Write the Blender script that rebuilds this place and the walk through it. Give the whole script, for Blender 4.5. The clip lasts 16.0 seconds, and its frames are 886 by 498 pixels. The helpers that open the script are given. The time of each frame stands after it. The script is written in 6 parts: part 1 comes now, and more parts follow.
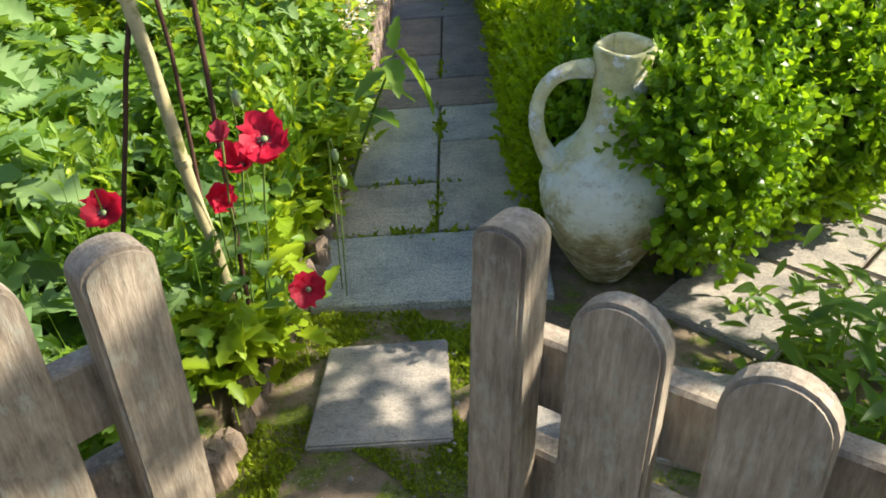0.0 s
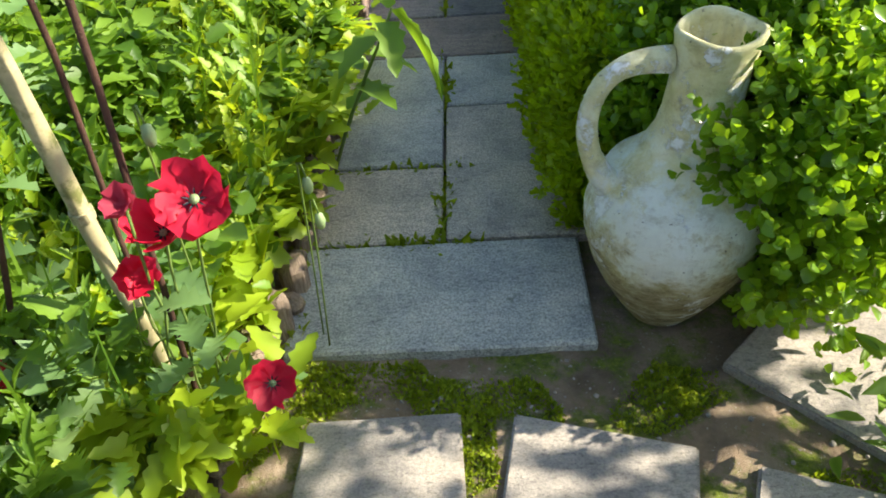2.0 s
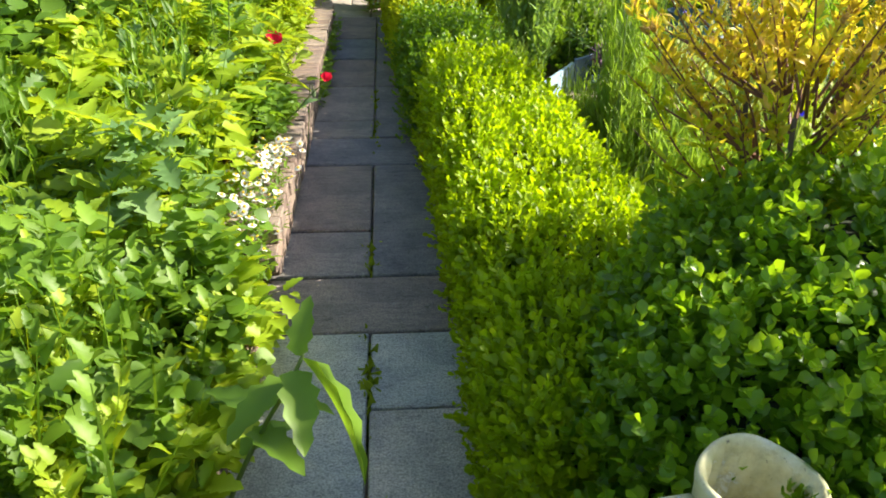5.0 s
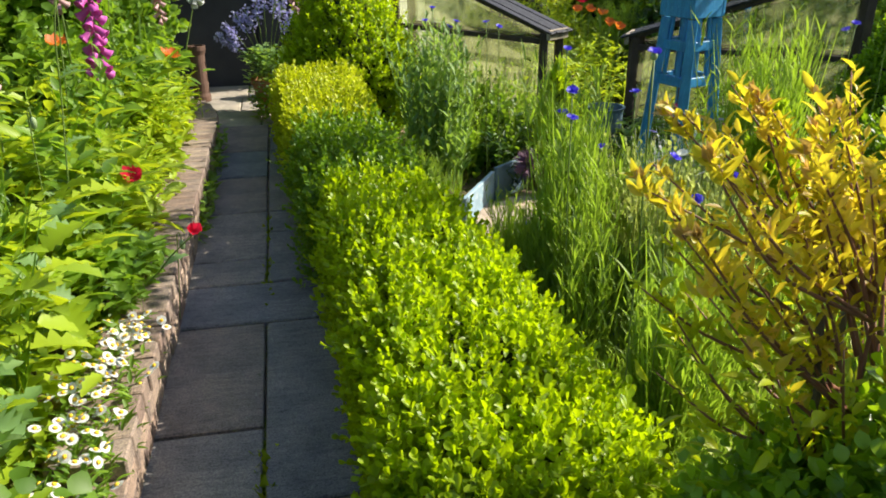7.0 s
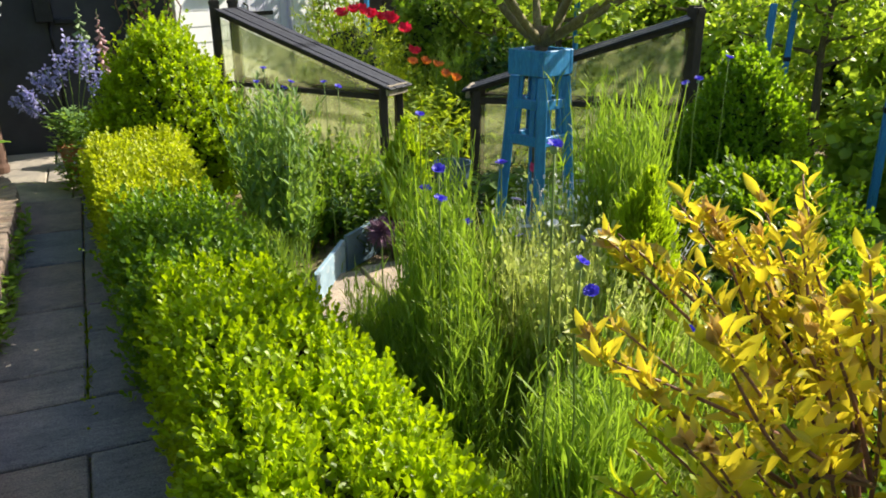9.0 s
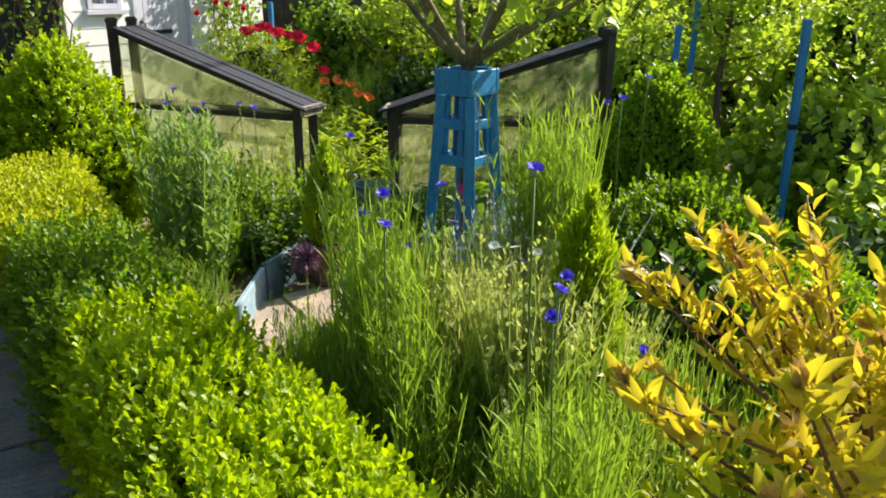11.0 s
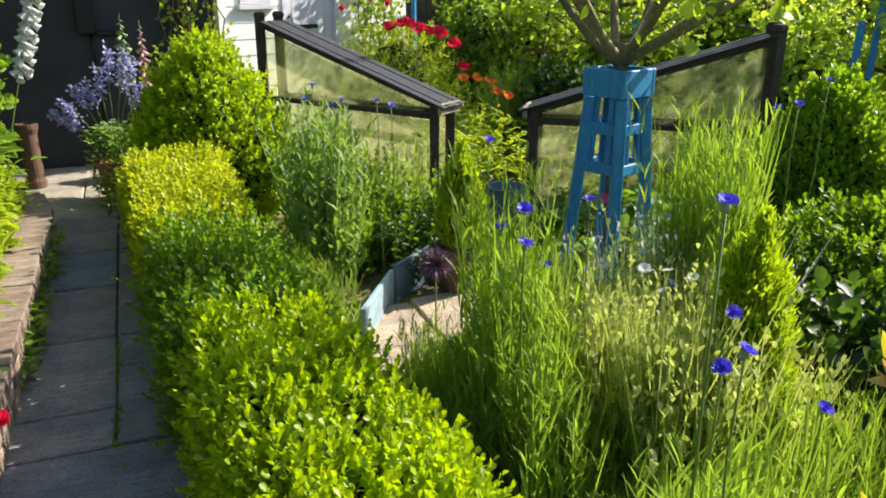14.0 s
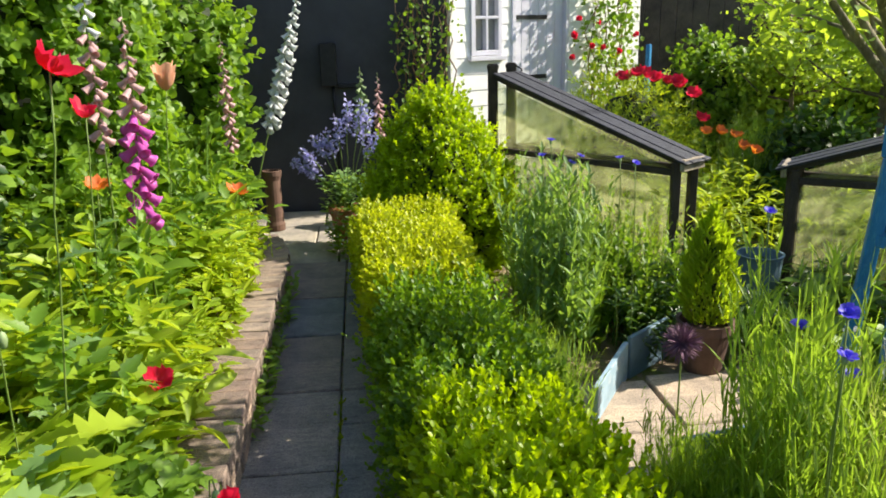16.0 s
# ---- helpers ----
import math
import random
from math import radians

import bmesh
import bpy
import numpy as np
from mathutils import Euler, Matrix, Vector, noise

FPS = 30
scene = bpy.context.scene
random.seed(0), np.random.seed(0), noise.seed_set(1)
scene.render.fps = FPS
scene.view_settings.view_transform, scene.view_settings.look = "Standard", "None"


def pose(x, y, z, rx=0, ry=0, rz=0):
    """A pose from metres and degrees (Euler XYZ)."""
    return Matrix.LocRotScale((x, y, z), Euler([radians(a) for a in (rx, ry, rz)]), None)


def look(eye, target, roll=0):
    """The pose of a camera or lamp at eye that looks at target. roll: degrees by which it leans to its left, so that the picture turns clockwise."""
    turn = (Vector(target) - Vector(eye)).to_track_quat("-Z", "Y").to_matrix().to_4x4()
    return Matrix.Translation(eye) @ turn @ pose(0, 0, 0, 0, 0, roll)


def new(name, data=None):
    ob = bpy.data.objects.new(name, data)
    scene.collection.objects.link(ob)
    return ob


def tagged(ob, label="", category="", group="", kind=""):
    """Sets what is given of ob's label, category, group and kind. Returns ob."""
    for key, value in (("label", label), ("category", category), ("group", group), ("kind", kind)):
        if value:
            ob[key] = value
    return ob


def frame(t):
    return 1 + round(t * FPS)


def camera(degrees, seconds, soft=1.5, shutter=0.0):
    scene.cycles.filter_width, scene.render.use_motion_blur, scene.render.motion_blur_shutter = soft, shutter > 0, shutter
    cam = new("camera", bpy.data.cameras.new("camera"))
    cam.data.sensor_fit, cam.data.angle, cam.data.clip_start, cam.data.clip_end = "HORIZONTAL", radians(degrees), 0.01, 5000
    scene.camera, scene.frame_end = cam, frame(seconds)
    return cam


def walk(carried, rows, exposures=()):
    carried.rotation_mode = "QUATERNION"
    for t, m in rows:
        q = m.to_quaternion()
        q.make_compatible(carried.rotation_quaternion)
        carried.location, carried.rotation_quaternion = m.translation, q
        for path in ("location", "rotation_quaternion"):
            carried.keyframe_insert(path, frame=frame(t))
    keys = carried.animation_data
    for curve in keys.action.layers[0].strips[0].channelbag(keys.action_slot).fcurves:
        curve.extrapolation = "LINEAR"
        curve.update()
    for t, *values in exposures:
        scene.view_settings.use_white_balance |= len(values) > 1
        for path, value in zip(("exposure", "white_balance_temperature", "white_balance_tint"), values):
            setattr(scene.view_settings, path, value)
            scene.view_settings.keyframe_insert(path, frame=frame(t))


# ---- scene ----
cam = camera(60.0, 16.0, 1.8)
PATH = [
    (0, (0.154, 0.083, 1.505), (0.059, 1.753, 0.408), -5.2),
    (0.5, (0.105, 0.261, 1.424), (-0.076, 1.827, 0.193), -6.5),
    (1, (0.081, 0.428, 1.366), (-0.127, 1.916, 0.045), -7.1),
    (1.5, (0.092, 0.621, 1.384), (-0.061, 2.092, 0.038), -6.6),
    (1.6, (0.091, 0.663, 1.404), (-0.044, 2.131, 0.053), -6.2),
    (2, (0.101, 0.777, 1.453), (0.007, 2.29, 0.149), -5.0),
    (2.5, (0.134, 0.919, 1.511), (0.056, 2.466, 0.246), -3.4),
    (3, (0.192, 1.018, 1.555), (0.125, 2.565, 0.289), -3.2),
    (3.5, (0.214, 1.165, 1.545), (0.158, 2.742, 0.317), -3.2),
    (4, (0.144, 1.326, 1.548), (0.188, 2.959, 0.394), -1.2),
    (4.5, (0.098, 1.418, 1.569), (0.209, 3.096, 0.487), -0.2),
    (4.7, (0.083, 1.422, 1.572), (0.201, 3.127, 0.534), 0.3),
    (6.8, (0.176, 2.194, 1.553), (0.459, 4.004, 0.75), -0.3),
    (7, (0.167, 2.26, 1.551), (0.53, 4.058, 0.756), -0.4),
    (7.5, (0.127, 2.371, 1.552), (0.662, 4.135, 0.775), -0.5),
    (8, (0.116, 2.438, 1.571), (0.764, 4.173, 0.817), -0.3),
    (8.5, (0.134, 2.522, 1.588), (0.851, 4.243, 0.864), -0.1),
    (9, (0.199, 2.624, 1.588), (0.966, 4.333, 0.89), -0.1),
    (9.5, (0.236, 2.706, 1.578), (1.055, 4.4, 0.9), -0.3),
    (10, (0.2, 2.76, 1.586), (1.079, 4.429, 0.922), -0.3),
    (10.2, (0.181, 2.76, 1.583), (1.086, 4.418, 0.925), -0.1),
    (12.3, (0.082, 2.796, 1.572), (1.151, 4.35, 0.908), 1.3),
    (12.5, (0.074, 2.806, 1.57), (1.128, 4.37, 0.903), 1.3),
    (13, (0.074, 2.845, 1.566), (1.053, 4.455, 0.896), 1.3),
    (13.5, (0.14, 2.907, 1.559), (0.993, 4.587, 0.888), 0.9),
    (14, (0.211, 2.972, 1.565), (0.908, 4.725, 0.901), 0.3),
    (14.5, (0.239, 3.022, 1.557), (0.78, 4.836, 0.911), -0.2),
    (15, (0.238, 3.081, 1.559), (0.635, 4.941, 0.939), -0.9),
    (15.5, (0.195, 3.186, 1.569), (0.483, 5.078, 0.987), -1.2),
    (16, (0.157, 3.281, 1.573), (0.35, 5.195, 1.024), -1.4),
]
walk(cam, [(t, look(eye, target, roll)) for t, eye, target, roll in PATH], [(0.0, 1.26, 6750, 12), (1.0, 1.42, 6750, 12), (1.5, 1.52, 6750, 12), (3.0, 1.55, 6750, 12), (4.5, 1.52, 6750, 12), (7.0, 1.02, 6750, 12), (8.5, 0.99, 6750, 12), (12.5, 0.90, 6750, 12), (13.5, 1.0, 6750, 12), (14.5, 1.08, 6750, 12), (16.0, 1.06, 6750, 12)])

# ---- sky and sun ----
SUN_AZ, SUN_EL = 4.0, 37.0
world = bpy.data.worlds.new("sky")
scene.world = world
world.use_nodes = True
wn = world.node_tree
sky = wn.nodes.new("ShaderNodeTexSky")
sky.sky_type = "NISHITA"
sky.sun_disc = False
sky.sun_elevation = radians(SUN_EL)
sky.sun_rotation = radians(90 - SUN_AZ)
wn.links.new(sky.outputs[0], wn.nodes["Background"].inputs[0])
wn.nodes["Background"].inputs[1].default_value = 0.115
sun = new("sun", bpy.data.lights.new("sun", "SUN"))
sun.data.energy = 4.9
sun.data.angle = radians(0.55)
sun.data.color = (1.0, 0.94, 0.82)
to_sun = Vector((math.cos(radians(SUN_EL)) * math.cos(radians(SUN_AZ)), math.cos(radians(SUN_EL)) * math.sin(radians(SUN_AZ)), math.sin(radians(SUN_EL))))
sun.matrix_world = look(to_sun * 40, (0, 0, 0))

rng = np.random.default_rng(7)


# ---- materials ----
def nodes_of(name):
    m = bpy.data.materials.new(name)
    m.use_nodes = True
    return m, m.node_tree, m.node_tree.nodes["Principled BSDF"]


def ramp(nt, src, stops):
    r = nt.nodes.new("ShaderNodeValToRGB")
    e = r.color_ramp.elements
    while len(e) < len(stops):
        e.new(0.5)
    for k, (p, c) in zip(e, stops):
        k.position, k.color = p, (*c, 1)
    nt.links.new(src, r.inputs[0])
    return r.outputs[0]


def noise_tex(nt, scale, detail=4.0, rough=0.6, coords="Object", stretch=None):
    tc = nt.nodes.new("ShaderNodeTexCoord")
    n = nt.nodes.new("ShaderNodeTexNoise")
    n.inputs["Scale"].default_value, n.inputs["Detail"].default_value, n.inputs["Roughness"].default_value = scale, detail, rough
    src = tc.outputs[coords]
    if stretch:
        mp = nt.nodes.new("ShaderNodeMapping")
        mp.inputs["Scale"].default_value = stretch
        nt.links.new(src, mp.inputs[0])
        src = mp.outputs[0]
    nt.links.new(src, n.inputs["Vector"])
    return n.outputs["Fac"]


def mixed(nt, a, b, fac, blend="MIX"):
    m = nt.nodes.new("ShaderNodeMix")
    m.data_type, m.blend_type = "RGBA", blend
    for v, k in ((fac, 0), (a, 6), (b, 7)):
        if isinstance(v, (int, float)):
            m.inputs[k].default_value = v
        elif isinstance(v, tuple):
            m.inputs[k].default_value = (*v, 1)
        else:
            nt.links.new(v, m.inputs[k])
    return m.outputs[2]


def bump(nt, bsdf, height, strength, dist=0.01):
    b = nt.nodes.new("ShaderNodeBump")
    b.inputs["Strength"].default_value, b.inputs["Distance"].default_value = strength, dist
    nt.links.new(height, b.inputs["Height"])
    nt.links.new(b.outputs[0], bsdf.inputs["Normal"])


def leaf_mat(name, dark, mid, light, through_col, fac=0.4, rough=0.42):
    """A leaf: colour differs leaf by leaf, light shines through."""
    m, nt, p = nodes_of(name)
    geo = nt.nodes.new("ShaderNodeNewGeometry")
    col = ramp(nt, geo.outputs["Random Per Island"], [(0.0, dark), (0.5, mid), (1.0, light)])
    blotch = ramp(nt, noise_tex(nt, 4.0, 2.0), [(0.35, (0.75, 0.78, 0.8)), (0.65, (1.0, 1.0, 1.0))])
    col = mixed(nt, col, blotch, 1.0, "MULTIPLY")
    nt.links.new(col, p.inputs["Base Color"])
    p.inputs["Roughness"].default_value = rough
    p.inputs["Specular IOR Level"].default_value = 0.45
    tr = nt.nodes.new("ShaderNodeBsdfTranslucent")
    tcol = mixed(nt, through_col, blotch, 1.0, "MULTIPLY")
    nt.links.new(tcol, tr.inputs[0])
    mx = nt.nodes.new("ShaderNodeMixShader")
    mx.inputs[0].default_value = fac
    nt.links.new(p.outputs[0], mx.inputs[1])
    nt.links.new(tr.outputs[0], mx.inputs[2])
    nt.links.new(mx.outputs[0], nt.nodes["Material Output"].inputs[0])
    return m


def plain_mat(name, col, rough=0.6, vary=0.25, scale=12.0, metal=0.0, bumps=0.2, stretch=None, spots=None):
    """Paint, clay, metal: base colour with stains at two scales and a little relief."""
    m, nt, p = nodes_of(name)
    a = noise_tex(nt, scale, 6.0, 0.65, stretch=stretch)
    lo = tuple(c * (1 - vary) for c in col)
    hi = tuple(min(1, c * (1 + vary)) for c in col)
    c = ramp(nt, a, [(0.3, lo), (0.7, hi)])
    if spots:
        s = ramp(nt, noise_tex(nt, scale * 3.1, 5.0, 0.7, stretch=stretch), [(0.52, (0, 0, 0)), (0.66, (1, 1, 1))])
        c = mixed(nt, c, spots, s)
    nt.links.new(c, p.inputs["Base Color"])
    p.inputs["Roughness"].default_value = rough
    p.inputs["Metallic"].default_value = metal
    bump(nt, p, noise_tex(nt, scale * 5, 5.0, 0.7, stretch=stretch), bumps, 0.004)
    return m


def stone_mat(name, stops, grainy=0.8, scale=9.0, layered=0.75, lichen=(0.32, 0.33, 0.28), moss=(0.05, 0.075, 0.015)):
    m, nt, p = nodes_of(name)
    oi = nt.nodes.new("ShaderNodeObjectInfo")
    base = ramp(nt, oi.outputs["Random"], stops)
    stain = ramp(nt, noise_tex(nt, scale * 0.5, 6.0, 0.62), [(0.28, (0.5, 0.52, 0.56)), (0.5, (0.9, 0.9, 0.9)), (0.72, (1.25, 1.2, 1.12))])
    c = mixed(nt, base, stain, 1.0, "MULTIPLY")
    riven = ramp(nt, noise_tex(nt, 6.0, 6.0, 0.7, stretch=(1.2, 7.0, 1.0)), [(0.36, (0.68, 0.68, 0.70)), (0.55, (1.06, 1.05, 1.03))])
    c = mixed(nt, c, riven, layered, "MULTIPLY")
    pits = ramp(nt, noise_tex(nt, 48.0, 5.0, 0.75, stretch=(1.0, 2.2, 1.0)), [(0.36, (0.42, 0.42, 0.42)), (0.48, (1, 1, 1))])
    c = mixed(nt, c, pits, 0.7, "MULTIPLY")
    grain = ramp(nt, noise_tex(nt, 150.0, 3.0, 0.8), [(0.36, (0.5, 0.5, 0.52)), (0.5, (1, 1, 1)), (0.66, (1.5, 1.48, 1.4))])
    c = mixed(nt, c, grain, grainy, "MULTIPLY")
    l = ramp(nt, noise_tex(nt, scale * 2.3, 6.0, 0.75), [(0.60, (0, 0, 0)), (0.74, (1, 1, 1))])
    c = mixed(nt, c, lichen, l)
    g = ramp(nt, noise_tex(nt, scale * 0.8, 7.0, 0.75), [(0.62, (0, 0, 0)), (0.76, (1, 1, 1))])
    c = mixed(nt, c, moss, g)
    nt.links.new(c, p.inputs["Base Color"])
    p.inputs["Roughness"].default_value = 0.85
    h = nt.nodes.new("ShaderNodeMath")
    h.operation = "MULTIPLY_ADD"
    nt.links.new(noise_tex(nt, 34.0, 8.0, 0.72), h.inputs[0])
    h.inputs[1].default_value = 1.0
    nt.links.new(noise_tex(nt, 7.0, 3.0), h.inputs[2])
    bump(nt, p, h.outputs[0], 0.5, 0.012)
    return m


def wood_mat(name, dark, light, stretch=(14, 14, 1.3), scale=5.0, lichen=None):
    m, nt, p = nodes_of(name)
    fib = noise_tex(nt, scale * 3, 7.0, 0.7, stretch=stretch)
    c = ramp(nt, fib, [(0.3, dark), (0.52, tuple((a + b) / 2 for a, b in zip(dark, light))), (0.72, light)])
    big = ramp(nt, noise_tex(nt, 6.0, 5.0, 0.65), [(0.3, (0.45, 0.44, 0.43)), (0.5, (0.95, 0.94, 0.92)), (0.7, (1.35, 1.32, 1.28))])
    c = mixed(nt, c, big, 1.0, "MULTIPLY")
    if lichen:
        l = ramp(nt, noise_tex(nt, 42.0, 5.0, 0.7, stretch=(1, 1, 0.5)), [(0.54, (0, 0, 0)), (0.68, (0.8, 0.8, 0.8))])
        c = mixed(nt, c, lichen, l)
    nt.links.new(c, p.inputs["Base Color"])
    p.inputs["Roughness"].default_value = 0.82
    bump(nt, p, fib, 0.6, 0.006)
    return m


M_BOX = leaf_mat("box_leaf", (0.12, 0.20, 0.004), (0.27, 0.39, 0.005), (0.40, 0.54, 0.010), (0.58, 0.76, 0.006), 0.5, 0.42)
M_BOXY = leaf_mat("box_leaf_golden", (0.26, 0.33, 0.010), (0.42, 0.49, 0.012), (0.54, 0.59, 0.016), (0.70, 0.76, 0.015), 0.48, 0.45)
M_BOXD = leaf_mat("box_leaf_deep", (0.052, 0.125, 0.009), (0.095, 0.205, 0.011), (0.175, 0.315, 0.015), (0.32, 0.52, 0.010), 0.45, 0.45)
M_HERB = leaf_mat("herb_leaf", (0.06, 0.14, 0.013), (0.13, 0.24, 0.018), (0.22, 0.37, 0.035), (0.34, 0.55, 0.024), 0.42, 0.5)
M_HERBL = leaf_mat("herb_leaf_lime", (0.17, 0.28, 0.012), (0.29, 0.42, 0.018), (0.42, 0.54, 0.035), (0.62, 0.74, 0.022), 0.44, 0.5)
M_GLAUC = leaf_mat("glaucous_leaf", (0.10, 0.20, 0.06), (0.17, 0.30, 0.095), (0.26, 0.39, 0.14), (0.38, 0.58, 0.06), 0.40, 0.58)
M_GRASS = leaf_mat("grass_leaf", (0.12, 0.20, 0.018), (0.22, 0.33, 0.030), (0.33, 0.45, 0.075), (0.42, 0.62, 0.04), 0.46, 0.5)
M_STRAW = leaf_mat("straw_leaf", (0.30, 0.37, 0.06), (0.47, 0.52, 0.13), (0.64, 0.65, 0.29), (0.65, 0.72, 0.15), 0.42, 0.6)
M_GOLD = leaf_mat("golden_leaf", (0.36, 0.41, 0.020), (0.68, 0.55, 0.030), (0.84, 0.52, 0.11), (0.92, 0.76, 0.035), 0.5, 0.42)
M_BRONZE = leaf_mat("bronze_leaf", (0.50, 0.28, 0.07), (0.62, 0.38, 0.11), (0.68, 0.48, 0.16), (0.82, 0.52, 0.10), 0.35, 0.4)
M_TREE = leaf_mat("tree_leaf", (0.10, 0.20, 0.02), (0.23, 0.38, 0.032), (0.40, 0.54, 0.07), (0.58, 0.75, 0.045), 0.5, 0.42)
M_DARKLEAF = leaf_mat("dark_leaf", (0.02, 0.06, 0.010), (0.04, 0.10, 0.012), (0.08, 0.15, 0.02), (0.14, 0.28, 0.02), 0.35, 0.4)
M_CONIF = leaf_mat("conifer_leaf", (0.17, 0.28, 0.010), (0.29, 0.41, 0.012), (0.41, 0.53, 0.02), (0.56, 0.74, 0.015), 0.48, 0.5)
M_BOXG = leaf_mat("box_leaf_glossy", (0.075, 0.17, 0.010), (0.145, 0.29, 0.013), (0.27, 0.45, 0.020), (0.42, 0.66, 0.014), 0.46, 0.32)
M_MOSS = leaf_mat("moss_leaf", (0.12, 0.18, 0.008), (0.24, 0.32, 0.012), (0.40, 0.46, 0.018), (0.44, 0.55, 0.015), 0.36, 0.7)
M_STEM = leaf_mat("stem_green", (0.10, 0.18, 0.03), (0.16, 0.24, 0.05), (0.2, 0.28, 0.07), (0.3, 0.4, 0.05), 0.2, 0.6)
M_RED = leaf_mat("petal_red", (0.60, 0.006, 0.030), (0.78, 0.012, 0.055), (0.86, 0.05, 0.11), (0.95, 0.025, 0.08), 0.52, 0.55)
M_DUSKY = leaf_mat("petal_dusky", (0.34, 0.02, 0.05), (0.45, 0.04, 0.08), (0.55, 0.07, 0.12), (0.6, 0.06, 0.1), 0.4, 0.6)
M_ORANGE = leaf_mat("petal_orange", (0.80, 0.14, 0.02), (0.86, 0.20, 0.04), (0.9, 0.28, 0.08), (0.95, 0.3, 0.03), 0.42, 0.55)
M_APRICOT = leaf_mat("petal_apricot", (0.80, 0.36, 0.20), (0.85, 0.45, 0.28), (0.9, 0.55, 0.38), (0.95, 0.5, 0.28), 0.42, 0.55)
M_PINK = leaf_mat("petal_pink", (0.62, 0.06, 0.42), (0.72, 0.12, 0.52), (0.8, 0.25, 0.6), (0.85, 0.15, 0.6), 0.4, 0.5)
M_PALEP = leaf_mat("petal_pale_pink", (0.62, 0.34, 0.36), (0.72, 0.45, 0.45), (0.8, 0.58, 0.52), (0.8, 0.5, 0.5), 0.4, 0.5)
M_WHITE = leaf_mat("petal_white", (0.74, 0.76, 0.70), (0.82, 0.83, 0.80), (0.88, 0.88, 0.86), (0.8, 0.8, 0.76), 0.3, 0.5)
M_BLUE = leaf_mat("petal_blue", (0.06, 0.05, 0.62), (0.10, 0.08, 0.75), (0.20, 0.15, 0.85), (0.15, 0.1, 0.9), 0.38, 0.5)
M_LILAC = leaf_mat("petal_lilac", (0.34, 0.32, 0.66), (0.45, 0.43, 0.75), (0.58, 0.56, 0.85), (0.5, 0.48, 0.85), 0.35, 0.5)
M_YELLOW = plain_mat("yellow_disc", (0.75, 0.48, 0.02), 0.7)
M_BLACK = plain_mat("poppy_black", (0.012, 0.010, 0.018), 0.7)
M_BUD = plain_mat("bud_green", (0.20, 0.28, 0.12), 0.6)
# Near-black for the bush cores: shade between the leaves as a colour.
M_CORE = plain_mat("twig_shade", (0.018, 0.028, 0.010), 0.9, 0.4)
M_BARK = wood_mat("bark", (0.07, 0.05, 0.03), (0.19, 0.15, 0.09), (6, 6, 1.0))
M_LIMB = wood_mat("olive_bark", (0.10, 0.085, 0.035), (0.27, 0.23, 0.12), (6, 6, 1.0), lichen=(0.26, 0.27, 0.12))
M_TWIG = plain_mat("twig", (0.16, 0.09, 0.045), 0.7)
M_REDTWIG = plain_mat("red_twig", (0.20, 0.085, 0.05), 0.5)
M_GATE = wood_mat("weathered_oak", (0.19, 0.150, 0.106), (0.45, 0.385, 0.295), (9, 9, 1.1), 5.0, lichen=(0.38, 0.37, 0.29))
M_LOG = wood_mat("log_edging", (0.12, 0.08, 0.05), (0.38, 0.30, 0.22))
M_DARKWOOD = wood_mat("dark_stained_wood", (0.020, 0.014, 0.010), (0.075, 0.055, 0.04))
M_SLAB = stone_mat("paving", [(0.0, (0.175, 0.195, 0.22)), (0.25, (0.24, 0.215, 0.195)), (0.5, (0.205, 0.21, 0.21)), (0.75, (0.28, 0.245, 0.21)), (1.0, (0.185, 0.205, 0.215))])
M_SLABN = stone_mat("textured_paving", [(0.0, (0.48, 0.44, 0.35)), (0.4, (0.57, 0.48, 0.36)), (0.7, (0.43, 0.45, 0.40)), (1.0, (0.54, 0.47, 0.36))], 0.9, layered=0.45)
M_SLABL = stone_mat("pale_paving", [(0.0, (0.38, 0.34, 0.285)), (1.0, (0.37, 0.335, 0.28))], 0.45, layered=0.3, moss=(0.24, 0.23, 0.17))
M_SLABW = stone_mat("warm_paving", [(0.0, (0.27, 0.225, 0.19)), (1.0, (0.23, 0.20, 0.175))])
M_BRICK = stone_mat("brick", [(0.0, (0.235, 0.165, 0.13)), (0.4, (0.30, 0.225, 0.175)), (0.7, (0.26, 0.20, 0.16)), (1.0, (0.35, 0.275, 0.215))], lichen=(0.36, 0.30, 0.22))
M_TERRA = plain_mat("terracotta", (0.38, 0.15, 0.075), 0.85, 0.3, 9.0, bumps=0.35, spots=(0.36, 0.26, 0.2))
M_BLUEP = plain_mat("blue_paint", (0.012, 0.185, 0.42), 0.5, 0.28, 16.0, bumps=0.35, stretch=(3, 3, 0.6), spots=(0.05, 0.30, 0.52))
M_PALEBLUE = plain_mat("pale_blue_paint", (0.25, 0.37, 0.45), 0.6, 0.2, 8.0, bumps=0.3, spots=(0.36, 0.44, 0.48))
# Slate blue of the tub; also a pale blue board darkened for shade.
M_SLATE_AND_SHADE = plain_mat("slate_and_shaded_blue", (0.10, 0.165, 0.215), 0.6, 0.25, 9.0, bumps=0.3)
M_RIBBON = plain_mat("pink_ribbon", (0.75, 0.03, 0.16), 0.5)
M_WALL = plain_mat("white_weatherboard", (0.76, 0.76, 0.74), 0.6, 0.08, 3.0, bumps=0.25)
# Dark paint, and the wall's shaded side put into the same near-black.
M_DARKWALL = plain_mat("dark_render_with_shade", (0.035, 0.035, 0.042), 0.8, 0.35, 2.5, bumps=0.5)
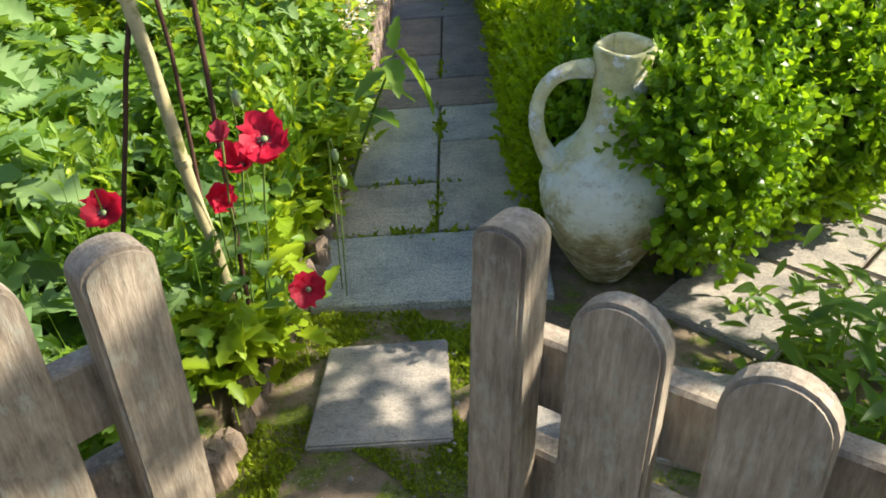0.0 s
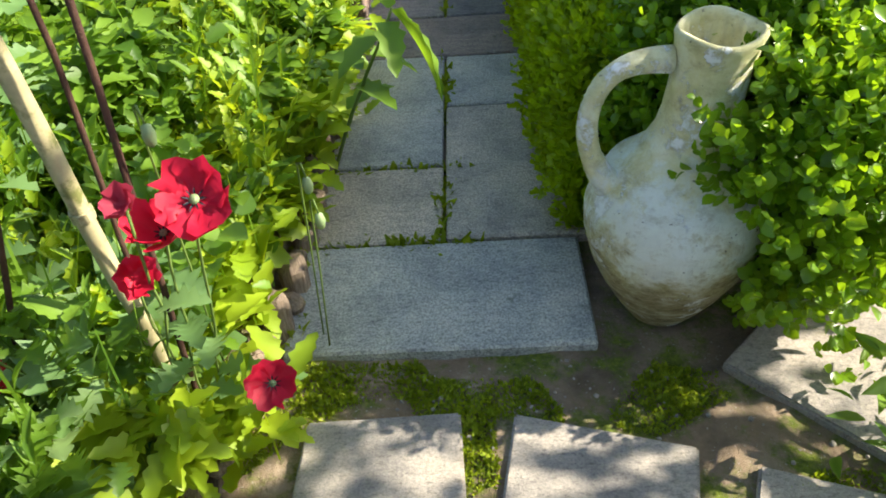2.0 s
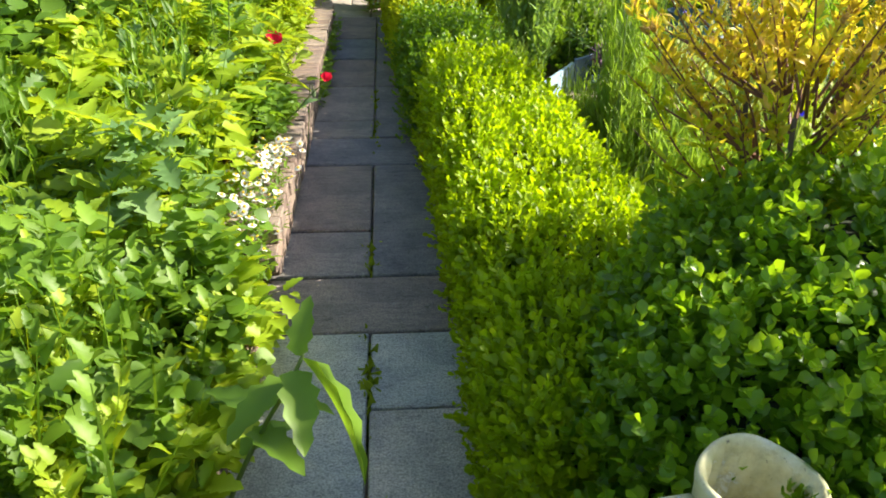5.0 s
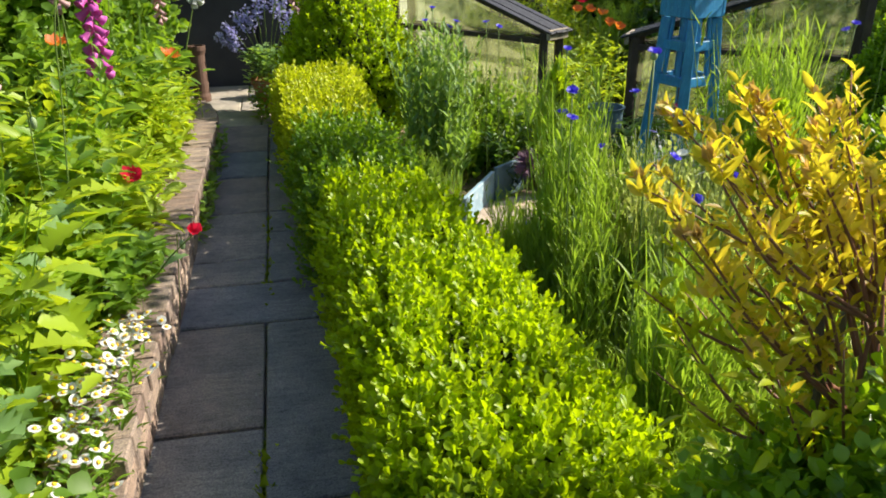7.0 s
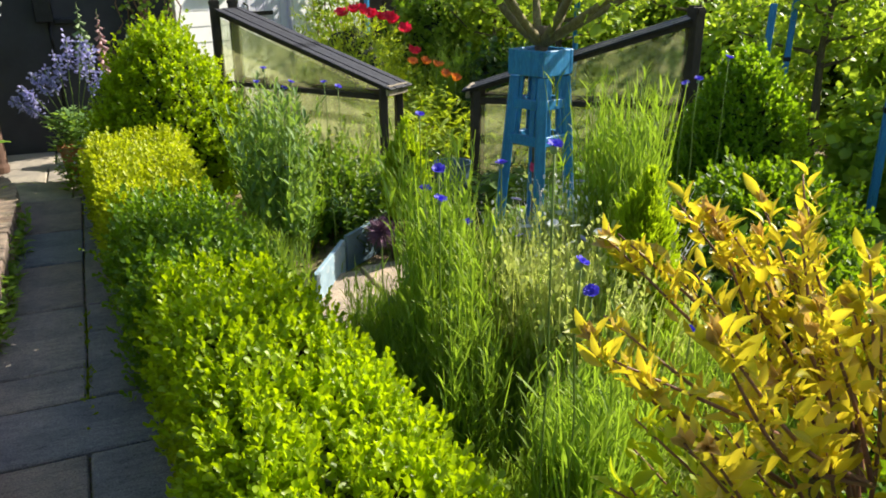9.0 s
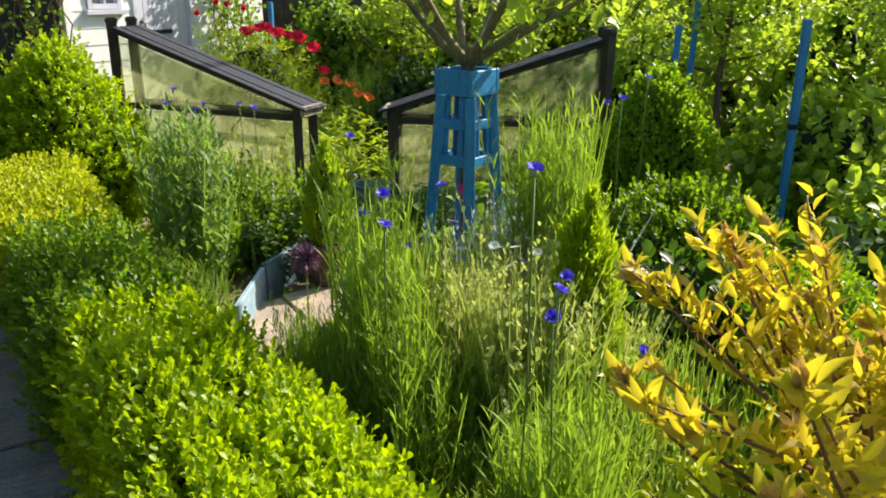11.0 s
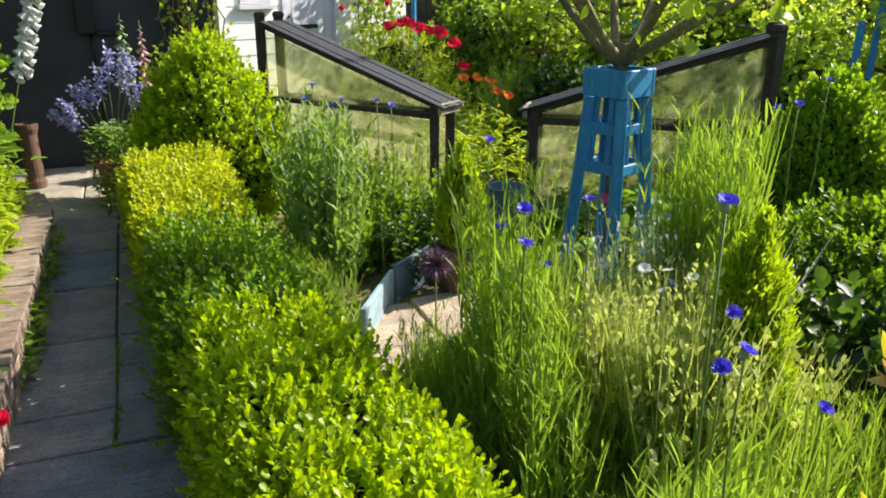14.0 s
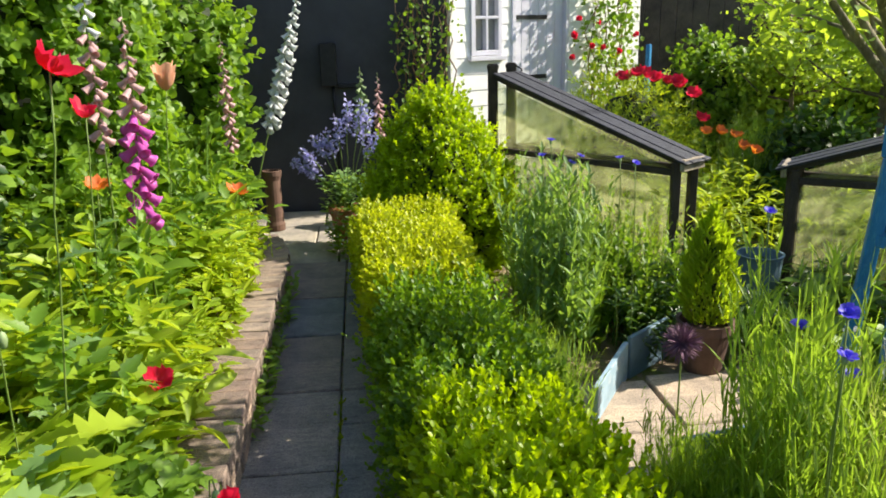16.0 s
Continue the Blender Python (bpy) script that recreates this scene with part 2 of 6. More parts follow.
M_DOOR = plain_mat("grey_lilac_paint", (0.55, 0.55, 0.62), 0.55, 0.1, 4.0, bumps=0.25)
M_ROOF = plain_mat("dark_felt", (0.022, 0.022, 0.028), 0.6, 0.45, 14.0, bumps=0.6, spots=(0.06, 0.06, 0.065))
# Dark brown clay; on the conifer pot the darkness stands for shade.
M_DARKCLAY = plain_mat("brown_and_shaded_clay", (0.11, 0.06, 0.04), 0.85, 0.3, 9.0, bumps=0.35)
M_IRON = plain_mat("black_iron", (0.02, 0.02, 0.022), 0.45, 0.3, 20.0, 0.6)
M_RUST = plain_mat("rusted_rod", (0.085, 0.040, 0.026), 0.8, 0.4, 30.0, 0.3, 0.6)
M_CANE = plain_mat("bamboo_cane", (0.40, 0.35, 0.19), 0.5, 0.4, 7.0, bumps=0.3, spots=(0.15, 0.16, 0.05))
M_SAND = stone_mat("sand_paving", [(0.0, (0.50, 0.40, 0.30)), (1.0, (0.44, 0.36, 0.28))], moss=(0.35, 0.28, 0.2))
M_FENCE = wood_mat("fence_board", (0.035, 0.028, 0.022), (0.10, 0.08, 0.06))


def soil_mat():
    m, nt, p = nodes_of("soil_and_moss")
    a = noise_tex(nt, 3.2, 9.0, 0.7)
    c = ramp(nt, a, [(0.3, (0.10, 0.070, 0.042)), (0.5, (0.26, 0.19, 0.12)), (0.7, (0.43, 0.34, 0.235))])
    g = ramp(nt, noise_tex(nt, 5.5, 8.0, 0.72), [(0.48, (0, 0, 0)), (0.58, (1, 1, 1))])
    mossy = ramp(nt, noise_tex(nt, 60.0, 4.0, 0.7), [(0.3, (0.05, 0.08, 0.006)), (0.7, (0.19, 0.24, 0.016))])
    c = mixed(nt, c, mossy, g)
    peb = ramp(nt, noise_tex(nt, 95.0, 3.0, 0.6), [(0.64, (0, 0, 0)), (0.7, (1, 1, 1))])
    c = mixed(nt, c, (0.36, 0.32, 0.26), peb)
    nt.links.new(c, p.inputs["Base Color"])
    p.inputs["Roughness"].default_value = 0.95
    bump(nt, p, noise_tex(nt, 40.0, 8.0, 0.75), 0.9, 0.02)
    return m


def pot_mat():
    """Old stoneware: olive-cream clay, a chalky blue-white crust over the shoulder, brown earth below, stains and pits."""
    m, nt, p = nodes_of("aged_stoneware")
    c = ramp(nt, noise_tex(nt, 11.0, 7.0, 0.68), [(0.32, (0.44, 0.39, 0.13)), (0.5, (0.64, 0.60, 0.28)), (0.68, (0.77, 0.76, 0.54))])
    tc = nt.nodes.new("ShaderNodeTexCoord")
    xyz = nt.nodes.new("ShaderNodeSeparateXYZ")
    nt.links.new(tc.outputs["Object"], xyz.inputs[0])
    drip = nt.nodes.new("ShaderNodeMath")
    drip.operation = "MULTIPLY_ADD"
    nt.links.new(noise_tex(nt, 6.5, 9.0, 0.74), drip.inputs[0])
    drip.inputs[1].default_value = 0.8
    nt.links.new(xyz.outputs[2], drip.inputs[2])
    glaze = ramp(nt, drip.outputs[0], [(0.64, (0, 0, 0)), (0.75, (0.62, 0.62, 0.62)), (0.84, (0.66, 0.66, 0.66)), (0.94, (0.12, 0.12, 0.12))])
    c = mixed(nt, c, (0.76, 0.83, 0.82), glaze)
    clay = ramp(nt, drip.outputs[0], [(0.60, (1, 1, 1)), (0.76, (0, 0, 0))])
    earthy = ramp(nt, noise_tex(nt, 16.0, 9.0, 0.78, stretch=(1, 1, 2.2)), [(0.36, (0.12, 0.092, 0.036)), (0.5, (0.30, 0.255, 0.13)), (0.64, (0.56, 0.53, 0.38))])
    c = mixed(nt, c, earthy, clay)
    chalk = ramp(nt, noise_tex(nt, 8.5, 9.0, 0.74), [(0.565, (0, 0, 0)), (0.60, (0.85, 0.85, 0.85))])
    c = mixed(nt, c, (0.84, 0.87, 0.85), chalk)
    stain = ramp(nt, noise_tex(nt, 14.0, 9.0, 0.78, stretch=(1, 1, 1.8)), [(0.53, (0, 0, 0)), (0.68, (0.55, 0.55, 0.55))])
    c = mixed(nt, c, (0.28, 0.24, 0.10), stain)
    pits = ramp(nt, noise_tex(nt, 70.0, 3.0, 0.6), [(0.68, (0, 0, 0)), (0.73, (1, 1, 1))])
    c = mixed(nt, c, (0.10, 0.09, 0.06), pits)
    nt.links.new(c, p.inputs["Base Color"])
    p.inputs["Roughness"].default_value = 0.75
    rough = mixed(nt, noise_tex(nt, 26.0, 9.0, 0.72), chalk, 0.35)
    bump(nt, p, rough, 0.7, 0.012)
    return m


def glass_mat(name, col, alpha_fac, hazy=False):
    m, nt, p = nodes_of(name)
    p.inputs["Base Color"].default_value = (*col, 1)
    p.inputs["Roughness"].default_value = 0.12
    p.inputs["Specular IOR Level"].default_value = 0.6
    tr = nt.nodes.new("ShaderNodeBsdfTransparent")
    tr.inputs[0].default_value = (0.92, 0.95, 0.85, 1)
    mx = nt.nodes.new("ShaderNodeMixShader")
    n = ramp(nt, noise_tex(nt, 5.0, 5.0), [(0.3, (alpha_fac - 0.12,) * 3), (0.7, (alpha_fac + 0.12,) * 3)])
    nt.links.new(n, mx.inputs[0])
    nt.links.new(tr.outputs[0], mx.inputs[1])
    face = p.outputs[0]
    if hazy:
        tl = nt.nodes.new("ShaderNodeBsdfTranslucent")
        tl.inputs[0].default_value = (*col, 1)
        m2 = nt.nodes.new("ShaderNodeMixShader")
        m2.inputs[0].default_value = 0.5
        nt.links.new(p.outputs[0], m2.inputs[1])
        nt.links.new(tl.outputs[0], m2.inputs[2])
        face = m2.outputs[0]
    nt.links.new(face, mx.inputs[2])
    nt.links.new(mx.outputs[0], nt.nodes["Material Output"].inputs[0])
    return m


M_SOIL = soil_mat()
M_GLASS = glass_mat("hazy_polycarbonate", (0.60, 0.61, 0.34), 0.19, True)
M_POT = pot_mat()
M_PANE = glass_mat("window_pane", (0.25, 0.26, 0.27), 0.75)


# ---- mesh tools ----
def part(name, verts, faces, mat, parent=None, label="", smooth=False):
    """One mesh object; under a parent it is a part of that thing."""
    me = bpy.data.meshes.new(name)
    me.from_pydata([tuple(v) for v in verts], [], [tuple(int(i) for i in f) for f in faces])
    for m in (mat if isinstance(mat, (list, tuple)) else [mat]):
        me.materials.append(m)
    if smooth:
        me.polygons.foreach_set("use_smooth", [True] * len(me.polygons))
    me.update()
    ob = new(name, me)
    ob.parent = parent
    if label:
        tagged(ob, label)
    return ob


def big_mesh(name, V, F, mat, parent=None):
    """One mesh object from arrays of points (n, 3) and triangles (m, 3)."""
    me = bpy.data.meshes.new(name)
    V, F = np.asarray(V, np.float32), np.asarray(F, np.int32)
    me.vertices.add(len(V))
    me.vertices.foreach_set("co", V.ravel())
    me.loops.add(F.size)
    me.loops.foreach_set("vertex_index", F.ravel())
    me.polygons.add(len(F))
    me.polygons.foreach_set("loop_start", np.arange(0, F.size, 3, dtype=np.int32))
    me.polygons.foreach_set("use_smooth", np.ones(len(F), bool))
    me.materials.append(mat)
    me.update(calc_edges=True)
    ob = new(name, me)
    ob.parent = parent
    return ob


def thing(name, place, label, category, group="", turn=0.0):
    ob = new(name)
    ob.empty_display_size = 0.1
    ob.matrix_basis = pose(*place, 0, 0, turn)
    return tagged(ob, label, category, group)


def shared(name, mesh, parent, m):
    ob = new(name, mesh)
    ob.parent = parent
    ob.matrix_basis = m
    return ob


def unit(a):
    return a / np.maximum(np.linalg.norm(a, axis=-1, keepdims=True), 1e-9)


def spread(tpl, P, ahead, up, size, width=1.0):
    """Copies of a leaf (points, triangles) as arrays: base at P, pointing ahead, its face towards up."""
    tv, tf = tpl
    P, ahead, up = np.asarray(P, float), unit(np.asarray(ahead, float)), np.asarray(up, float)
    side = unit(np.cross(ahead, up) + 1e-6)
    nor = np.cross(side, ahead)
    n, k = len(P), len(tv)
    s = np.broadcast_to(np.asarray(size, float), (n,))[:, None, None]
    w = np.broadcast_to(np.asarray(width, float), (n,))[:, None, None]
    V = P[:, None] + s * (w * tv[None, :, 0:1] * side[:, None] + tv[None, :, 1:2] * ahead[:, None] + tv[None, :, 2:3] * nor[:, None])
    F = (tf[None] + (np.arange(n) * k)[:, None, None]).reshape(-1, 3)
    return V.reshape(-1, 3), F


def join(*parts):
    V, F, off = [], [], 0
    for v, f in parts:
        V.append(v), F.append(f + off)
        off += len(v)
    return np.concatenate(V), np.concatenate(F)


def blade_tpl(outline, fold=0.06, curl=0.12):
    """A leaf from half widths along its length, folded at the rib and curling down at the tip."""
    ys = np.linspace(0, 1, len(outline))
    V, F = [], []
    for y, w in zip(ys, outline):
        z = -curl * y * y
        V += [(-w, y, z + fold * w * 2), (0, y, z), (w, y, z + fold * w * 2)]
    for i in range(len(outline) - 1):
        a = 3 * i
        F += [(a, a + 1, a + 4), (a, a + 4, a + 3), (a + 1, a + 2, a + 5), (a + 1, a + 5, a + 4)]
    return np.array(V, float), np.array(F)


L_BOX = blade_tpl([0.05, 0.21, 0.35, 0.37, 0.20], 0.22, 0.08)
L_BOXFAR = blade_tpl([0.10, 0.34, 0.04], 0.2, 0.05)
L_OVAL = blade_tpl([0.04, 0.30, 0.42, 0.36, 0.02], 0.15, 0.2)
L_ROUND = blade_tpl([0.16, 0.48, 0.52, 0.34, 0.05], 0.12, 0.15)
L_LANCE = blade_tpl([0.03, 0.13, 0.15, 0.10, 0.01], 0.3, 0.2)
L_NARROW = blade_tpl([0.02, 0.045, 0.042, 0.004], 0.3, 0.14)
L_LOBED = blade_tpl([0.05, 0.20, 0.10, 0.34, 0.16, 0.38, 0.17, 0.30, 0.12, 0.16, 0.01], 0.22, 0.28)
L_TOOTH = blade_tpl([0.04, 0.24, 0.19, 0.30, 0.21, 0.25, 0.13, 0.14, 0.01], 0.2, 0.25)
L_PETAL = blade_tpl([0.10, 0.25, 0.30, 0.16], 0.1, 0.1)


def tube(points, radii, sides=6):
    """A tapered tube along points: arrays."""
    P = np.asarray(points, float)
    R = np.broadcast_to(np.asarray(radii, float), (len(P),))
    T = unit(np.gradient(P, axis=0))
    ref = np.array([0.31, 0.2, 0.93]) if abs(T[0][2]) < 0.9 else np.array([1.0, 0.1, 0.0])
    A = unit(np.cross(T, ref))
    B = np.cross(T, A)
    ang = np.linspace(0, 2 * np.pi, sides, endpoint=False)
    V = (P[:, None] + R[:, None, None] * (np.cos(ang)[None, :, None] * A[:, None] + np.sin(ang)[None, :, None] * B[:, None])).reshape(-1, 3)
    F = []
    for i in range(len(P) - 1):
        for j in range(sides):
            a, b = i * sides + j, i * sides + (j + 1) % sides
            F += [(a, b, b + sides), (a, b + sides, a + sides)]
    for j in range(1, sides - 1):
        F.append((0, j + 1, j))
        e = (len(P) - 1) * sides
        F.append((e, e + j, e + j + 1))
    return V, np.array(F)


def bend(a, b, sag=0.0, n=7, wob=0.0):
    """Points from a to b on a bowed line."""
    a, b = np.array(a, float), np.array(b, float)
    t = np.linspace(0, 1, n)[:, None]
    p = a + (b - a) * t
    p[:, 2] += sag * np.sin(np.pi * t[:, 0])
    if wob:
        p[1:-1] += rng.normal(0, wob, (n - 2, 3))
    return p


def revolve(profile, sides=24, wob=0.0):
    pr = np.asarray(profile, float)
    ang = np.linspace(0, 2 * np.pi, sides, endpoint=False)
    V = np.stack([pr[:, None, 0] * np.cos(ang), pr[:, None, 0] * np.sin(ang), np.repeat(pr[:, 1:2], sides, 1)], -1).reshape(-1, 3)
    if wob:
        V = V * (1 + wob * rng.normal(0, 1, (len(V), 1)))
    F = []
    for i in range(len(pr) - 1):
        for j in range(sides):
            a, b = i * sides + j, i * sides + (j + 1) % sides
            F += [(a, b, b + sides), (a, b + sides, a + sides)]
    return V, np.array(F)


def cuboid(x0, x1, y0, y1, z0, z1, bev=0.004, jag=0.0):
    """A bevelled block: points and faces."""
    bm = bmesh.new()
    bmesh.ops.create_cube(bm, size=1, matrix=Matrix.LocRotScale(((x0 + x1) / 2, (y0 + y1) / 2, (z0 + z1) / 2), None, (x1 - x0, y1 - y0, z1 - z0)))
    if bev:
        bmesh.ops.bevel(bm, geom=bm.edges[:], offset=bev, segments=1, affect="EDGES")
    if jag:
        for v in bm.verts:
            v.co += Vector((random.uniform(-jag, jag), random.uniform(-jag, jag), random.uniform(-jag, jag) * 0.5))
    bm.verts.index_update()
    out = [tuple(v.co) for v in bm.verts], [[v.index for v in f.verts] for f in bm.faces]
    bm.free()
    return out


def prism(outline, z0, z1, bev=0.004):
    """An upright block over an outline (counter-clockwise), bevelled."""
    bm = bmesh.new()
    f = bm.faces.new([bm.verts.new((x, y, z0)) for x, y in outline])
    top = bmesh.ops.extrude_face_region(bm, geom=[f])
    bmesh.ops.translate(bm, verts=[v for v in top["geom"] if isinstance(v, bmesh.types.BMVert)], vec=(0, 0, z1 - z0))
    bmesh.ops.recalc_face_normals(bm, faces=bm.faces[:])
    if bev:
        bmesh.ops.bevel(bm, geom=bm.edges[:], offset=bev, segments=2, affect="EDGES")
    bm.verts.index_update()
    out = [tuple(v.co) for v in bm.verts], [[v.index for v in g.verts] for g in bm.faces]
    bm.free()
    return out


def moved(vf, m):
    return [tuple(m @ Vector(v)) for v in vf[0]], vf[1]


def beam(a, b, w, h, bev=0.003):
    """A bar from a to b, w across, h high."""
    a, b = Vector(a), Vector(b)
    d = b - a
    L = d.length
    rot = d.to_track_quat("X", "Z").to_matrix().to_4x4()
    return moved(cuboid(0, L, -w / 2, w / 2, -h / 2, h / 2, bev), Matrix.Translation(a) @ rot)


# ---- leaf cover on clipped shapes ----
def inside(poly, x, y):
    c = np.zeros(len(x), bool)
    n = len(poly)
    for i in range(n):
        x0, y0 = poly[i]
        x1, y1 = poly[(i + 1) % n]
        hit = ((y0 > y) != (y1 > y)) & (x < (x1 - x0) * (y - y0) / (y1 - y0 + 1e-12) + x0)
        c ^= hit
    return c


def edge_dist(poly, x, y):
    d = np.full(len(x), 9.0)
    for i in range(len(poly)):
        a, b = np.array(poly[i]), np.array(poly[(i + 1) % len(poly)])
        ab = b - a
        t = np.clip(((x - a[0]) * ab[0] + (y - a[1]) * ab[1]) / (ab @ ab), 0, 1)
        d = np.minimum(d, np.hypot(x - a[0] - t * ab[0], y - a[1] - t * ab[1]))
    return d


def in_poly(poly, n):
    p = np.array(poly)
    lo, hi = p.min(0), p.max(0)
    out = np.zeros((0, 2))
    while len(out) < n:
        q = rng.uniform(lo, hi, (n * 2, 2))
        out = np.concatenate([out, q[inside(poly, q[:, 0], q[:, 1])]])
    return out[:n]


def lumps(P, scale, amp):
    """A smooth uneven offset for points."""
    s = np.zeros(len(P))
    for k, (a, b, c, d) in enumerate(((1.0, 0.7, 0.3, 0.1), (-0.6, 1.1, 0.5, 2.0), (0.4, -0.9, 1.2, 4.0), (1.7, 1.3, -1.4, 1.0))):
        s += np.sin(scale * (a * P[:, 0] + b * P[:, 1] + c * P[:, 2]) * 6.3 + d)
    return amp * s / 2.2


def clipped_points(poly, z0, h, r, density):
    """Points and normals on a clipped hedge: upright sides, rounded shoulders, flat top. poly runs counter-clockwise."""
    P, N = [], []
    n = len(poly)
    for i in range(n):
        a, b = np.array(poly[i]), np.array(poly[(i + 1) % n])
        L = np.linalg.norm(b - a)
        out = np.array([(b - a)[1], -(b - a)[0]]) / L
        k = int(L * (h - z0 + r * 0.6) * density)
        t, s = rng.uniform(0, 1, k), rng.uniform(0, h - z0 - r + r * 1.57, k)
        flat = s < h - z0 - r
        ang = np.clip((s - (h - z0 - r)) / r, 0, 1.57)
        q = a + (b - a) * t[:, None]
        inset = np.where(flat, 0, r * (1 - np.cos(ang)))
        zz = np.where(flat, z0 + s, h - r + r * np.sin(ang))
        P.append(np.column_stack([q - out * inset[:, None], zz]))
        N.append(np.column_stack([out * np.cos(ang)[:, None], np.sin(ang)]))
    area = abs(sum(poly[i][0] * poly[(i + 1) % n][1] - poly[(i + 1) % n][0] * poly[i][1] for i in range(n))) / 2
    q = in_poly(poly, int(area * density))
    q = q[edge_dist(poly, q[:, 0], q[:, 1]) > r * 0.9]
    P.append(np.column_stack([q, np.full(len(q), h)]))
    N.append(np.tile([0, 0, 1.0], (len(q), 1)))
    return np.concatenate(P), np.concatenate(N)


def round_points(profile, centre, density):
    """Points and normals on a clipped round shape, from (radius, height) pairs."""
    pr = np.array(profile, float)
    P, N = [], []
    for (r0, z0), (r1, z1) in zip(pr[:-1], pr[1:]):
        L = math.hypot(r1 - r0, z1 - z0)
        k = int(math.pi * (r0 + r1) * L * density)
        t, ang = rng.uniform(0, 1, k), rng.uniform(0, 2 * math.pi, k)
        r = r0 + (r1 - r0) * t
        P.append(np.column_stack([centre[0] + r * np.cos(ang), centre[1] + r * np.sin(ang), centre[2] + z0 + (z1 - z0) * t]))
        nr, nz = (z1 - z0) / L, -(r1 - r0) / L
        N.append(np.column_stack([nr * np.cos(ang), nr * np.sin(ang), np.full(k, nz)]))
    return np.concatenate(P), np.concatenate(N)


def sprigs(P, N, leaf, per, length, size, rise=0.7, splay=0.9, rough=0.02):
    """Short upright shoots on points of a clipped surface, each with leaves in turn along it."""
    n = len(P)
    P = P + N * (lumps(P, 1.3, 0.018) + rng.normal(0, rough, n))[:, None]
    axis = unit(N * 0.9 + np.array([0, 0, rise + 0.25]) + rng.normal(0, 0.33, (n, 3)))
    ref = unit(np.cross(axis, rng.normal(0, 1, (n, 3))))
    oth = np.cross(axis, ref)
    out = []
    ln = length * rng.uniform(0.6, 1.35, n)
    for i in range(per):
        f = i / max(1, per - 1)
        ang = i * 2.4 + rng.uniform(0, 6.28, n) * 0.35
        radial = ref * np.cos(ang)[:, None] + oth * np.sin(ang)[:, None]
        base = P + axis * (ln * (f - 0.55))[:, None]
        ahead = axis * (0.45 + 0.75 * f) + radial * splay * (0.95 - 0.55 * f)
        up = axis - radial * 0.4 + rng.normal(0, 0.25, (n, 3))
        out.append(spread(leaf, base, ahead, up, size * rng.uniform(0.7, 1.25, n) * (1.05 - 0.3 * f)))
    return join(*out)

# ---- ground and beds ----
def ground_z(x, y):
    near = np.exp(-((x / 6) ** 2 + ((y - 3) / 6) ** 2))
    return -0.035 + 0.014 * np.exp(-(((x - 0.2) / 0.9) ** 4) - ((y - 1.5) / 0.46) ** 4) + near * (0.008 * np.sin(x * 9 + 1.3) * np.cos(y * 7.3) + 0.006 * np.sin(x * 23 + y * 17))


gx = np.concatenate([[-400, -120, -40, -14], np.linspace(-5, 8, 110), [16, 40, 120, 400]])
gy = np.concatenate([[-400, -120, -40, -10], np.linspace(-1.5, 13, 120), [20, 50, 130, 400]])
GX, GY = np.meshgrid(gx, gy)
gi = (np.arange(len(gy) - 1)[:, None] * len(gx) + np.arange(len(gx) - 1)[None]).ravel()
GF = np.concatenate([np.column_stack([gi, gi + 1, gi + len(gx) + 1]), np.column_stack([gi, gi + len(gx) + 1, gi + len(gx)])])
tagged(big_mesh("ground", np.column_stack([GX.ravel(), GY.ravel(), ground_z(GX.ravel(), GY.ravel())]), GF, M_SOIL), "brown earth with moss and small stones", "ground", kind="structure")


def bed_sheet(name, poly, z, label):
    v, f = prism(poly, -0.05, z, 0.02)
    return tagged(part(name, v, f, M_SOIL), label, "flower bed", kind="structure")


bed_sheet("bed_left_near", [(-3.0, 0.9), (-0.60, 0.9), (-0.55, 1.7), (-0.47, 2.4), (-0.44, 3.75), (-3.0, 3.75)], 0.05, "dark soil of the flower bed behind log edging")
bed_sheet("bed_left_far", [(-3.0, 3.77), (-0.60, 3.77), (-0.60, 9.0), (-3.0, 9.6)], 0.14, "dark soil of the raised bed behind bricks")
bed_sheet("bed_right", [(1.31, 3.6), (2.9, 3.6), (3.0, 5.75), (1.24, 5.52)], 0.10, "soil of the raised meadow flower bed")

# ---- walls and fences that close the place ----
CX, CY = 0.98, 10.3
WD = Vector((0.90, 0.43, 0)).normalized()
WN = Vector((WD.y, -WD.x, 0))


def on_wall(s, out, z):
    return Vector((CX, CY, 0)) + WD * s + WN * out + Vector((0, 0, z))


def wall_block(s0, s1, o0, o1, z0, z1, bev=0.003):
    m = Matrix(((WD.x, WN.x, 0, CX), (WD.y, WN.y, 0, CY), (0, 0, 1, 0), (0, 0, 0, 1)))
    v, f = cuboid(s0, s1, o0, o1, z0, z1, bev)
    return moved((v, [list(reversed(g)) for g in f]), m)


house = tagged(new("wall_house"), "white weatherboarded garden house with a grey door", "house wall", kind="structure")
v, f = cuboid(-3.4, CX - 0.004, CY, CY + 0.2, -0.05, 2.5, 0.01)
part("wall_dark", v, f, M_DARKWALL, house, "dark rendered wall with its shade put into the near-black colour")
for s0, s1, z0, z1 in ((0.0, 0.20, -0.05, 2.5), (0.54, 0.66, -0.05, 2.5), (1.34, 2.3, -0.05, 2.5), (0.20, 0.54, -0.05, 1.34), (0.20, 0.54, 2.0, 2.5), (0.66, 1.34, 2.05, 2.5)):
    v, f = wall_block(s0, s1, -0.18, 0.0, z0, z1)
    part("wall_panel", v, f, M_WALL, house)
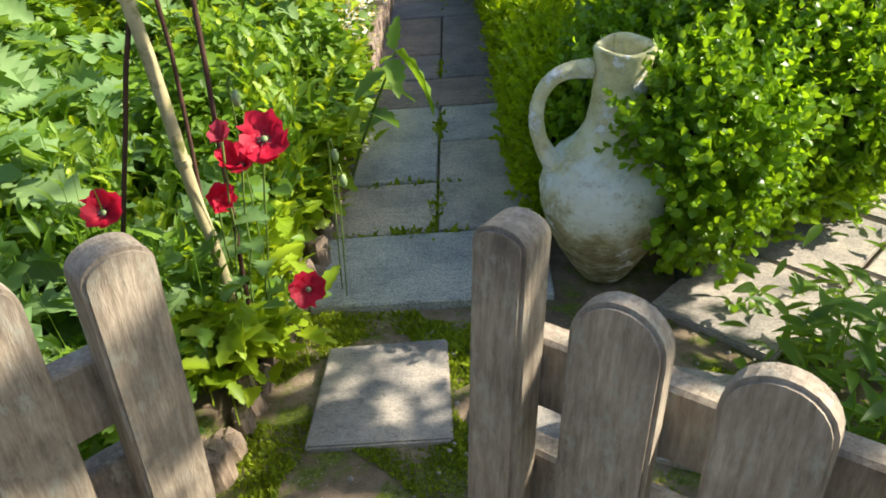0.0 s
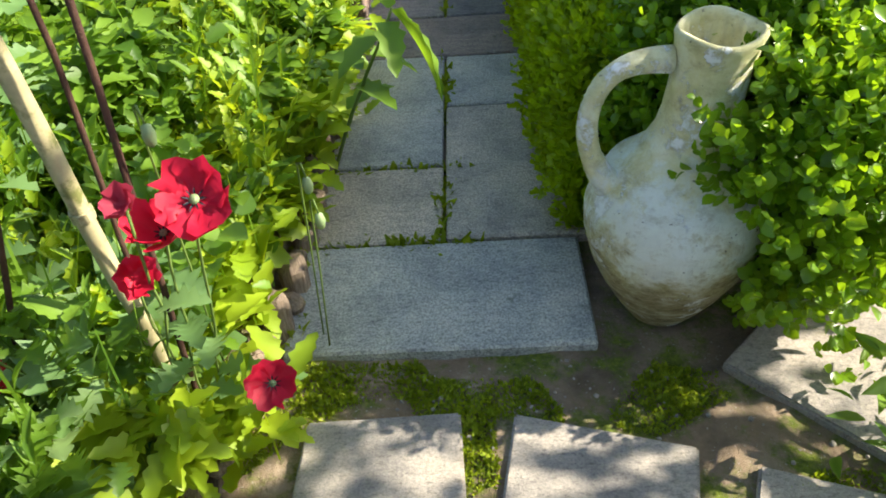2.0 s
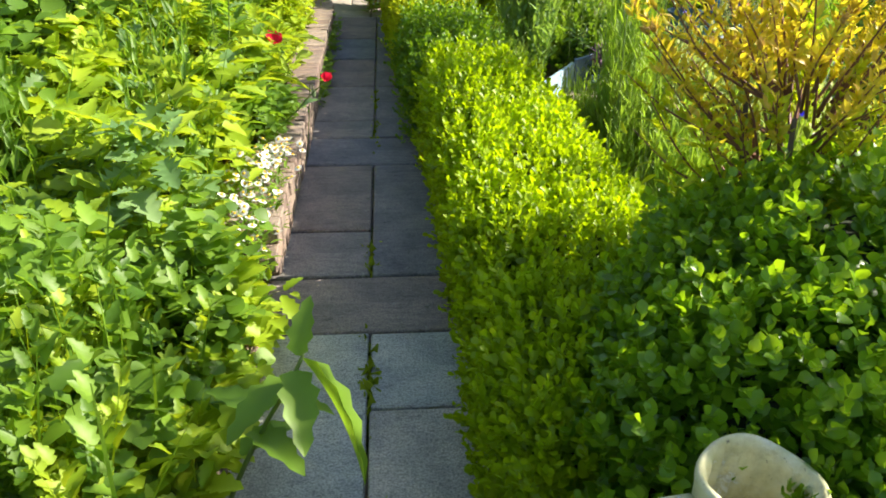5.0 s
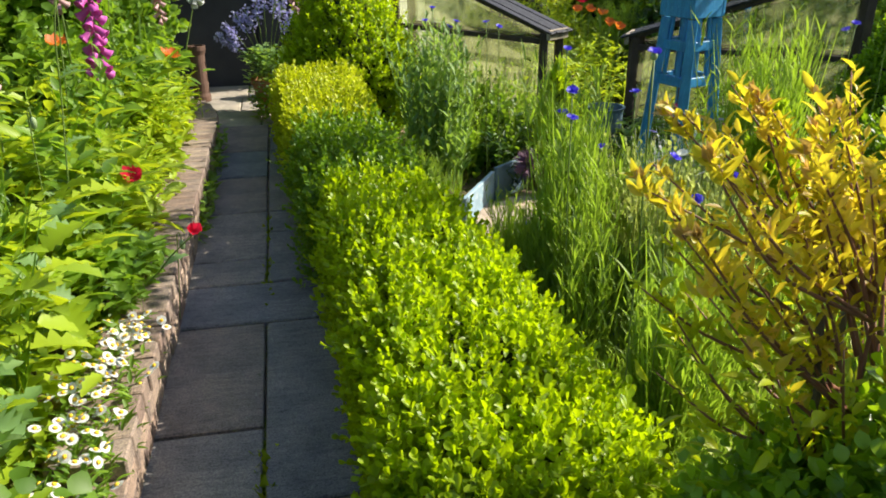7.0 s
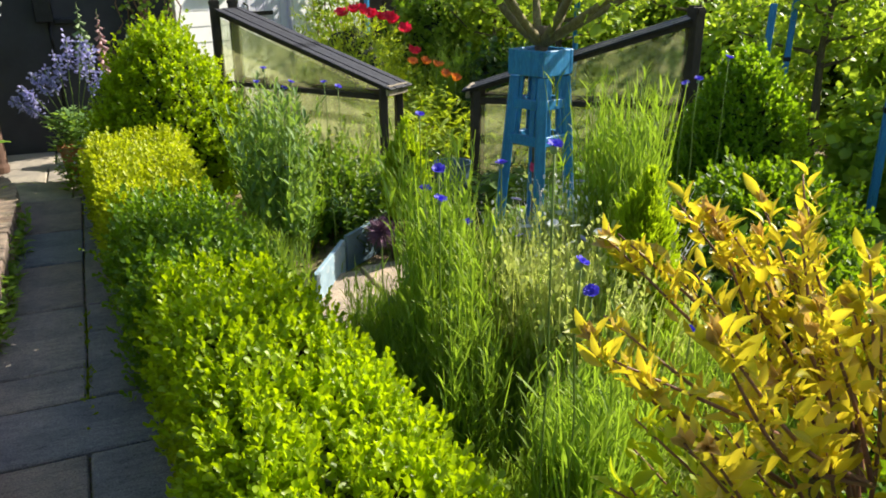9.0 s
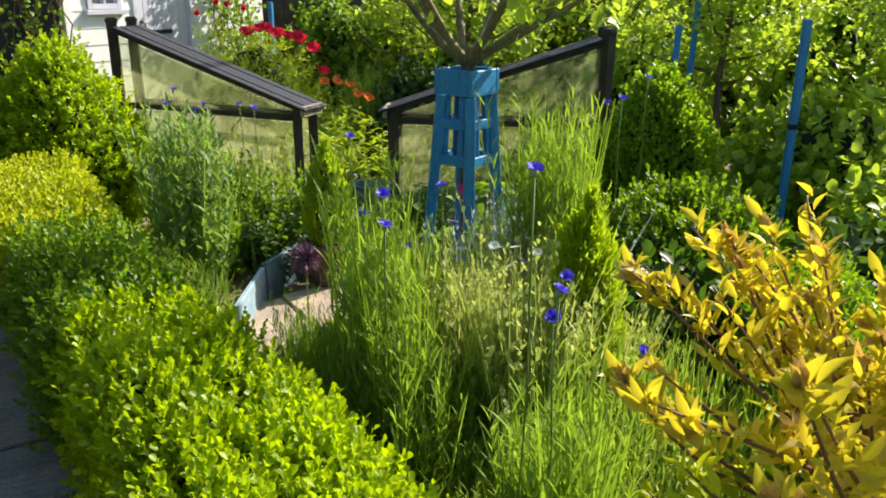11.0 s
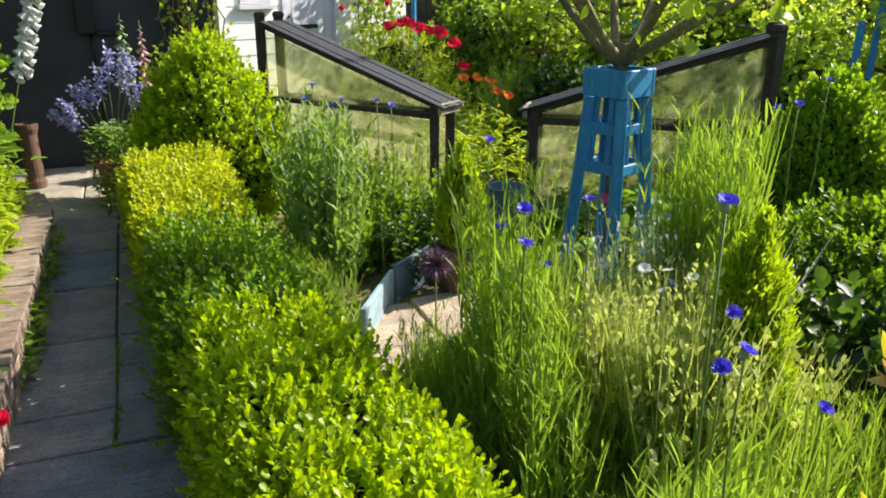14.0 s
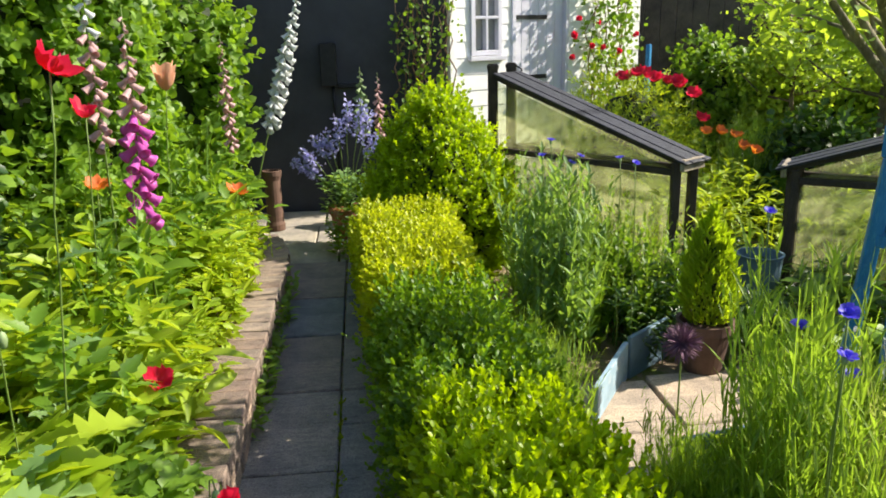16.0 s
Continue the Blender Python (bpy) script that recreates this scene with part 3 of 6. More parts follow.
for i in range(17):
    z = 0.02 + 0.145 * i
    spans = [(0.0, 0.66), (1.34, 2.3)]
    if 1.34 - 0.14 < z < 2.0:
        spans = [(0.0, 0.195), (0.545, 0.66), (1.34, 2.3)]
    for s0, s1 in spans:
        pts = [(s0, 0.003, z), (s1, 0.003, z), (s1, 0.016, z), (s0, 0.016, z), (s0, 0.003, z + 0.143), (s1, 0.003, z + 0.143), (s1, 0.010, z + 0.143), (s0, 0.010, z + 0.143)]
        part("weatherboard", [on_wall(*p) for p in pts], [(0, 1, 2, 3), (4, 7, 6, 5), (3, 2, 6, 7), (0, 4, 5, 1), (1, 5, 6, 2), (0, 3, 7, 4)], M_WALL, house)
v, f = wall_block(-0.03, 0.035, -0.02, 0.032, -0.05, 2.5)
part("corner_board", v, f, M_WALL, house)
ra, rb_ = on_wall(0.0, 0.05, 0), on_wall(2.4, 0.05, 0)
v, f = prism([(-3.6, CY - 0.12), (ra.x, CY - 0.12), (rb_.x, rb_.y), (3.0, 13.5), (-3.6, 13.5)], 2.52, 2.62, 0.01)
part("roof", v, f, M_ROOF, house)
win = tagged(new("window_1"), "small white four-pane window with a sill", "window", kind="structure")
for s0, s1, z0, z1 in ((0.20, 0.245, 1.34, 2.0), (0.495, 0.54, 1.34, 2.0), (0.245, 0.495, 1.34, 1.385), (0.245, 0.495, 1.955, 2.0), (0.358, 0.382, 1.385, 1.955), (0.245, 0.358, 1.66, 1.685), (0.382, 0.495, 1.66, 1.685)):
    v, f = wall_block(s0, s1, -0.05, 0.035, z0, z1)
    part("window_frame", v, f, M_DOOR, win)
v, f = wall_block(0.17, 0.57, -0.02, 0.07, 1.295, 1.335)
part("window_sill", v, f, M_DOOR, win)
for s0, s1 in ((0.246, 0.357), (0.383, 0.494)):
    for z0, z1 in ((1.386, 1.659), (1.686, 1.954)):
        v, f = wall_block(s0, s1, -0.03, -0.024, z0, z1, 0)
        part("pane", v, f, M_PANE, win)
door = tagged(new("door_1"), "closed pale grey-lilac plank door with iron latch", "door", kind="structure")
for i in range(6):
    v, f = wall_block(0.70 + 0.1 * i, 0.798 + 0.1 * i, -0.06, -0.02, 0.0, 2.0)
    part("plank", v, f, M_DOOR, door)
for s0, s1, z0, z1 in ((0.66, 0.70, -0.05, 2.05), (1.30, 1.34, -0.05, 2.05), (0.70, 1.30, 2.0, 2.05)):
    v, f = wall_block(s0, s1, -0.1, 0.03, z0, z1)
    part("door_frame", v, f, M_DOOR, door)
for z in (0.45, 1.1, 1.65):
    v, f = wall_block(0.72, 1.1, -0.018, -0.006, z, z + 0.04)
    part("hinge_strap", v, f, M_IRON, door, "black iron strap hinge")
v, f = tube([on_wall(0.76, -0.02, 1.22), on_wall(0.76, 0.04, 1.2), on_wall(0.76, 0.04, 1.06), on_wall(0.76, -0.02, 1.04)], 0.009)
part("door_handle", v, f, M_IRON, door, "black iron pull handle", True)

meter = thing("meter_box", (-0.11, CY - 0.002, 1.3), "black metal box on the dark wall with a pipe", "meter box")
part("box", *cuboid(-0.07, 0.07, -0.10, 0, -0.18, 0.19, 0.008), M_IRON, meter)
part("bracket", *cuboid(0.07, 0.24, -0.05, 0, -0.20, -0.16, 0.006), M_IRON, meter)
part("pipe", *tube(bend((0.03, -0.03, -0.18), (0.05, -0.02, -1.28)), 0.014), M_IRON, meter, smooth=True)

fence = tagged(new("fence_back"), "dark stained board fence behind the shrubs", "fence", kind="structure")
for i in range(48):
    x0 = 3.0 + 0.2 * i
    v, f = cuboid(x0, x0 + 0.194, 12.6, 12.625, -0.05, 2.5 + random.uniform(-0.01, 0.01), 0.004)
    part("board", v, f, M_FENCE, fence)
for z in (0.4, 1.4):
    v, f = cuboid(3.0, 12.6, 12.626, 12.67, z, z + 0.08, 0.004)
    part("rail", v, f, M_FENCE, fence)
fence = tagged(new("fence_left"), "dark board fence behind the climbing plants", "fence", kind="structure")
for i in range(58):
    y0 = -0.9 + 0.2 * i
    v, f = cuboid(-3.05, -3.02, y0, y0 + 0.194, -0.05, 2.1 + random.uniform(-0.01, 0.01), 0.004)
    part("board", v, f, M_FENCE, fence)

for name, along, count in (("fence_right", "y", 76), ("fence_front", "x", 60)):
    fence = tagged(new(name), "plain dark board fence closing the garden", "fence", kind="structure")
    for i in range(count):
        h = 1.8 + random.uniform(-0.01, 0.01)
        if along == "y":
            v, f = cuboid(9.0, 9.025, -2.6 + 0.2 * i, -2.406 + 0.2 * i, -0.05, h, 0.004)
        else:
            v, f = cuboid(-3.02 + 0.2 * i, -2.826 + 0.2 * i, -2.65, -2.625, -0.05, h, 0.004)
        part("board", v, f, M_FENCE, fence)

# ---- garden gate ----
def board(w, h, t, arch, bev=0.005):
    """An upright board with a rounded head, standing on z = 0, its face towards -y."""
    n = 13
    o = [(-w / 2, 0.0), (w / 2, 0.0)]
    o += [(w / 2 * math.cos(a), h - arch + arch * math.sin(a)) for a in np.linspace(0, math.pi, n)]
    bm = bmesh.new()
    fc = bm.faces.new([bm.verts.new((x, -t / 2, z)) for x, z in o])
    ex = bmesh.ops.extrude_face_region(bm, geom=[fc])
    bmesh.ops.translate(bm, verts=[q for q in ex["geom"] if isinstance(q, bmesh.types.BMVert)], vec=(0, t, 0))
    bmesh.ops.recalc_face_normals(bm, faces=bm.faces[:])
    bmesh.ops.bevel(bm, geom=[e for e in bm.edges if e.calc_face_angle(0) > 0.9], offset=bev, segments=2, affect="EDGES")
    bm.verts.index_update()
    r = [tuple(q.co) for q in bm.verts], [[q.index for q in g.verts] for g in bm.faces]
    bm.free()
    return r


def gate_leaf(name, at, turn, lean, tip, label, stile, pickets, rails, length):
    g = thing(name, at, label, "garden gate")
    g.matrix_basis = pose(*at, tip, lean, 0) @ pose(0, 0, 0, 0, 0, turn)
    w, h, t = stile
    part("stile", *board(w, h, t, w * 0.34), M_GATE, g, "tall round-headed end board")
    for x, pw, ph, pt in pickets:
        part("picket", *moved(board(pw, ph, pt, pw * 0.5), Matrix.Translation((x, 0, 0.04))), M_GATE, g)
    for z, rh in rails:
        v, f = cuboid(min(0, length), max(0, length), stile[2] / 2 + 0.001, stile[2] / 2 + 0.04, z, z + rh, 0.005)
        part("rail", v, f, M_GATE, g)
    return g


gate_leaf("picket_gate", (0.108, 0.678, -0.02), -34.0, 4.2, -4.0, "weathered grey wooden picket gate leaf standing half open", (0.064, 1.122, 0.062),
          [(0.130, 0.103, 1.03, 0.034), (0.287, 0.106, 1.01, 0.034), (0.44, 0.100, 1.00, 0.034)], [(0.86, 0.10), (0.70, 0.09), (0.30, 0.09)], 0.54)
gate_leaf("picket_gate", (-0.360, 0.835, -0.02), 46.0, 4.0, 0.0, "weathered grey wooden picket gate leaf swung back beside the bed", (0.092, 1.07, 0.055),
          [(-0.155, 0.100, 1.05, 0.034), (-0.315, 0.100, 1.03, 0.034)], [(0.78, 0.12), (0.62, 0.10)], -0.48)

# ---- paving ----
path = tagged(new("path"), "narrow garden path of worn grey stone slabs", "path", kind="structure")


def slab(x0, x1, y0, y1, owner, mat, z=0.0):
    g = 0.004
    xa, xb = x0 + g + random.uniform(0, 0.004), x1 - g - random.uniform(0, 0.004)
    ya, yb = y0 + g + random.uniform(0, 0.005), y1 - g - random.uniform(0, 0.005)
    cx, cy = (xa + xb) / 2, (ya + yb) / 2
    v, f = cuboid(xa - cx, xb - cx, ya - cy, yb - cy, -0.045, 0.0, 0.006, 0.002)
    ob = part("slab", v, f, mat, owner)
    ob.matrix_basis = pose(cx, cy, z + random.uniform(-0.004, 0.002), random.uniform(-0.4, 0.4), random.uniform(-0.4, 0.4), random.uniform(-0.25, 0.25))
    return ob


slab(-0.42, 0.395, 2.07, 2.50, path, M_SLABN)
for y0, y1 in ((2.50, 2.89), (2.89, 3.68), (4.06, 4.45), (4.45, 5.18), (5.57, 5.85), (5.85, 6.52), (6.52, 7.20), (7.20, 7.82), (7.82, 8.60)):
    slab(-0.43, 0.0, y0, y1, path, M_SLABN if y0 < 3 else M_SLABW if y0 in (4.45, 6.52, 7.82) else M_SLAB)
for y0, y1 in ((2.50, 3.28), (3.28, 3.68), (4.06, 5.18), (5.57, 6.19), (6.19, 6.52), (6.52, 7.20), (7.20, 7.82), (7.82, 8.6)):
    slab(0.0, 0.46, y0, y1, path, M_SLABN if y0 < 3.5 else M_SLAB)
slab(-0.43, 0.46, 3.68, 4.06, path, M_SLABW)
slab(-0.43, 0.46, 5.18, 5.57, path, M_SLAB)
for x0, x1, y0, y1 in ((-0.55, -0.06, 8.6, 9.15), (-0.06, 0.5, 8.6, 9.15), (-0.9, -0.25, 9.15, 9.7), (-0.25, 0.4, 9.15, 9.7), (-0.9, -0.2, 9.7, 10.28), (-0.2, 0.5, 9.7, 10.28), (0.4, 0.95, 9.15, 9.7)):
    slab(x0, x1, y0, y1, path, M_SLABL)


def loose_slab(name, outline, mat, label, z=0.0):
    v, f = prism(outline, -0.05, z, 0.006)
    return tagged(part(name, v, f, mat), label, "paving slab", kind="structure")


loose_slab("paving_slab_1", [(-0.335, 1.467), (0.057, 1.474), (0.040, 1.882), (-0.318, 1.868)], M_SLABL, "pale square stone slab set in moss")
loose_slab("paving_slab_2", [(0.092, 1.47), (0.48, 1.40), (0.56, 1.765), (0.165, 1.872)], M_SLABL, "pale grey stone slab set in bare earth")
loose_slab("paving_slab_3", [(0.55, 1.385), (0.92, 1.28), (1.02, 1.60), (0.675, 1.715)], M_SLABL, "pale stone slab in dappled light")
loose_slab("paving_slab_4", [(-0.26, 0.80), (0.14, 0.80), (0.145, 1.245), (-0.26, 1.235)], M_SLABL, "pale stone slab just inside the gate")
side = tagged(new("path_side"), "side path of pale flagstones in dappled light", "path", kind="structure")
d1, d2 = Vector((0.707, 0.707, 0)), Vector((0.707, -0.707, 0))
o = Vector((0.66, 2.0, 0))
for i in range(6):
    for j, (w0, w1) in enumerate(((0.0, 0.42), (0.42, 0.92))):
        a = 0.46 * i + 0.12 * j
        pts = [o + d1 * (a + 0.01) + d2 * (w0 + 0.01), o + d1 * (a + 0.01) + d2 * (w1 - 0.01), o + d1 * (a + 0.45) + d2 * (w1 - 0.01), o + d1 * (a + 0.45) + d2 * (w0 + 0.01)]
        v, f = prism([(p.x, p.y) for p in pts], -0.05, -0.004 + random.uniform(-0.004, 0.004), 0.006)
        part("slab", v, f, M_SLABL, side)

sand = tagged(new("path_sand"), "sandy paved gap between blue planters", "path", kind="structure")
for x0, x1, y0, y1 in ((0.95, 1.32, 5.5, 5.95), (1.32, 1.8, 5.56, 5.98), (1.0, 1.4, 5.95, 6.42), (1.4, 1.9, 5.98, 6.45), (1.8, 2.4, 5.7, 6.5)):
    slab(x0, x1, y0, y1, sand, M_SAND, 0.0)

# ---- log edging and brick edging ----
logs = thing("log_edging", (0, 0, 0), "upright split logs edging the flower bed, weathered", "edging")
for i in range(30):
    t = i / 29
    y = 1.22 + 2.5 * t
    x = -0.575 + 0.15 * min(1, (y - 1.2) / 1.0) + 0.02 * (y - 2.2) * (y > 2.2) + random.uniform(-0.01, 0.01)
    r = random.uniform(0.022, 0.044)
    h = random.uniform(0.03, 0.11)
    v, f = revolve([(0.001, -0.05), (r, -0.05), (r * 1.02, h * 0.6), (r * 0.95, h - 0.01), (r * 0.7, h), (0.001, h + 0.003)], 9, 0.06)
    ob = part("log", v, f, M_LOG, logs, smooth=False)
    ob.matrix_basis = pose(x, y, 0, random.uniform(-11, 11), random.uniform(-11, 11), random.uniform(0, 90))

wall_b = tagged(new("wall_brick"), "low brick edging wall with header coping", "edging wall", kind="structure")
bv, bf = cuboid(-0.1075, 0.1075, -0.051, 0.051, -0.0325, 0.0325, 0.005, 0.0015)
brick_me = part("brick", bv, bf, M_BRICK, wall_b)
n_coping = 42


def brick_xy(y):
    off = 0.0 if y < 7.9 else 0.16 * ((y - 7.9) / 0.8) ** 2
    return -0.452 - off


for i in range(n_coping):
    y = 4.13 + 0.1085 * i
    m = pose(brick_xy(y) + random.uniform(-0.006, 0.006), y, 0.178 + random.uniform(-0.004, 0.004), random.uniform(-1.5, 1.5), random.uniform(-1.5, 1.5), random.uniform(-2, 2) + (12 if y > 7.9 else 0))
    if i == 0:
        brick_me.matrix_basis = m
    else:
        shared("brick", brick_me.data, wall_b, m)
for c in range(2):
    for i in range(21):
        y = 4.19 + 0.2225 * i - 0.11 * c
        if y > 8.75:
            continue
        shared("brick", brick_me.data, wall_b, pose(brick_xy(y) + 0.052 + random.uniform(-0.004, 0.004), y, 0.035 + 0.072 * c, 0, 0, 90 + random.uniform(-1.2, 1.2)))
v, f = cuboid(-0.60, -0.457, 4.08, 8.3, -0.04, 0.138, 0.004)
part("mortar", v, f, M_SOIL, wall_b)

# ---- amphora ----
amph = thing("amphora", (0.565, 2.215, -0.02), "large weathered stoneware amphora with one loop handle", "amphora")
prof = [(0.001, 0.0), (0.075, 0.0), (0.085, 0.012), (0.115, 0.06), (0.155, 0.13), (0.190, 0.21), (0.210, 0.29), (0.213, 0.345), (0.203, 0.395), (0.178, 0.435), (0.140, 0.47), (0.108, 0.505), (0.090, 0.55), (0.082, 0.60), (0.080, 0.66), (0.081, 0.71), (0.086, 0.755), (0.090, 0.772), (0.087, 0.781), (0.080, 0.780), (0.075, 0.762), (0.074, 0.71), (0.070, 0.62), (0.076, 0.54), (0.10, 0.48), (0.001, 0.40)]
v, f = revolve(prof, 64)
v = v * (1 + 0.007 * np.sin(7 * v[:, 2:3] * 9) * np.sin(3 * np.arctan2(v[:, 1:2], v[:, 0:1])))
v[:, :2] *= (1 + 0.010 * np.sin(v[:, 2:3] * 31 + 2 * np.arctan2(v[:, 1:2], v[:, 0:1])) * np.cos(5 * np.arctan2(v[:, 1:2], v[:, 0:1])))
throat = np.arange(len(v)) // 64 >= 20
v[throat, :2] *= 1 - 0.09 * (np.cos(16 * np.arctan2(v[throat, 1], v[throat, 0])) > 0.3)[:, None]
v[:, 0] += 0.075 * np.clip(v[:, 2] - 0.3, 0, 1)
part("body", v, f, M_POT, amph, "lichen-crusted pot body with a ribbed throat", True)
hp = np.array([(-0.055, 0, 0.715), (-0.12, -0.005, 0.722), (-0.175, -0.01, 0.705), (-0.215, -0.015, 0.655), (-0.228, -0.02, 0.58), (-0.215, -0.02, 0.51), (-0.188, -0.02, 0.455), (-0.165, -0.02, 0.42)])
ht = np.linspace(0, len(hp) - 1, 28)
hs = np.column_stack([np.interp(ht, np.arange(len(hp)), hp[:, k]) for k in range(3)])
for _ in range(12):
    hs[1:-1] = (hs[:-2] + 2 * hs[1:-1] + hs[2:]) / 4
part("handle", *tube(hs, np.interp(ht, [0, 2, 5, 7], [0.030, 0.022, 0.024, 0.034]), 12), M_POT, amph, "thick loop handle", True)


# ---- clipped box ----
def clipped_hedge(name, poly, h, r, label, mat, leaf, density, per, length, size, z0=0.02, core_in=0.07, rough=0.02, category="hedge"):
    P, N = clipped_points(poly, z0, h, r, density)
    hd = thing(name, (0, 0, 0), label, category)
    c = np.mean(poly, 0)
    inner = []
    for x, y in poly:
        d = np.array([x, y]) - c
        inner.append(tuple(c + d * (1 - core_in * 1.3 / np.linalg.norm(d))))
    # Solid hull against see-through, coloured as the shade inside the hedge.
    part("shade_core", *prism(inner, -0.04, h - core_in, r * 0.8), M_CORE, hd, "dark leafless inside of the bush")
    big_mesh("foliage", *sprigs(P, N, leaf, per, length, size, rough=rough), mat, hd)
    return hd


def clipped_round(name, profile, centre, label, mat, leaf, density, per, length, size, rough=0.02, rise=0.7, core=0.84):
    P, N = round_points(profile, centre, density)
    gap = np.hypot(P[:, 0] - 0.585, P[:, 1] - 2.215)
    free = (gap > np.where(P[:, 2] > 0.46, 0.10, 0.215)) | (P[:, 2] > 0.95)
    P, N = P[free], N[free]
    hd = thing(name, centre, label, "topiary")
    # Shrunken solid hull; its near-black stands for shade behind the leaves.
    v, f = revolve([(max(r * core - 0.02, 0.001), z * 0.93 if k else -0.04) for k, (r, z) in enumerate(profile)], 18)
    part("shade_core", v, f, M_CORE, hd, "dark leafless inside of the bush")
    V, F = sprigs(P - np.array(centre), N, leaf, per, length, size, rise=rise, rough=rough)
    big_mesh("foliage", V, F, mat, hd)
    return hd


clipped_hedge("box_hedge", [(0.365, 2.50), (0.84, 2.52), (0.86, 3.6), (0.81, 4.6), (0.70, 5.36), (0.29, 5.36), (0.34, 4.2)], 0.54, 0.12, "low clipped box hedge in bright new leaf beside the path", M_BOX, L_BOX, 1900, 8, 0.080, 0.028, rough=0.028)
clipped_hedge("box_hedge", [(0.275, 5.37), (0.70, 5.37), (0.66, 6.46), (0.225, 6.46)], 0.49, 0.12, "deep green box hedge, softer and less clipped", M_BOXD, L_BOX, 2000, 7, 0.075, 0.027, rough=0.045)
clipped_hedge("box_hedge", [(0.205, 6.47), (0.60, 6.47), (0.64, 7.9), (0.12, 7.9)], 0.54, 0.055, "golden square-clipped box hedge at the end of the path", M_BOXY, L_BOX, 1900, 7, 0.065, 0.028, rough=0.028)
clipped_round("box_dome", [(0.36, 0.02), (0.48, 0.25), (0.48, 0.45), (0.39, 0.70), (0.25, 0.95), (0.10, 1.13), (0.01, 1.2)], (0.66, 8.35, 0), "large cone-topped clipped box bush", M_BOX, L_BOX, 1500, 6, 0.06, 0.032, rough=0.045)
clipped_round("box_mound", [(0.40, 0.06), (0.54, 0.25), (0.59, 0.46), (0.56, 0.64), (0.44, 0.79), (0.25, 0.89), (0.01, 0.92)], (1.15, 2.72, 0), "dense dark green box mound behind the amphora", M_BOXG, L_OVAL, 1900, 6, 0.055, 0.031, rough=0.03)
clipped_round("box_mound", [(0.22, 0.06), (0.34, 0.2), (0.37, 0.38), (0.35, 0.55), (0.28, 0.70), (0.14, 0.81), (0.01, 0.84)], (0.84, 2.50, 0), "glossy box bush leaning over the amphora", M_BOXG, L_OVAL, 2100, 6, 0.055, 0.031, rough=0.03)
clipped_round("box_mound", [(0.08, 0.12), (0.14, 0.24), (0.19, 0.38), (0.22, 0.52), (0.19, 0.64), (0.1, 0.72), (0.01, 0.75)], (0.82, 2.15, 0), "glossy box shoots crowding round the amphora", M_BOXG, L_OVAL, 2300, 6, 0.07, 0.031, rough=0.055, core=0.6)
clipped_hedge("box_hedge", [(1.25, 2.66), (1.55, 2.96), (2.9, 4.3), (2.55, 4.5), (1.2, 3.1)], 0.62, 0.12, "box hedge running along the side path", M_BOXD, L_BOXFAR, 1700, 5, 0.05, 0.028)
clipped_round("box_dome", [(0.33, 0.02), (0.38, 0.26), (0.36, 0.46), (0.28, 0.72), (0.175, 0.94), (0.08, 1.06), (0.01, 1.11)], (3.57, 5.92, 0), "tall cone of clipped green box in the bed", M_BOXG, L_BOX, 2100, 6, 0.055, 0.028, rough=0.022)
clipped_round("box_mound", [(0.36, 0.02), (0.44, 0.2), (0.42, 0.36), (0.32, 0.50), (0.18, 0.60), (0.01, 0.64)], (2.92, 5.08, 0), "low loose green bush before the dome", M_BOXD, L_BOX, 1700, 6, 0.07, 0.032, rough=0.05)


# ---- leafy growth that nobody could count ----
def herbs(name, poly, z0, zlo, zhi, n, leaf, size, mat, label, tilt=0.35, clump=0.0, power=1.6):
    q = in_poly(poly, n)
    if clump:
        cs = in_poly(poly, max(6, n // 160))
        pick = cs[rng.integers(0, len(cs), n)]
        q = np.where((rng.uniform(0, 1, n) < 0.75)[:, None], pick + rng.normal(0, clump, (n, 2)), q)
    top = zlo + (zhi - zlo) * (0.5 + 0.5 * np.sin(q[:, 0] * 7.1 + 2 * np.sin(q[:, 1] * 3.3)) * np.cos(q[:, 1] * 5.3 + q[:, 0] * 2))
    z = z0 + (top - z0) * rng.uniform(0, 1, n) ** (1 / power)
    ang = rng.uniform(0, 6.283, n)
    ahead = np.column_stack([np.cos(ang), np.sin(ang), rng.normal(tilt, 0.4, n)])
    up = np.column_stack([-np.cos(ang) * 0.4, -np.sin(ang) * 0.4, np.ones(n)]) + rng.normal(0, 0.35, (n, 3))
    V, F = spread(leaf, np.column_stack([q, z]), ahead, up, size * rng.uniform(0.55, 1.3, n))
    k = n // 14
    j = rng.integers(0, n, k)
    sp = np.column_stack([q[j] + rng.normal(0, 0.01, (k, 2)), np.full(k, z0)])
    dv = np.column_stack([q[j], z[j]]) - sp
    L = np.linalg.norm(dv, axis=1)
    V2, F2 = spread(blade_tpl([0.5, 0.45, 0.2], 0.0, 0.0), sp, dv, rng.normal(0, 1, (k, 3)), L, 0.006 / np.maximum(L, 0.05))
    return tagged(big_mesh(name, *join((V, F), (V2, F2)), mat), label, "plants", kind="stuff")


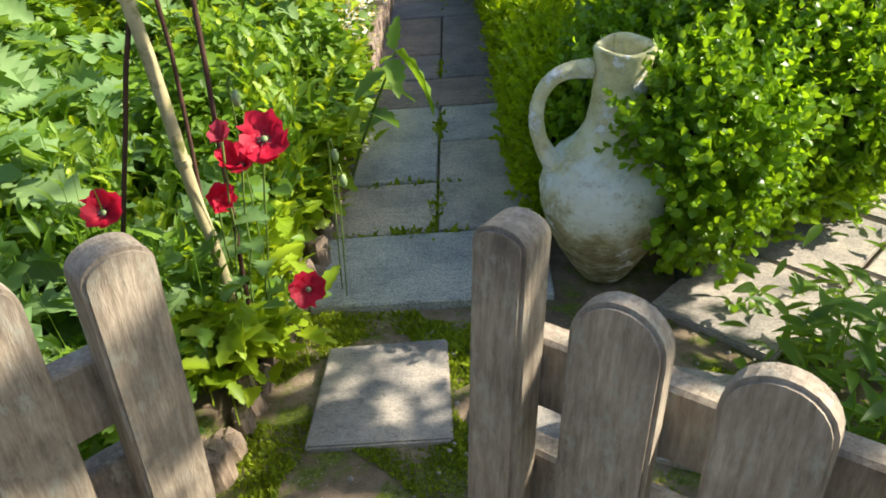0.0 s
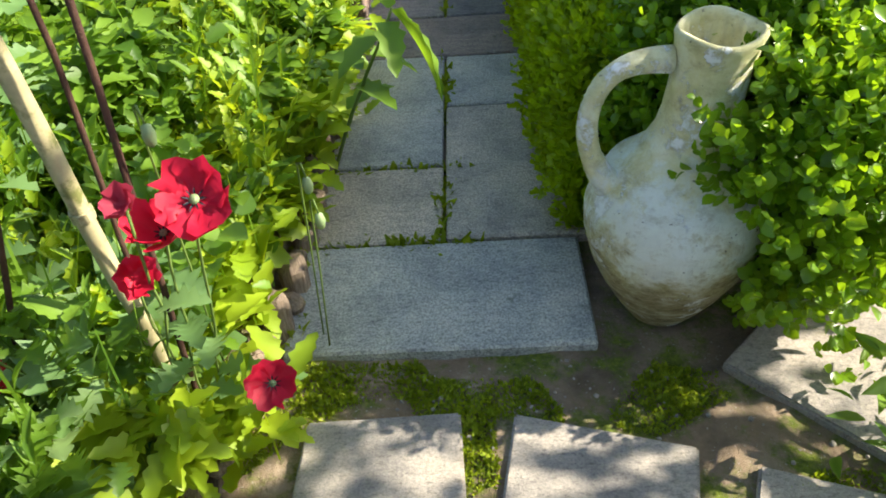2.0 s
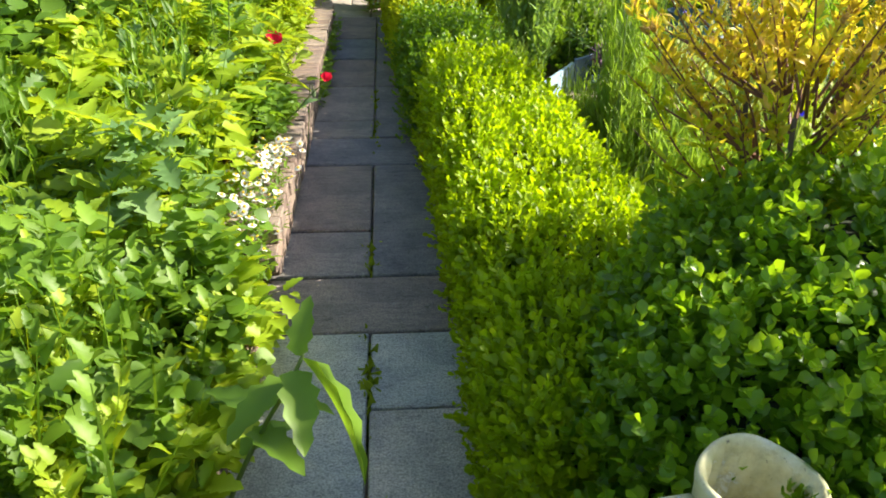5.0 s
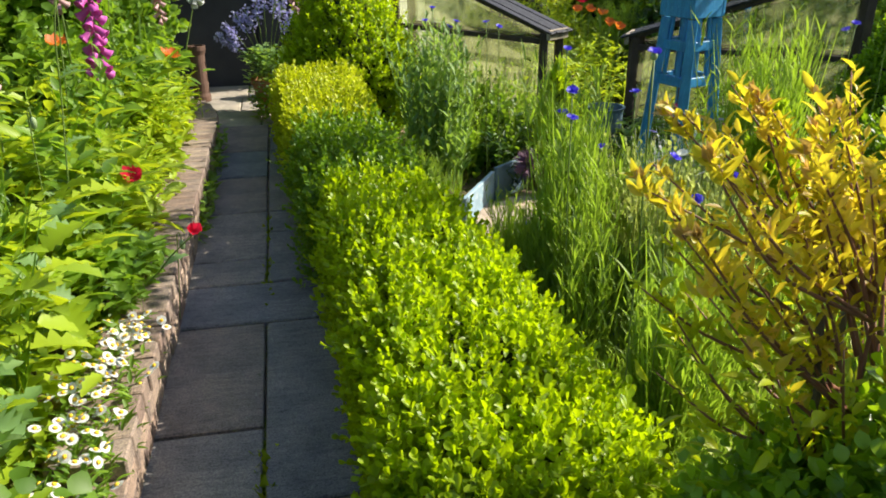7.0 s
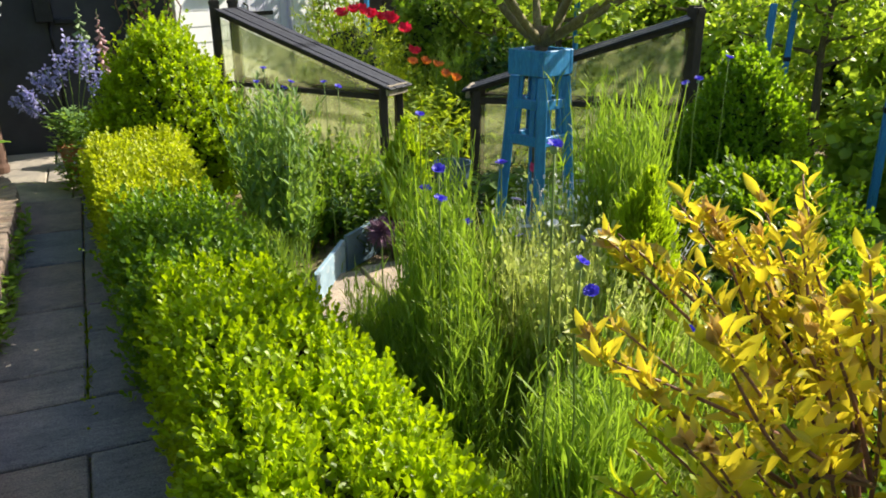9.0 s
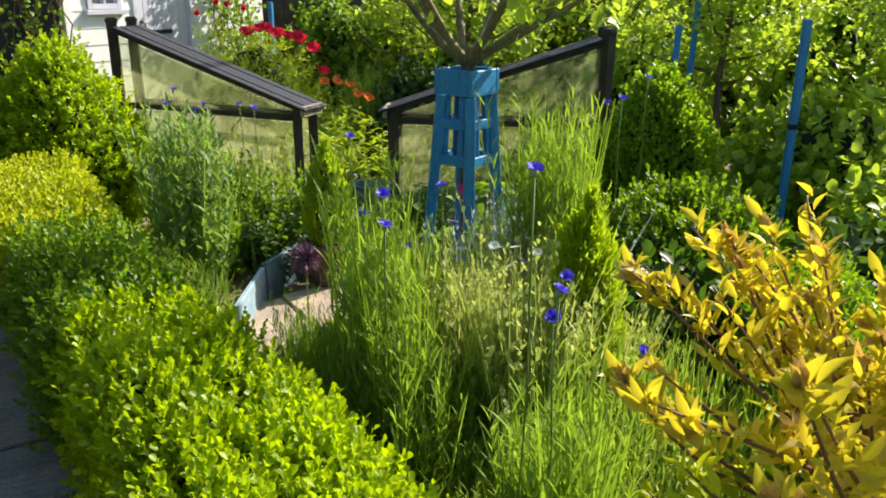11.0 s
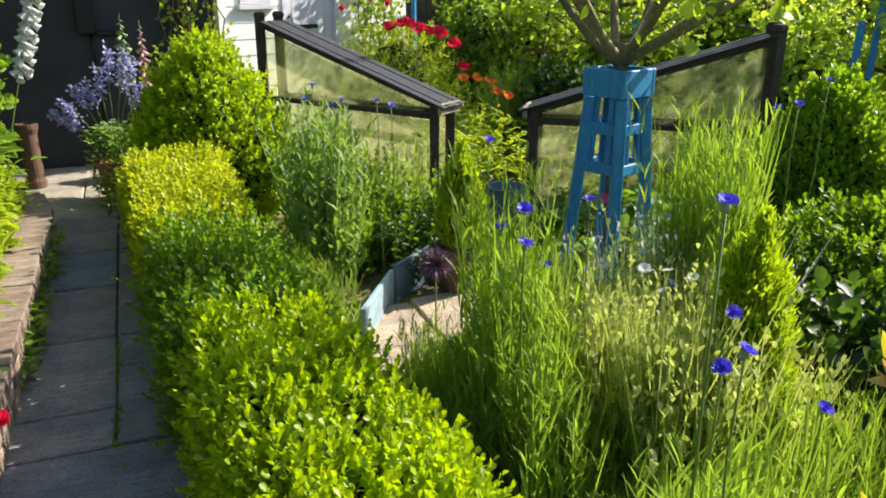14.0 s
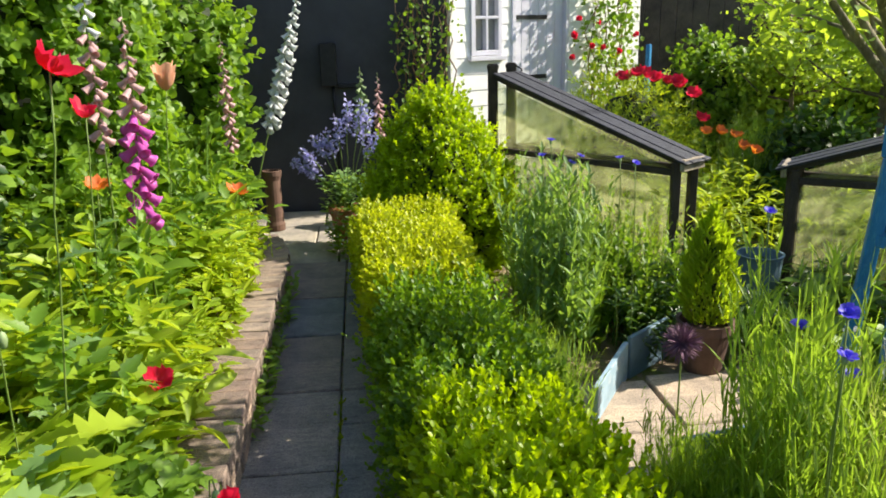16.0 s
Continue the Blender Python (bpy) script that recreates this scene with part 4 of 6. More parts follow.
A1 = [(-2.2, 0.95), (-0.72, 0.95), (-0.64, 1.5), (-0.54, 2.1), (-2.2, 2.1)]
A2 = [(-2.4, 1.9), (-0.50, 1.9), (-0.42, 2.6), (-0.40, 3.75), (-2.4, 3.75)]
A3 = [(-2.4, 3.6), (-0.58, 3.6), (-0.68, 5.6), (-2.4, 5.6)]
A4 = [(-2.4, 5.4), (-0.66, 5.4), (-0.68, 8.7), (-2.4, 8.7)]
herbs("poppy_leaves", A1, 0.05, 0.28, 0.62, 1500, L_LOBED, 0.145, M_GLAUC, "blue-green lobed poppy leaves in the flower bed", 0.45)
herbs("leafy_growth", A1, 0.05, 0.30, 0.60, 3000, L_LOBED, 0.078, M_HERB, "fresh green lobed leaves among the poppies", 0.6, 0.08)
meadow_near = [(-1.6, 1.05), (-0.74, 1.05), (-0.60, 1.6), (-0.56, 2.0), (-1.6, 2.0)]
herbs("leafy_growth", A1, 0.05, 0.15, 0.45, 2600, L_TOOTH, 0.07, M_HERB, "fresh green toothed leaves low in the bed", 0.3)
herbs("leafy_growth", [(-2.3, 1.2), (-1.0, 1.2), (-1.0, 3.0), (-2.3, 3.0)], 0.05, 0.4, 0.90, 1300, L_LOBED, 0.17, M_GLAUC, "large lobed blue-green leaves at the back of the bed", 0.3)
herbs("leafy_growth", A2, 0.05, 0.25, 0.66, 7500, L_ROUND, 0.055, M_HERB, "small rounded green leaves in the bed", 0.2, 0.07)
herbs("leafy_growth", A2, 0.05, 0.30, 0.72, 4200, L_TOOTH, 0.075, M_HERB, "mixed toothed green leaves in the bed", 0.5, 0.09)
herbs("leafy_growth", [(-0.95, 1.6), (-0.46, 1.6), (-0.38, 2.6), (-0.42, 3.6), (-0.95, 3.6)], 0.04, 0.15, 0.44, 3400, L_TOOTH, 0.095, M_HERBL, "lime green toothed leaves along the bed edge", 0.45, 0.08)
herbs("poppy_leaves", A3, 0.14, 0.40, 0.72, 2600, L_LOBED, 0.125, M_GLAUC, "blue-green lobed leaves in the raised bed", 0.3)
herbs("leafy_growth", A3, 0.14, 0.35, 0.80, 5000, L_TOOTH, 0.10, M_HERBL, "green toothed leaves in the raised bed", 0.4, 0.1)
herbs("leafy_growth", [(-0.62, 4.0), (-0.52, 4.0), (-0.50, 5.5), (-0.62, 5.5)], 0.15, 0.24, 0.38, 110, L_TOOTH, 0.08, M_HERBL, "lime leaves spilling over the bricks", 0.2)
herbs("leafy_growth", [(-0.66, 4.7), (-0.42, 4.8), (-0.40, 5.5), (-0.66, 5.6)], 0.15, 0.26, 0.50, 520, L_TOOTH, 0.085, M_HERB, "lime leaves hanging over the brick coping", 0.2)
herbs("leafy_growth", [(-0.40, 6.1), (-0.31, 6.1), (-0.29, 7.9), (-0.38, 7.9)], -0.03, 0.02, 0.20, 420, L_TOOTH, 0.05, M_HERB, "weeds growing up the foot of the bricks", 0.6)
herbs("leafy_growth", A4, 0.14, 0.45, 0.90, 3600, L_LANCE, 0.15, M_HERBL, "long fresh lime green leaves in the raised bed", 0.35, 0.1)
herbs("leafy_growth", A4, 0.14, 0.50, 0.95, 6500, L_TOOTH, 0.095, M_HERB, "dense green toothed foliage in the raised bed", 0.3, 0.1)
herbs("leafy_growth", [(-0.92, 5.3), (-0.62, 5.3), (-0.62, 8.2), (-0.92, 8.2)], 0.14, 0.30, 0.55, 5200, L_LANCE, 0.07, M_HERBL, "bright lime feathery foliage along the bricks", 0.5, 0.07)
herbs("leafy_growth", [(-2.6, 4.0), (-1.25, 4.0), (-1.1, 8.8), (-2.6, 8.8)], 0.14, 0.75, 1.25, 5200, L_OVAL, 0.09, M_HERB, "tall green foliage at the back of the bed", 0.2, 0.12)


def leafy_mass(name, profile, centre, label, mat, leaf, density, per, length, size, category, core=0.8, stems=0):
    P, N = round_points(profile, (0, 0, 0), density)
    P = P * (1 + lumps(P + np.array(centre), 0.8, 0.13))[:, None] * rng.uniform(0.74, 1.12, (len(P), 1))
    hd = thing(name, centre, label, category)
    # Lumpy solid hull, dark to stand for the bush's inner shade.
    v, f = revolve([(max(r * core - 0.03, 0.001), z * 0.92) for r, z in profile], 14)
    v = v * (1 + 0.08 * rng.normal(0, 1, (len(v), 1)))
    part("shade_core", v, f, M_CORE, hd, "dark leafless inside of the bush", True)
    big_mesh("foliage", *sprigs(P, N, leaf, per, length, size, rise=0.4, splay=1.1, rough=0.05), mat, hd)
    return hd


leafy_mass("climbing_shrub", [(0.5, 0.0), (0.62, 0.6), (0.66, 1.3), (0.60, 1.9), (0.40, 2.25), (0.01, 2.35)], (-1.75, 8.15, 0.1), "tall climbing shrub with rounded green leaves", M_HERB, L_OVAL, 330, 6, 0.14, 0.075, "shrub")
leafy_mass("climbing_shrub", [(0.4, 0.0), (0.55, 0.6), (0.58, 1.3), (0.52, 1.8), (0.3, 2.1), (0.01, 2.2)], (-2.1, 6.5, 0.1), "tall climbing shrub against the fence", M_DARKLEAF, L_OVAL, 330, 6, 0.14, 0.08, "shrub")
leafy_mass("climbing_shrub", [(0.35, 0.0), (0.45, 0.6), (0.48, 1.3), (0.42, 1.8), (0.01, 2.1)], (-1.25, 9.35, 0.0), "leafy climber beside the dark wall", M_HERB, L_ROUND, 330, 6, 0.14, 0.07, "shrub")
leafy_mass("climbing_shrub", [(0.4, 0.0), (0.6, 0.5), (0.62, 1.0), (0.5, 1.5), (0.01, 1.75)], (-2.35, 4.7, 0.1), "green shrub at the back of the bed", M_HERB, L_OVAL, 330, 6, 0.14, 0.08, "shrub")
leafy_mass("climbing_shrub", [(0.4, 0.0), (0.55, 0.4), (0.55, 0.9), (0.4, 1.3), (0.01, 1.5)], (-2.35, 2.9, 0.05), "green shrub at the back of the near bed", M_HERB, L_OVAL, 330, 6, 0.14, 0.08, "shrub")


# ---- right-hand bed: tall thin meadow stems ----
def meadow(name, poly, z0, hlo, hhi, n, mat, label, lean=0.12, wid=0.006, leaves=7, lsize=0.085, leaf=None):
    q = in_poly(poly, n)
    h = rng.uniform(hlo, hhi, n) * (0.8 + 0.2 * np.sin(q[:, 0] * 6 + q[:, 1] * 4))
    tip = rng.normal(0, lean, (n, 2)) * h[:, None]
    base = np.column_stack([q, np.full(n, z0)])
    dv = np.column_stack([tip, h])
    L = np.linalg.norm(dv, axis=1)
    out = [spread(blade_tpl([0.5, 0.45, 0.4, 0.3, 0.1], 0.0, 0.05), base, dv, rng.normal(0, 1, (n, 3)) * [1, 1, 0.1], L, wid / L)]
    for k in range(leaves):
        t = rng.uniform(0.15, 0.97, n)
        p = base + dv * t[:, None]
        ang = rng.uniform(0, 6.283, n)
        ah = np.column_stack([np.cos(ang), np.sin(ang), rng.uniform(1.2, 3.2, n)])
        out.append(spread(leaf or L_NARROW, p, ah, np.column_stack([-np.cos(ang), -np.sin(ang), np.full(n, 0.6)]), lsize * rng.uniform(0.6, 1.4, n) * (1.25 - 0.6 * t)))
    return tagged(big_mesh(name, *join(*out), mat), label, "plants", kind="stuff")


meadow("leafy_stems", meadow_near, 0.05, 0.45, 0.70, 160, M_HERB, "fresh upright stems among the poppies", 0.16, 0.010, 11, 0.07, L_LANCE)
B1 = [(1.34, 3.65), (1.95, 3.65), (2.20, 5.45), (1.30, 5.4)]
meadow("leafy_stems", [(-1.9, 2.0), (-0.50, 2.0), (-0.44, 3.6), (-1.9, 3.7)], 0.05, 0.45, 0.80, 230, M_HERB, "upright leafy stems above the low growth", 0.14, 0.011, 12, 0.07, L_TOOTH)
meadow("leafy_stems", [(-1.3, 1.9), (-0.50, 1.9), (-0.44, 3.5), (-1.3, 3.5)], 0.05, 0.35, 0.62, 240, M_HERBL, "feathery lime stems in the bed", 0.2, 0.006, 14, 0.06, L_TOOTH)
meadow("leafy_stems", [(-1.9, 3.8), (-0.64, 3.8), (-0.66, 5.6), (-1.9, 5.6)], 0.14, 0.45, 0.82, 300, M_HERB, "upright leafy stems in the raised bed", 0.16, 0.010, 11, 0.085, L_LANCE)
meadow("leafy_stems", [(-1.9, 5.6), (-0.72, 5.6), (-0.72, 8.6), (-1.9, 8.6)], 0.14, 0.55, 0.98, 420, M_HERB, "upright leafy stems in the raised bed", 0.14, 0.010, 12, 0.085, L_TOOTH)
meadow("meadow_stems", B1, 0.10, 0.28, 0.62, 1300, M_GRASS, "thin grassy stems of a meadow planting", 0.09, 0.005, 9, 0.055)
meadow("meadow_stems", [(0.98, 3.3), (1.4, 3.3), (1.35, 5.4), (1.0, 5.45)], -0.03, 0.26, 0.56, 2300, M_GRASS, "thin grassy stems beside the box hedge", 0.11, 0.005, 10, 0.062)
meadow("cornflower_stems", [(0.99, 3.70), (1.13, 3.70), (1.34, 4.02), (1.16, 4.08)], -0.02, 0.70, 1.02, 260, M_GRASS, "tall grey-green cornflower stems", 0.08, 0.007, 12, 0.095)
meadow("cornflower_stems", [(1.00, 4.35), (1.14, 4.35), (1.26, 4.80), (1.12, 4.80)], -0.02, 0.65, 1.0, 170, M_GRASS, "tall grey-green cornflower stems", 0.07, 0.007, 12, 0.095)
meadow("cornflower_stems", [(0.90, 6.55), (1.16, 6.55), (1.20, 6.95), (0.92, 6.95)], 0.0, 0.70, 1.06, 130, M_GLAUC, "tall grey-green cornflower stems", 0.09, 0.006, 20, 0.07, L_LANCE)
meadow("cornflower_stems", [(1.92, 4.88), (2.14, 4.88), (2.26, 5.25), (2.0, 5.25)], 0.1, 0.75, 1.14, 230, M_GRASS, "tall grey-green flower stems", 0.07, 0.008, 13, 0.10)
meadow("cornflower_stems", [(1.08, 4.78), (1.30, 4.78), (1.40, 5.25), (1.20, 5.25)], 0.0, 0.72, 1.14, 170, M_GRASS, "tall grey-green cornflower stems", 0.07, 0.007, 13, 0.095)
meadow("cornflower_stems", [(1.40, 4.9), (1.60, 4.9), (1.66, 5.3), (1.44, 5.3)], 0.1, 0.62, 0.88, 150, M_GRASS, "tall grey-green cornflower stems", 0.08, 0.005, 11, 0.08)
herbs("leafy_growth", [(-1.4, 4.2), (-0.60, 4.2), (-0.58, 6.0), (-1.4, 6.3)], 0.14, 0.48, 0.76, 850, L_LOBED, 0.165, M_HERBL, "broad pale green lobed leaves in the raised bed", 0.4)
meadow("meadow_stems", [(0.72, 5.75), (0.90, 5.75), (0.90, 6.6), (0.74, 6.7)], -0.03, 0.30, 0.62, 600, M_GRASS, "airy fine stems behind the hedge", 0.2, 0.005, 9, 0.06)
meadow("leafy_stems", [(1.0, 6.9), (1.9, 6.9), (1.5, 8.2), (1.0, 8.2)], -0.03, 0.40, 0.74, 240, M_GRASS, "grey-green leafy stems round the cold frame", 0.16, 0.006, 22, 0.045, L_LANCE)
meadow("leafy_stems", [(1.0, 6.75), (1.9, 6.75), (1.6, 7.6), (1.0, 7.6)], -0.03, 0.30, 0.60, 170, M_HERB, "green leafy stems before the cold frame", 0.2, 0.006, 22, 0.045, L_OVAL)
meadow("fennel_stems", [(2.95, 8.8), (3.3, 8.8), (3.35, 9.2), (3.0, 9.2)], 0.0, 0.95, 1.42, 110, M_GRASS, "feathery pale green fennel behind the cold frames", 0.10, 0.006, 26, 0.075)
meadow("pale_lacy_flowers", [(1.40, 4.35), (1.98, 4.4), (2.0, 5.2), (1.42, 5.15)], 0.10, 0.50, 0.76, 1500, M_STRAW, "pale straw-coloured lacy seed heads and flowers", 0.18, 0.005, 12, 0.028, L_PETAL)
meadow("pale_lacy_flowers", [(1.50, 4.75), (2.10, 4.85), (2.35, 5.35), (1.50, 5.30)], 0.10, 0.58, 0.74, 420, M_WHITE, "small white lacy flowers at the foot of the blue stand", 0.18, 0.003, 5, 0.022, L_PETAL)
meadow("pale_lacy_flowers", [(1.2, 3.65), (2.3, 3.65), (2.3, 4.4), (1.2, 4.4)], 0.10, 0.15, 0.45, 500, M_STRAW, "dry straw-coloured stems low in the meadow", 0.3, 0.005, 6, 0.05)
herbs("leafy_growth", [(1.0, 3.3), (2.0, 3.5), (2.25, 5.5), (1.1, 5.4)], 0.0, 0.12, 0.36, 4500, L_LANCE, 0.06, M_HERBL, "fine bright green leaves low in the meadow bed", 0.8)
herbs("leafy_growth", [(-0.64, 5.4), (-0.47, 5.4), (-0.49, 8.2), (-0.70, 8.2)], 0.16, 0.22, 0.44, 700, L_TOOTH, 0.075, M_HERBL, "lime leaves lying over the brick coping", 0.3)
herbs("leafy_growth", [(1.4, 6.55), (2.6, 6.3), (2.9, 7.4), (1.3, 7.6)], 0.0, 0.15, 0.42, 4500, L_LANCE, 0.06, M_DARKLEAF, "dark low foliage round the planters", 0.3)
herbs("leafy_growth", [(2.05, 5.3), (3.1, 5.3), (3.4, 6.6), (2.2, 6.6)], 0.0, 0.25, 0.55, 2600, L_OVAL, 0.085, M_HERB, "leafy green growth round the blue stand", 0.3)
herbs("leafy_growth", [(1.9, 7.6), (4.6, 7.0), (5.2, 9.8), (2.2, 9.6)], 0.0, 0.30, 0.66, 6500, L_LANCE, 0.085, M_HERBL, "lime green border plants behind the cold frames", 0.5, 0.12)
herbs("leafy_growth", [(0.95, 2.0), (1.3, 2.1), (2.3, 3.2), (2.5, 2.6), (1.5, 1.2), (0.95, 1.2)], -0.03, 0.0, 0.12, 260, L_LANCE, 0.06, M_HERB, "small weeds beside the side path", 0.4)
herbs("leafy_growth", [(0.78, 0.75), (1.9, 0.75), (1.9, 1.75), (1.02, 1.72)], -0.03, 0.10, 0.42, 2600, L_LANCE, 0.085, M_HERB, "green lance-leaved plants beside the gate", 0.35, 0.12)

# ---- flowers ----
def petal_mesh(r, cup=0.5, ruffle=0.08, n=7, span=2.0):
    """One broad poppy petal, opening from the centre."""
    V, F = [], []
    for i in range(n):
        t = i / (n - 1)
        for j in range(n):
            a = (j / (n - 1) - 0.5) * span
            rr = r * t * (1 - 0.22 * abs(j / (n - 1) - 0.5) + 0.10 * t * math.sin(2.3 * j + 40 * r))
            z = cup * r * t * t + ruffle * r * t * math.sin(j * 2.6 + i * 1.3)
            V.append((rr * math.sin(a), rr * math.cos(a), z + 0.001))
    for i in range(n - 1):
        for j in range(n - 1):
            k = i * n + j
            F.append((k, k + 1, k + n + 1, k + n))
    return V, F


def poppy(place, base, r, mat, label, face=(0.0, -0.35, 1.0), cup=0.5, dark=True, leaves=4):
    """A poppy: bent hairy stem, lobed leaves, ruffled petals, dark eye."""
    x, y, z = place
    p = thing("poppy", base, label, "flower", "poppies in the bed")
    top = (x - base[0], y - base[1], z - base[2])
    part("stem", *tube(bend((0, 0, 0), top, 0.0, 9, 0.004), 0.0028, 5), M_STEM, p, smooth=True)
    head = new("flower")
    head.parent = p
    head.matrix_basis = Matrix.Translation(top) @ Vector(face).to_track_quat("Z", "Y").to_matrix().to_4x4()
    for k in range(5):
        pv, pf = petal_mesh(1.02 * r * random.uniform(0.85, 1.12), cup + random.uniform(-0.25, 0.25), 0.16)
        o = part("petal", pv, pf, mat, head, smooth=True)
        o.matrix_basis = pose(0, 0, 0.002 * (k % 2), random.uniform(-8, 8), random.uniform(-8, 8), 72 * k + random.uniform(-10, 10))
    if dark:
        v, f = spread(L_NARROW, np.zeros((26, 3)) + [0, 0, 0.006], np.column_stack([np.cos(np.arange(26) * 0.7), np.sin(np.arange(26) * 0.7), rng.uniform(0.3, 1.0, 26)]), np.tile([0, 0, 1.0], (26, 1)), r * 0.36, 1.6)
        part("stamen_tuft", v, f, M_BLACK, head, "black stamens")
        part("seed_head", *revolve([(0.001, 0.0), (r * 0.1, 0.006), (r * 0.13, r * 0.2), (r * 0.15, r * 0.24), (0.001, r * 0.27)], 10), M_BUD, head, smooth=True)
    if leaves:
        q = np.array([[top[0] * t, top[1] * t, top[2] * t] for t in np.linspace(0.1, 0.65, leaves)])
        a = rng.uniform(0, 6.28, leaves)
        part("leaves", *spread(L_LOBED, q, np.column_stack([np.cos(a), np.sin(a), np.full(leaves, 0.5)]), np.tile([0, 0, 1.0], (leaves, 1)), 0.10), M_GLAUC, p, smooth=True)
    return p


RED = "red poppy with black eye on a thin stem"
poppy((-0.332, 1.72, 0.761), (-0.50, 1.86, 0.04), 0.058, M_RED, RED, (0.15, -0.65, 0.8), 0.35)
poppy((-0.400, 1.72, 0.697), (-0.52, 1.80, 0.04), 0.046, M_RED, "red poppy half closed, on a thin stem", (0.1, -0.5, 0.9), 0.9)
poppy((-0.480, 1.72, 0.615), (-0.56, 1.84, 0.04), 0.037, M_RED, "red poppy nodding among leaves", (0.3, -0.5, 0.3), 1.0, False)
poppy((-0.410, 1.66, 0.805), (-0.55, 1.82, 0.04), 0.024, M_DUSKY, "small dusky red poppy closing up", (0.1, -0.5, 0.6), 1.3, False, 2)
poppy((-0.715, 1.62, 0.650), (-0.78, 1.74, 0.04), 0.050, M_RED, RED, (0.2, -0.7, 0.7), 0.6)
poppy((-0.80, 1.68, 0.42), (-0.84, 1.75, 0.04), 0.036, M_RED, "red poppy low among blue-green leaves", (0.5, -0.6, 0.5), 0.7)
poppy((-0.303, 1.715, 0.33), (-0.47, 1.90, 0.04), 0.048, M_RED, "open red poppy with pale centre hanging over the slab", (0.25, -0.75, 0.65), 0.4)
poppy((-0.50, 5.5, 0.56), (-0.70, 5.55, 0.14), 0.040, M_RED, RED, (0.2, -0.5, 0.7), 1.0, False)
poppy((-0.192, 4.853, 0.545), (-0.56, 5.0, 0.14), 0.026, M_RED, "small red poppy bud over the bricks", (0.2, -0.5, 0.8), 1.2, False, 2)
poppy((-0.56, 5.2, 1.50), (-0.75, 5.3, 0.14), 0.055, M_RED, "tall open red poppy", (0.4, 0.2, 0.6), 0.7, False)
poppy((-0.80, 6.1, 1.31), (-0.90, 6.15, 0.14), 0.045, M_RED, RED, (0.1, -0.3, 0.9), 0.9, False)
poppy((-0.78, 7.2, 1.32), (-0.9, 7.25, 0.14), 0.065, M_APRICOT, "pale apricot poppy closing upright", (0.0, 0.0, 1.0), 1.6, False)
poppy((-0.55, 7.55, 0.73), (-0.72, 7.6, 0.14), 0.060, M_ORANGE, "orange poppy open flat in the sun", (0.2, -0.2, 0.9), 0.5, False)
poppy((-1.0, 6.7, 0.95), (-1.05, 6.75, 0.14), 0.055, M_ORANGE, "orange poppy half hidden in leaves", (0.2, -0.2, 0.9), 0.6, False)
for x, y, z in ((2.30, 9.5, 1.15), (2.40, 9.45, 1.18), (2.50, 9.52, 1.16), (2.66, 9.5, 1.11), (2.74, 9.45, 1.10), (2.80, 9.55, 1.07), (2.86, 9.4, 1.0), (2.98, 9.45, 0.80), (2.60, 9.6, 1.12)):
    poppy((x, y, z), (x + 0.05, y + 0.08, 0.0), 0.062, M_RED, "bright red poppy above a lime green bush", (random.uniform(-0.3, 0.3), -0.4, 0.8), 0.8, False, 0)
for x, y, z in ((2.56, 8.5, 0.83), (2.68, 8.5, 0.82), (2.76, 8.45, 0.80), (2.95, 8.5, 0.67), (2.88, 8.55, 0.70)):
    poppy((x, y, z), (x + 0.03, y + 0.05, 0.0), 0.045, M_ORANGE, "orange Californian-type poppy in the border", (0.1, -0.4, 0.8), 0.8, False, 0)
for x, y, z in ((-0.40, 1.78, 0.86), (-0.24, 2.02, 0.58), (-0.22, 1.98, 0.52), (-0.66, 4.95, 0.95), (-0.28, 5.1, 0.42)):
    b = thing("poppy_bud", (x - 0.06, y + 0.08, 0.05), "nodding green poppy bud on a hooked stem", "flower bud", "poppies in the bed")
    part("stem", *tube(np.array([(0, 0, 0), (0.03, -0.04, (z - 0.05) * 0.6), (0.05, -0.07, z - 0.02), (0.06, -0.08, z - 0.01), (0.066, -0.085, z - 0.04)]), 0.0022, 5), M_STEM, b, smooth=True)
    v, f = revolve([(0.001, -0.022), (0.008, -0.016), (0.0115, 0.0), (0.008, 0.016), (0.001, 0.021)], 10)
    part("bud", v + np.array([0.066, -0.085, z - 0.06]), f, M_BUD, b, smooth=True)

bell = None


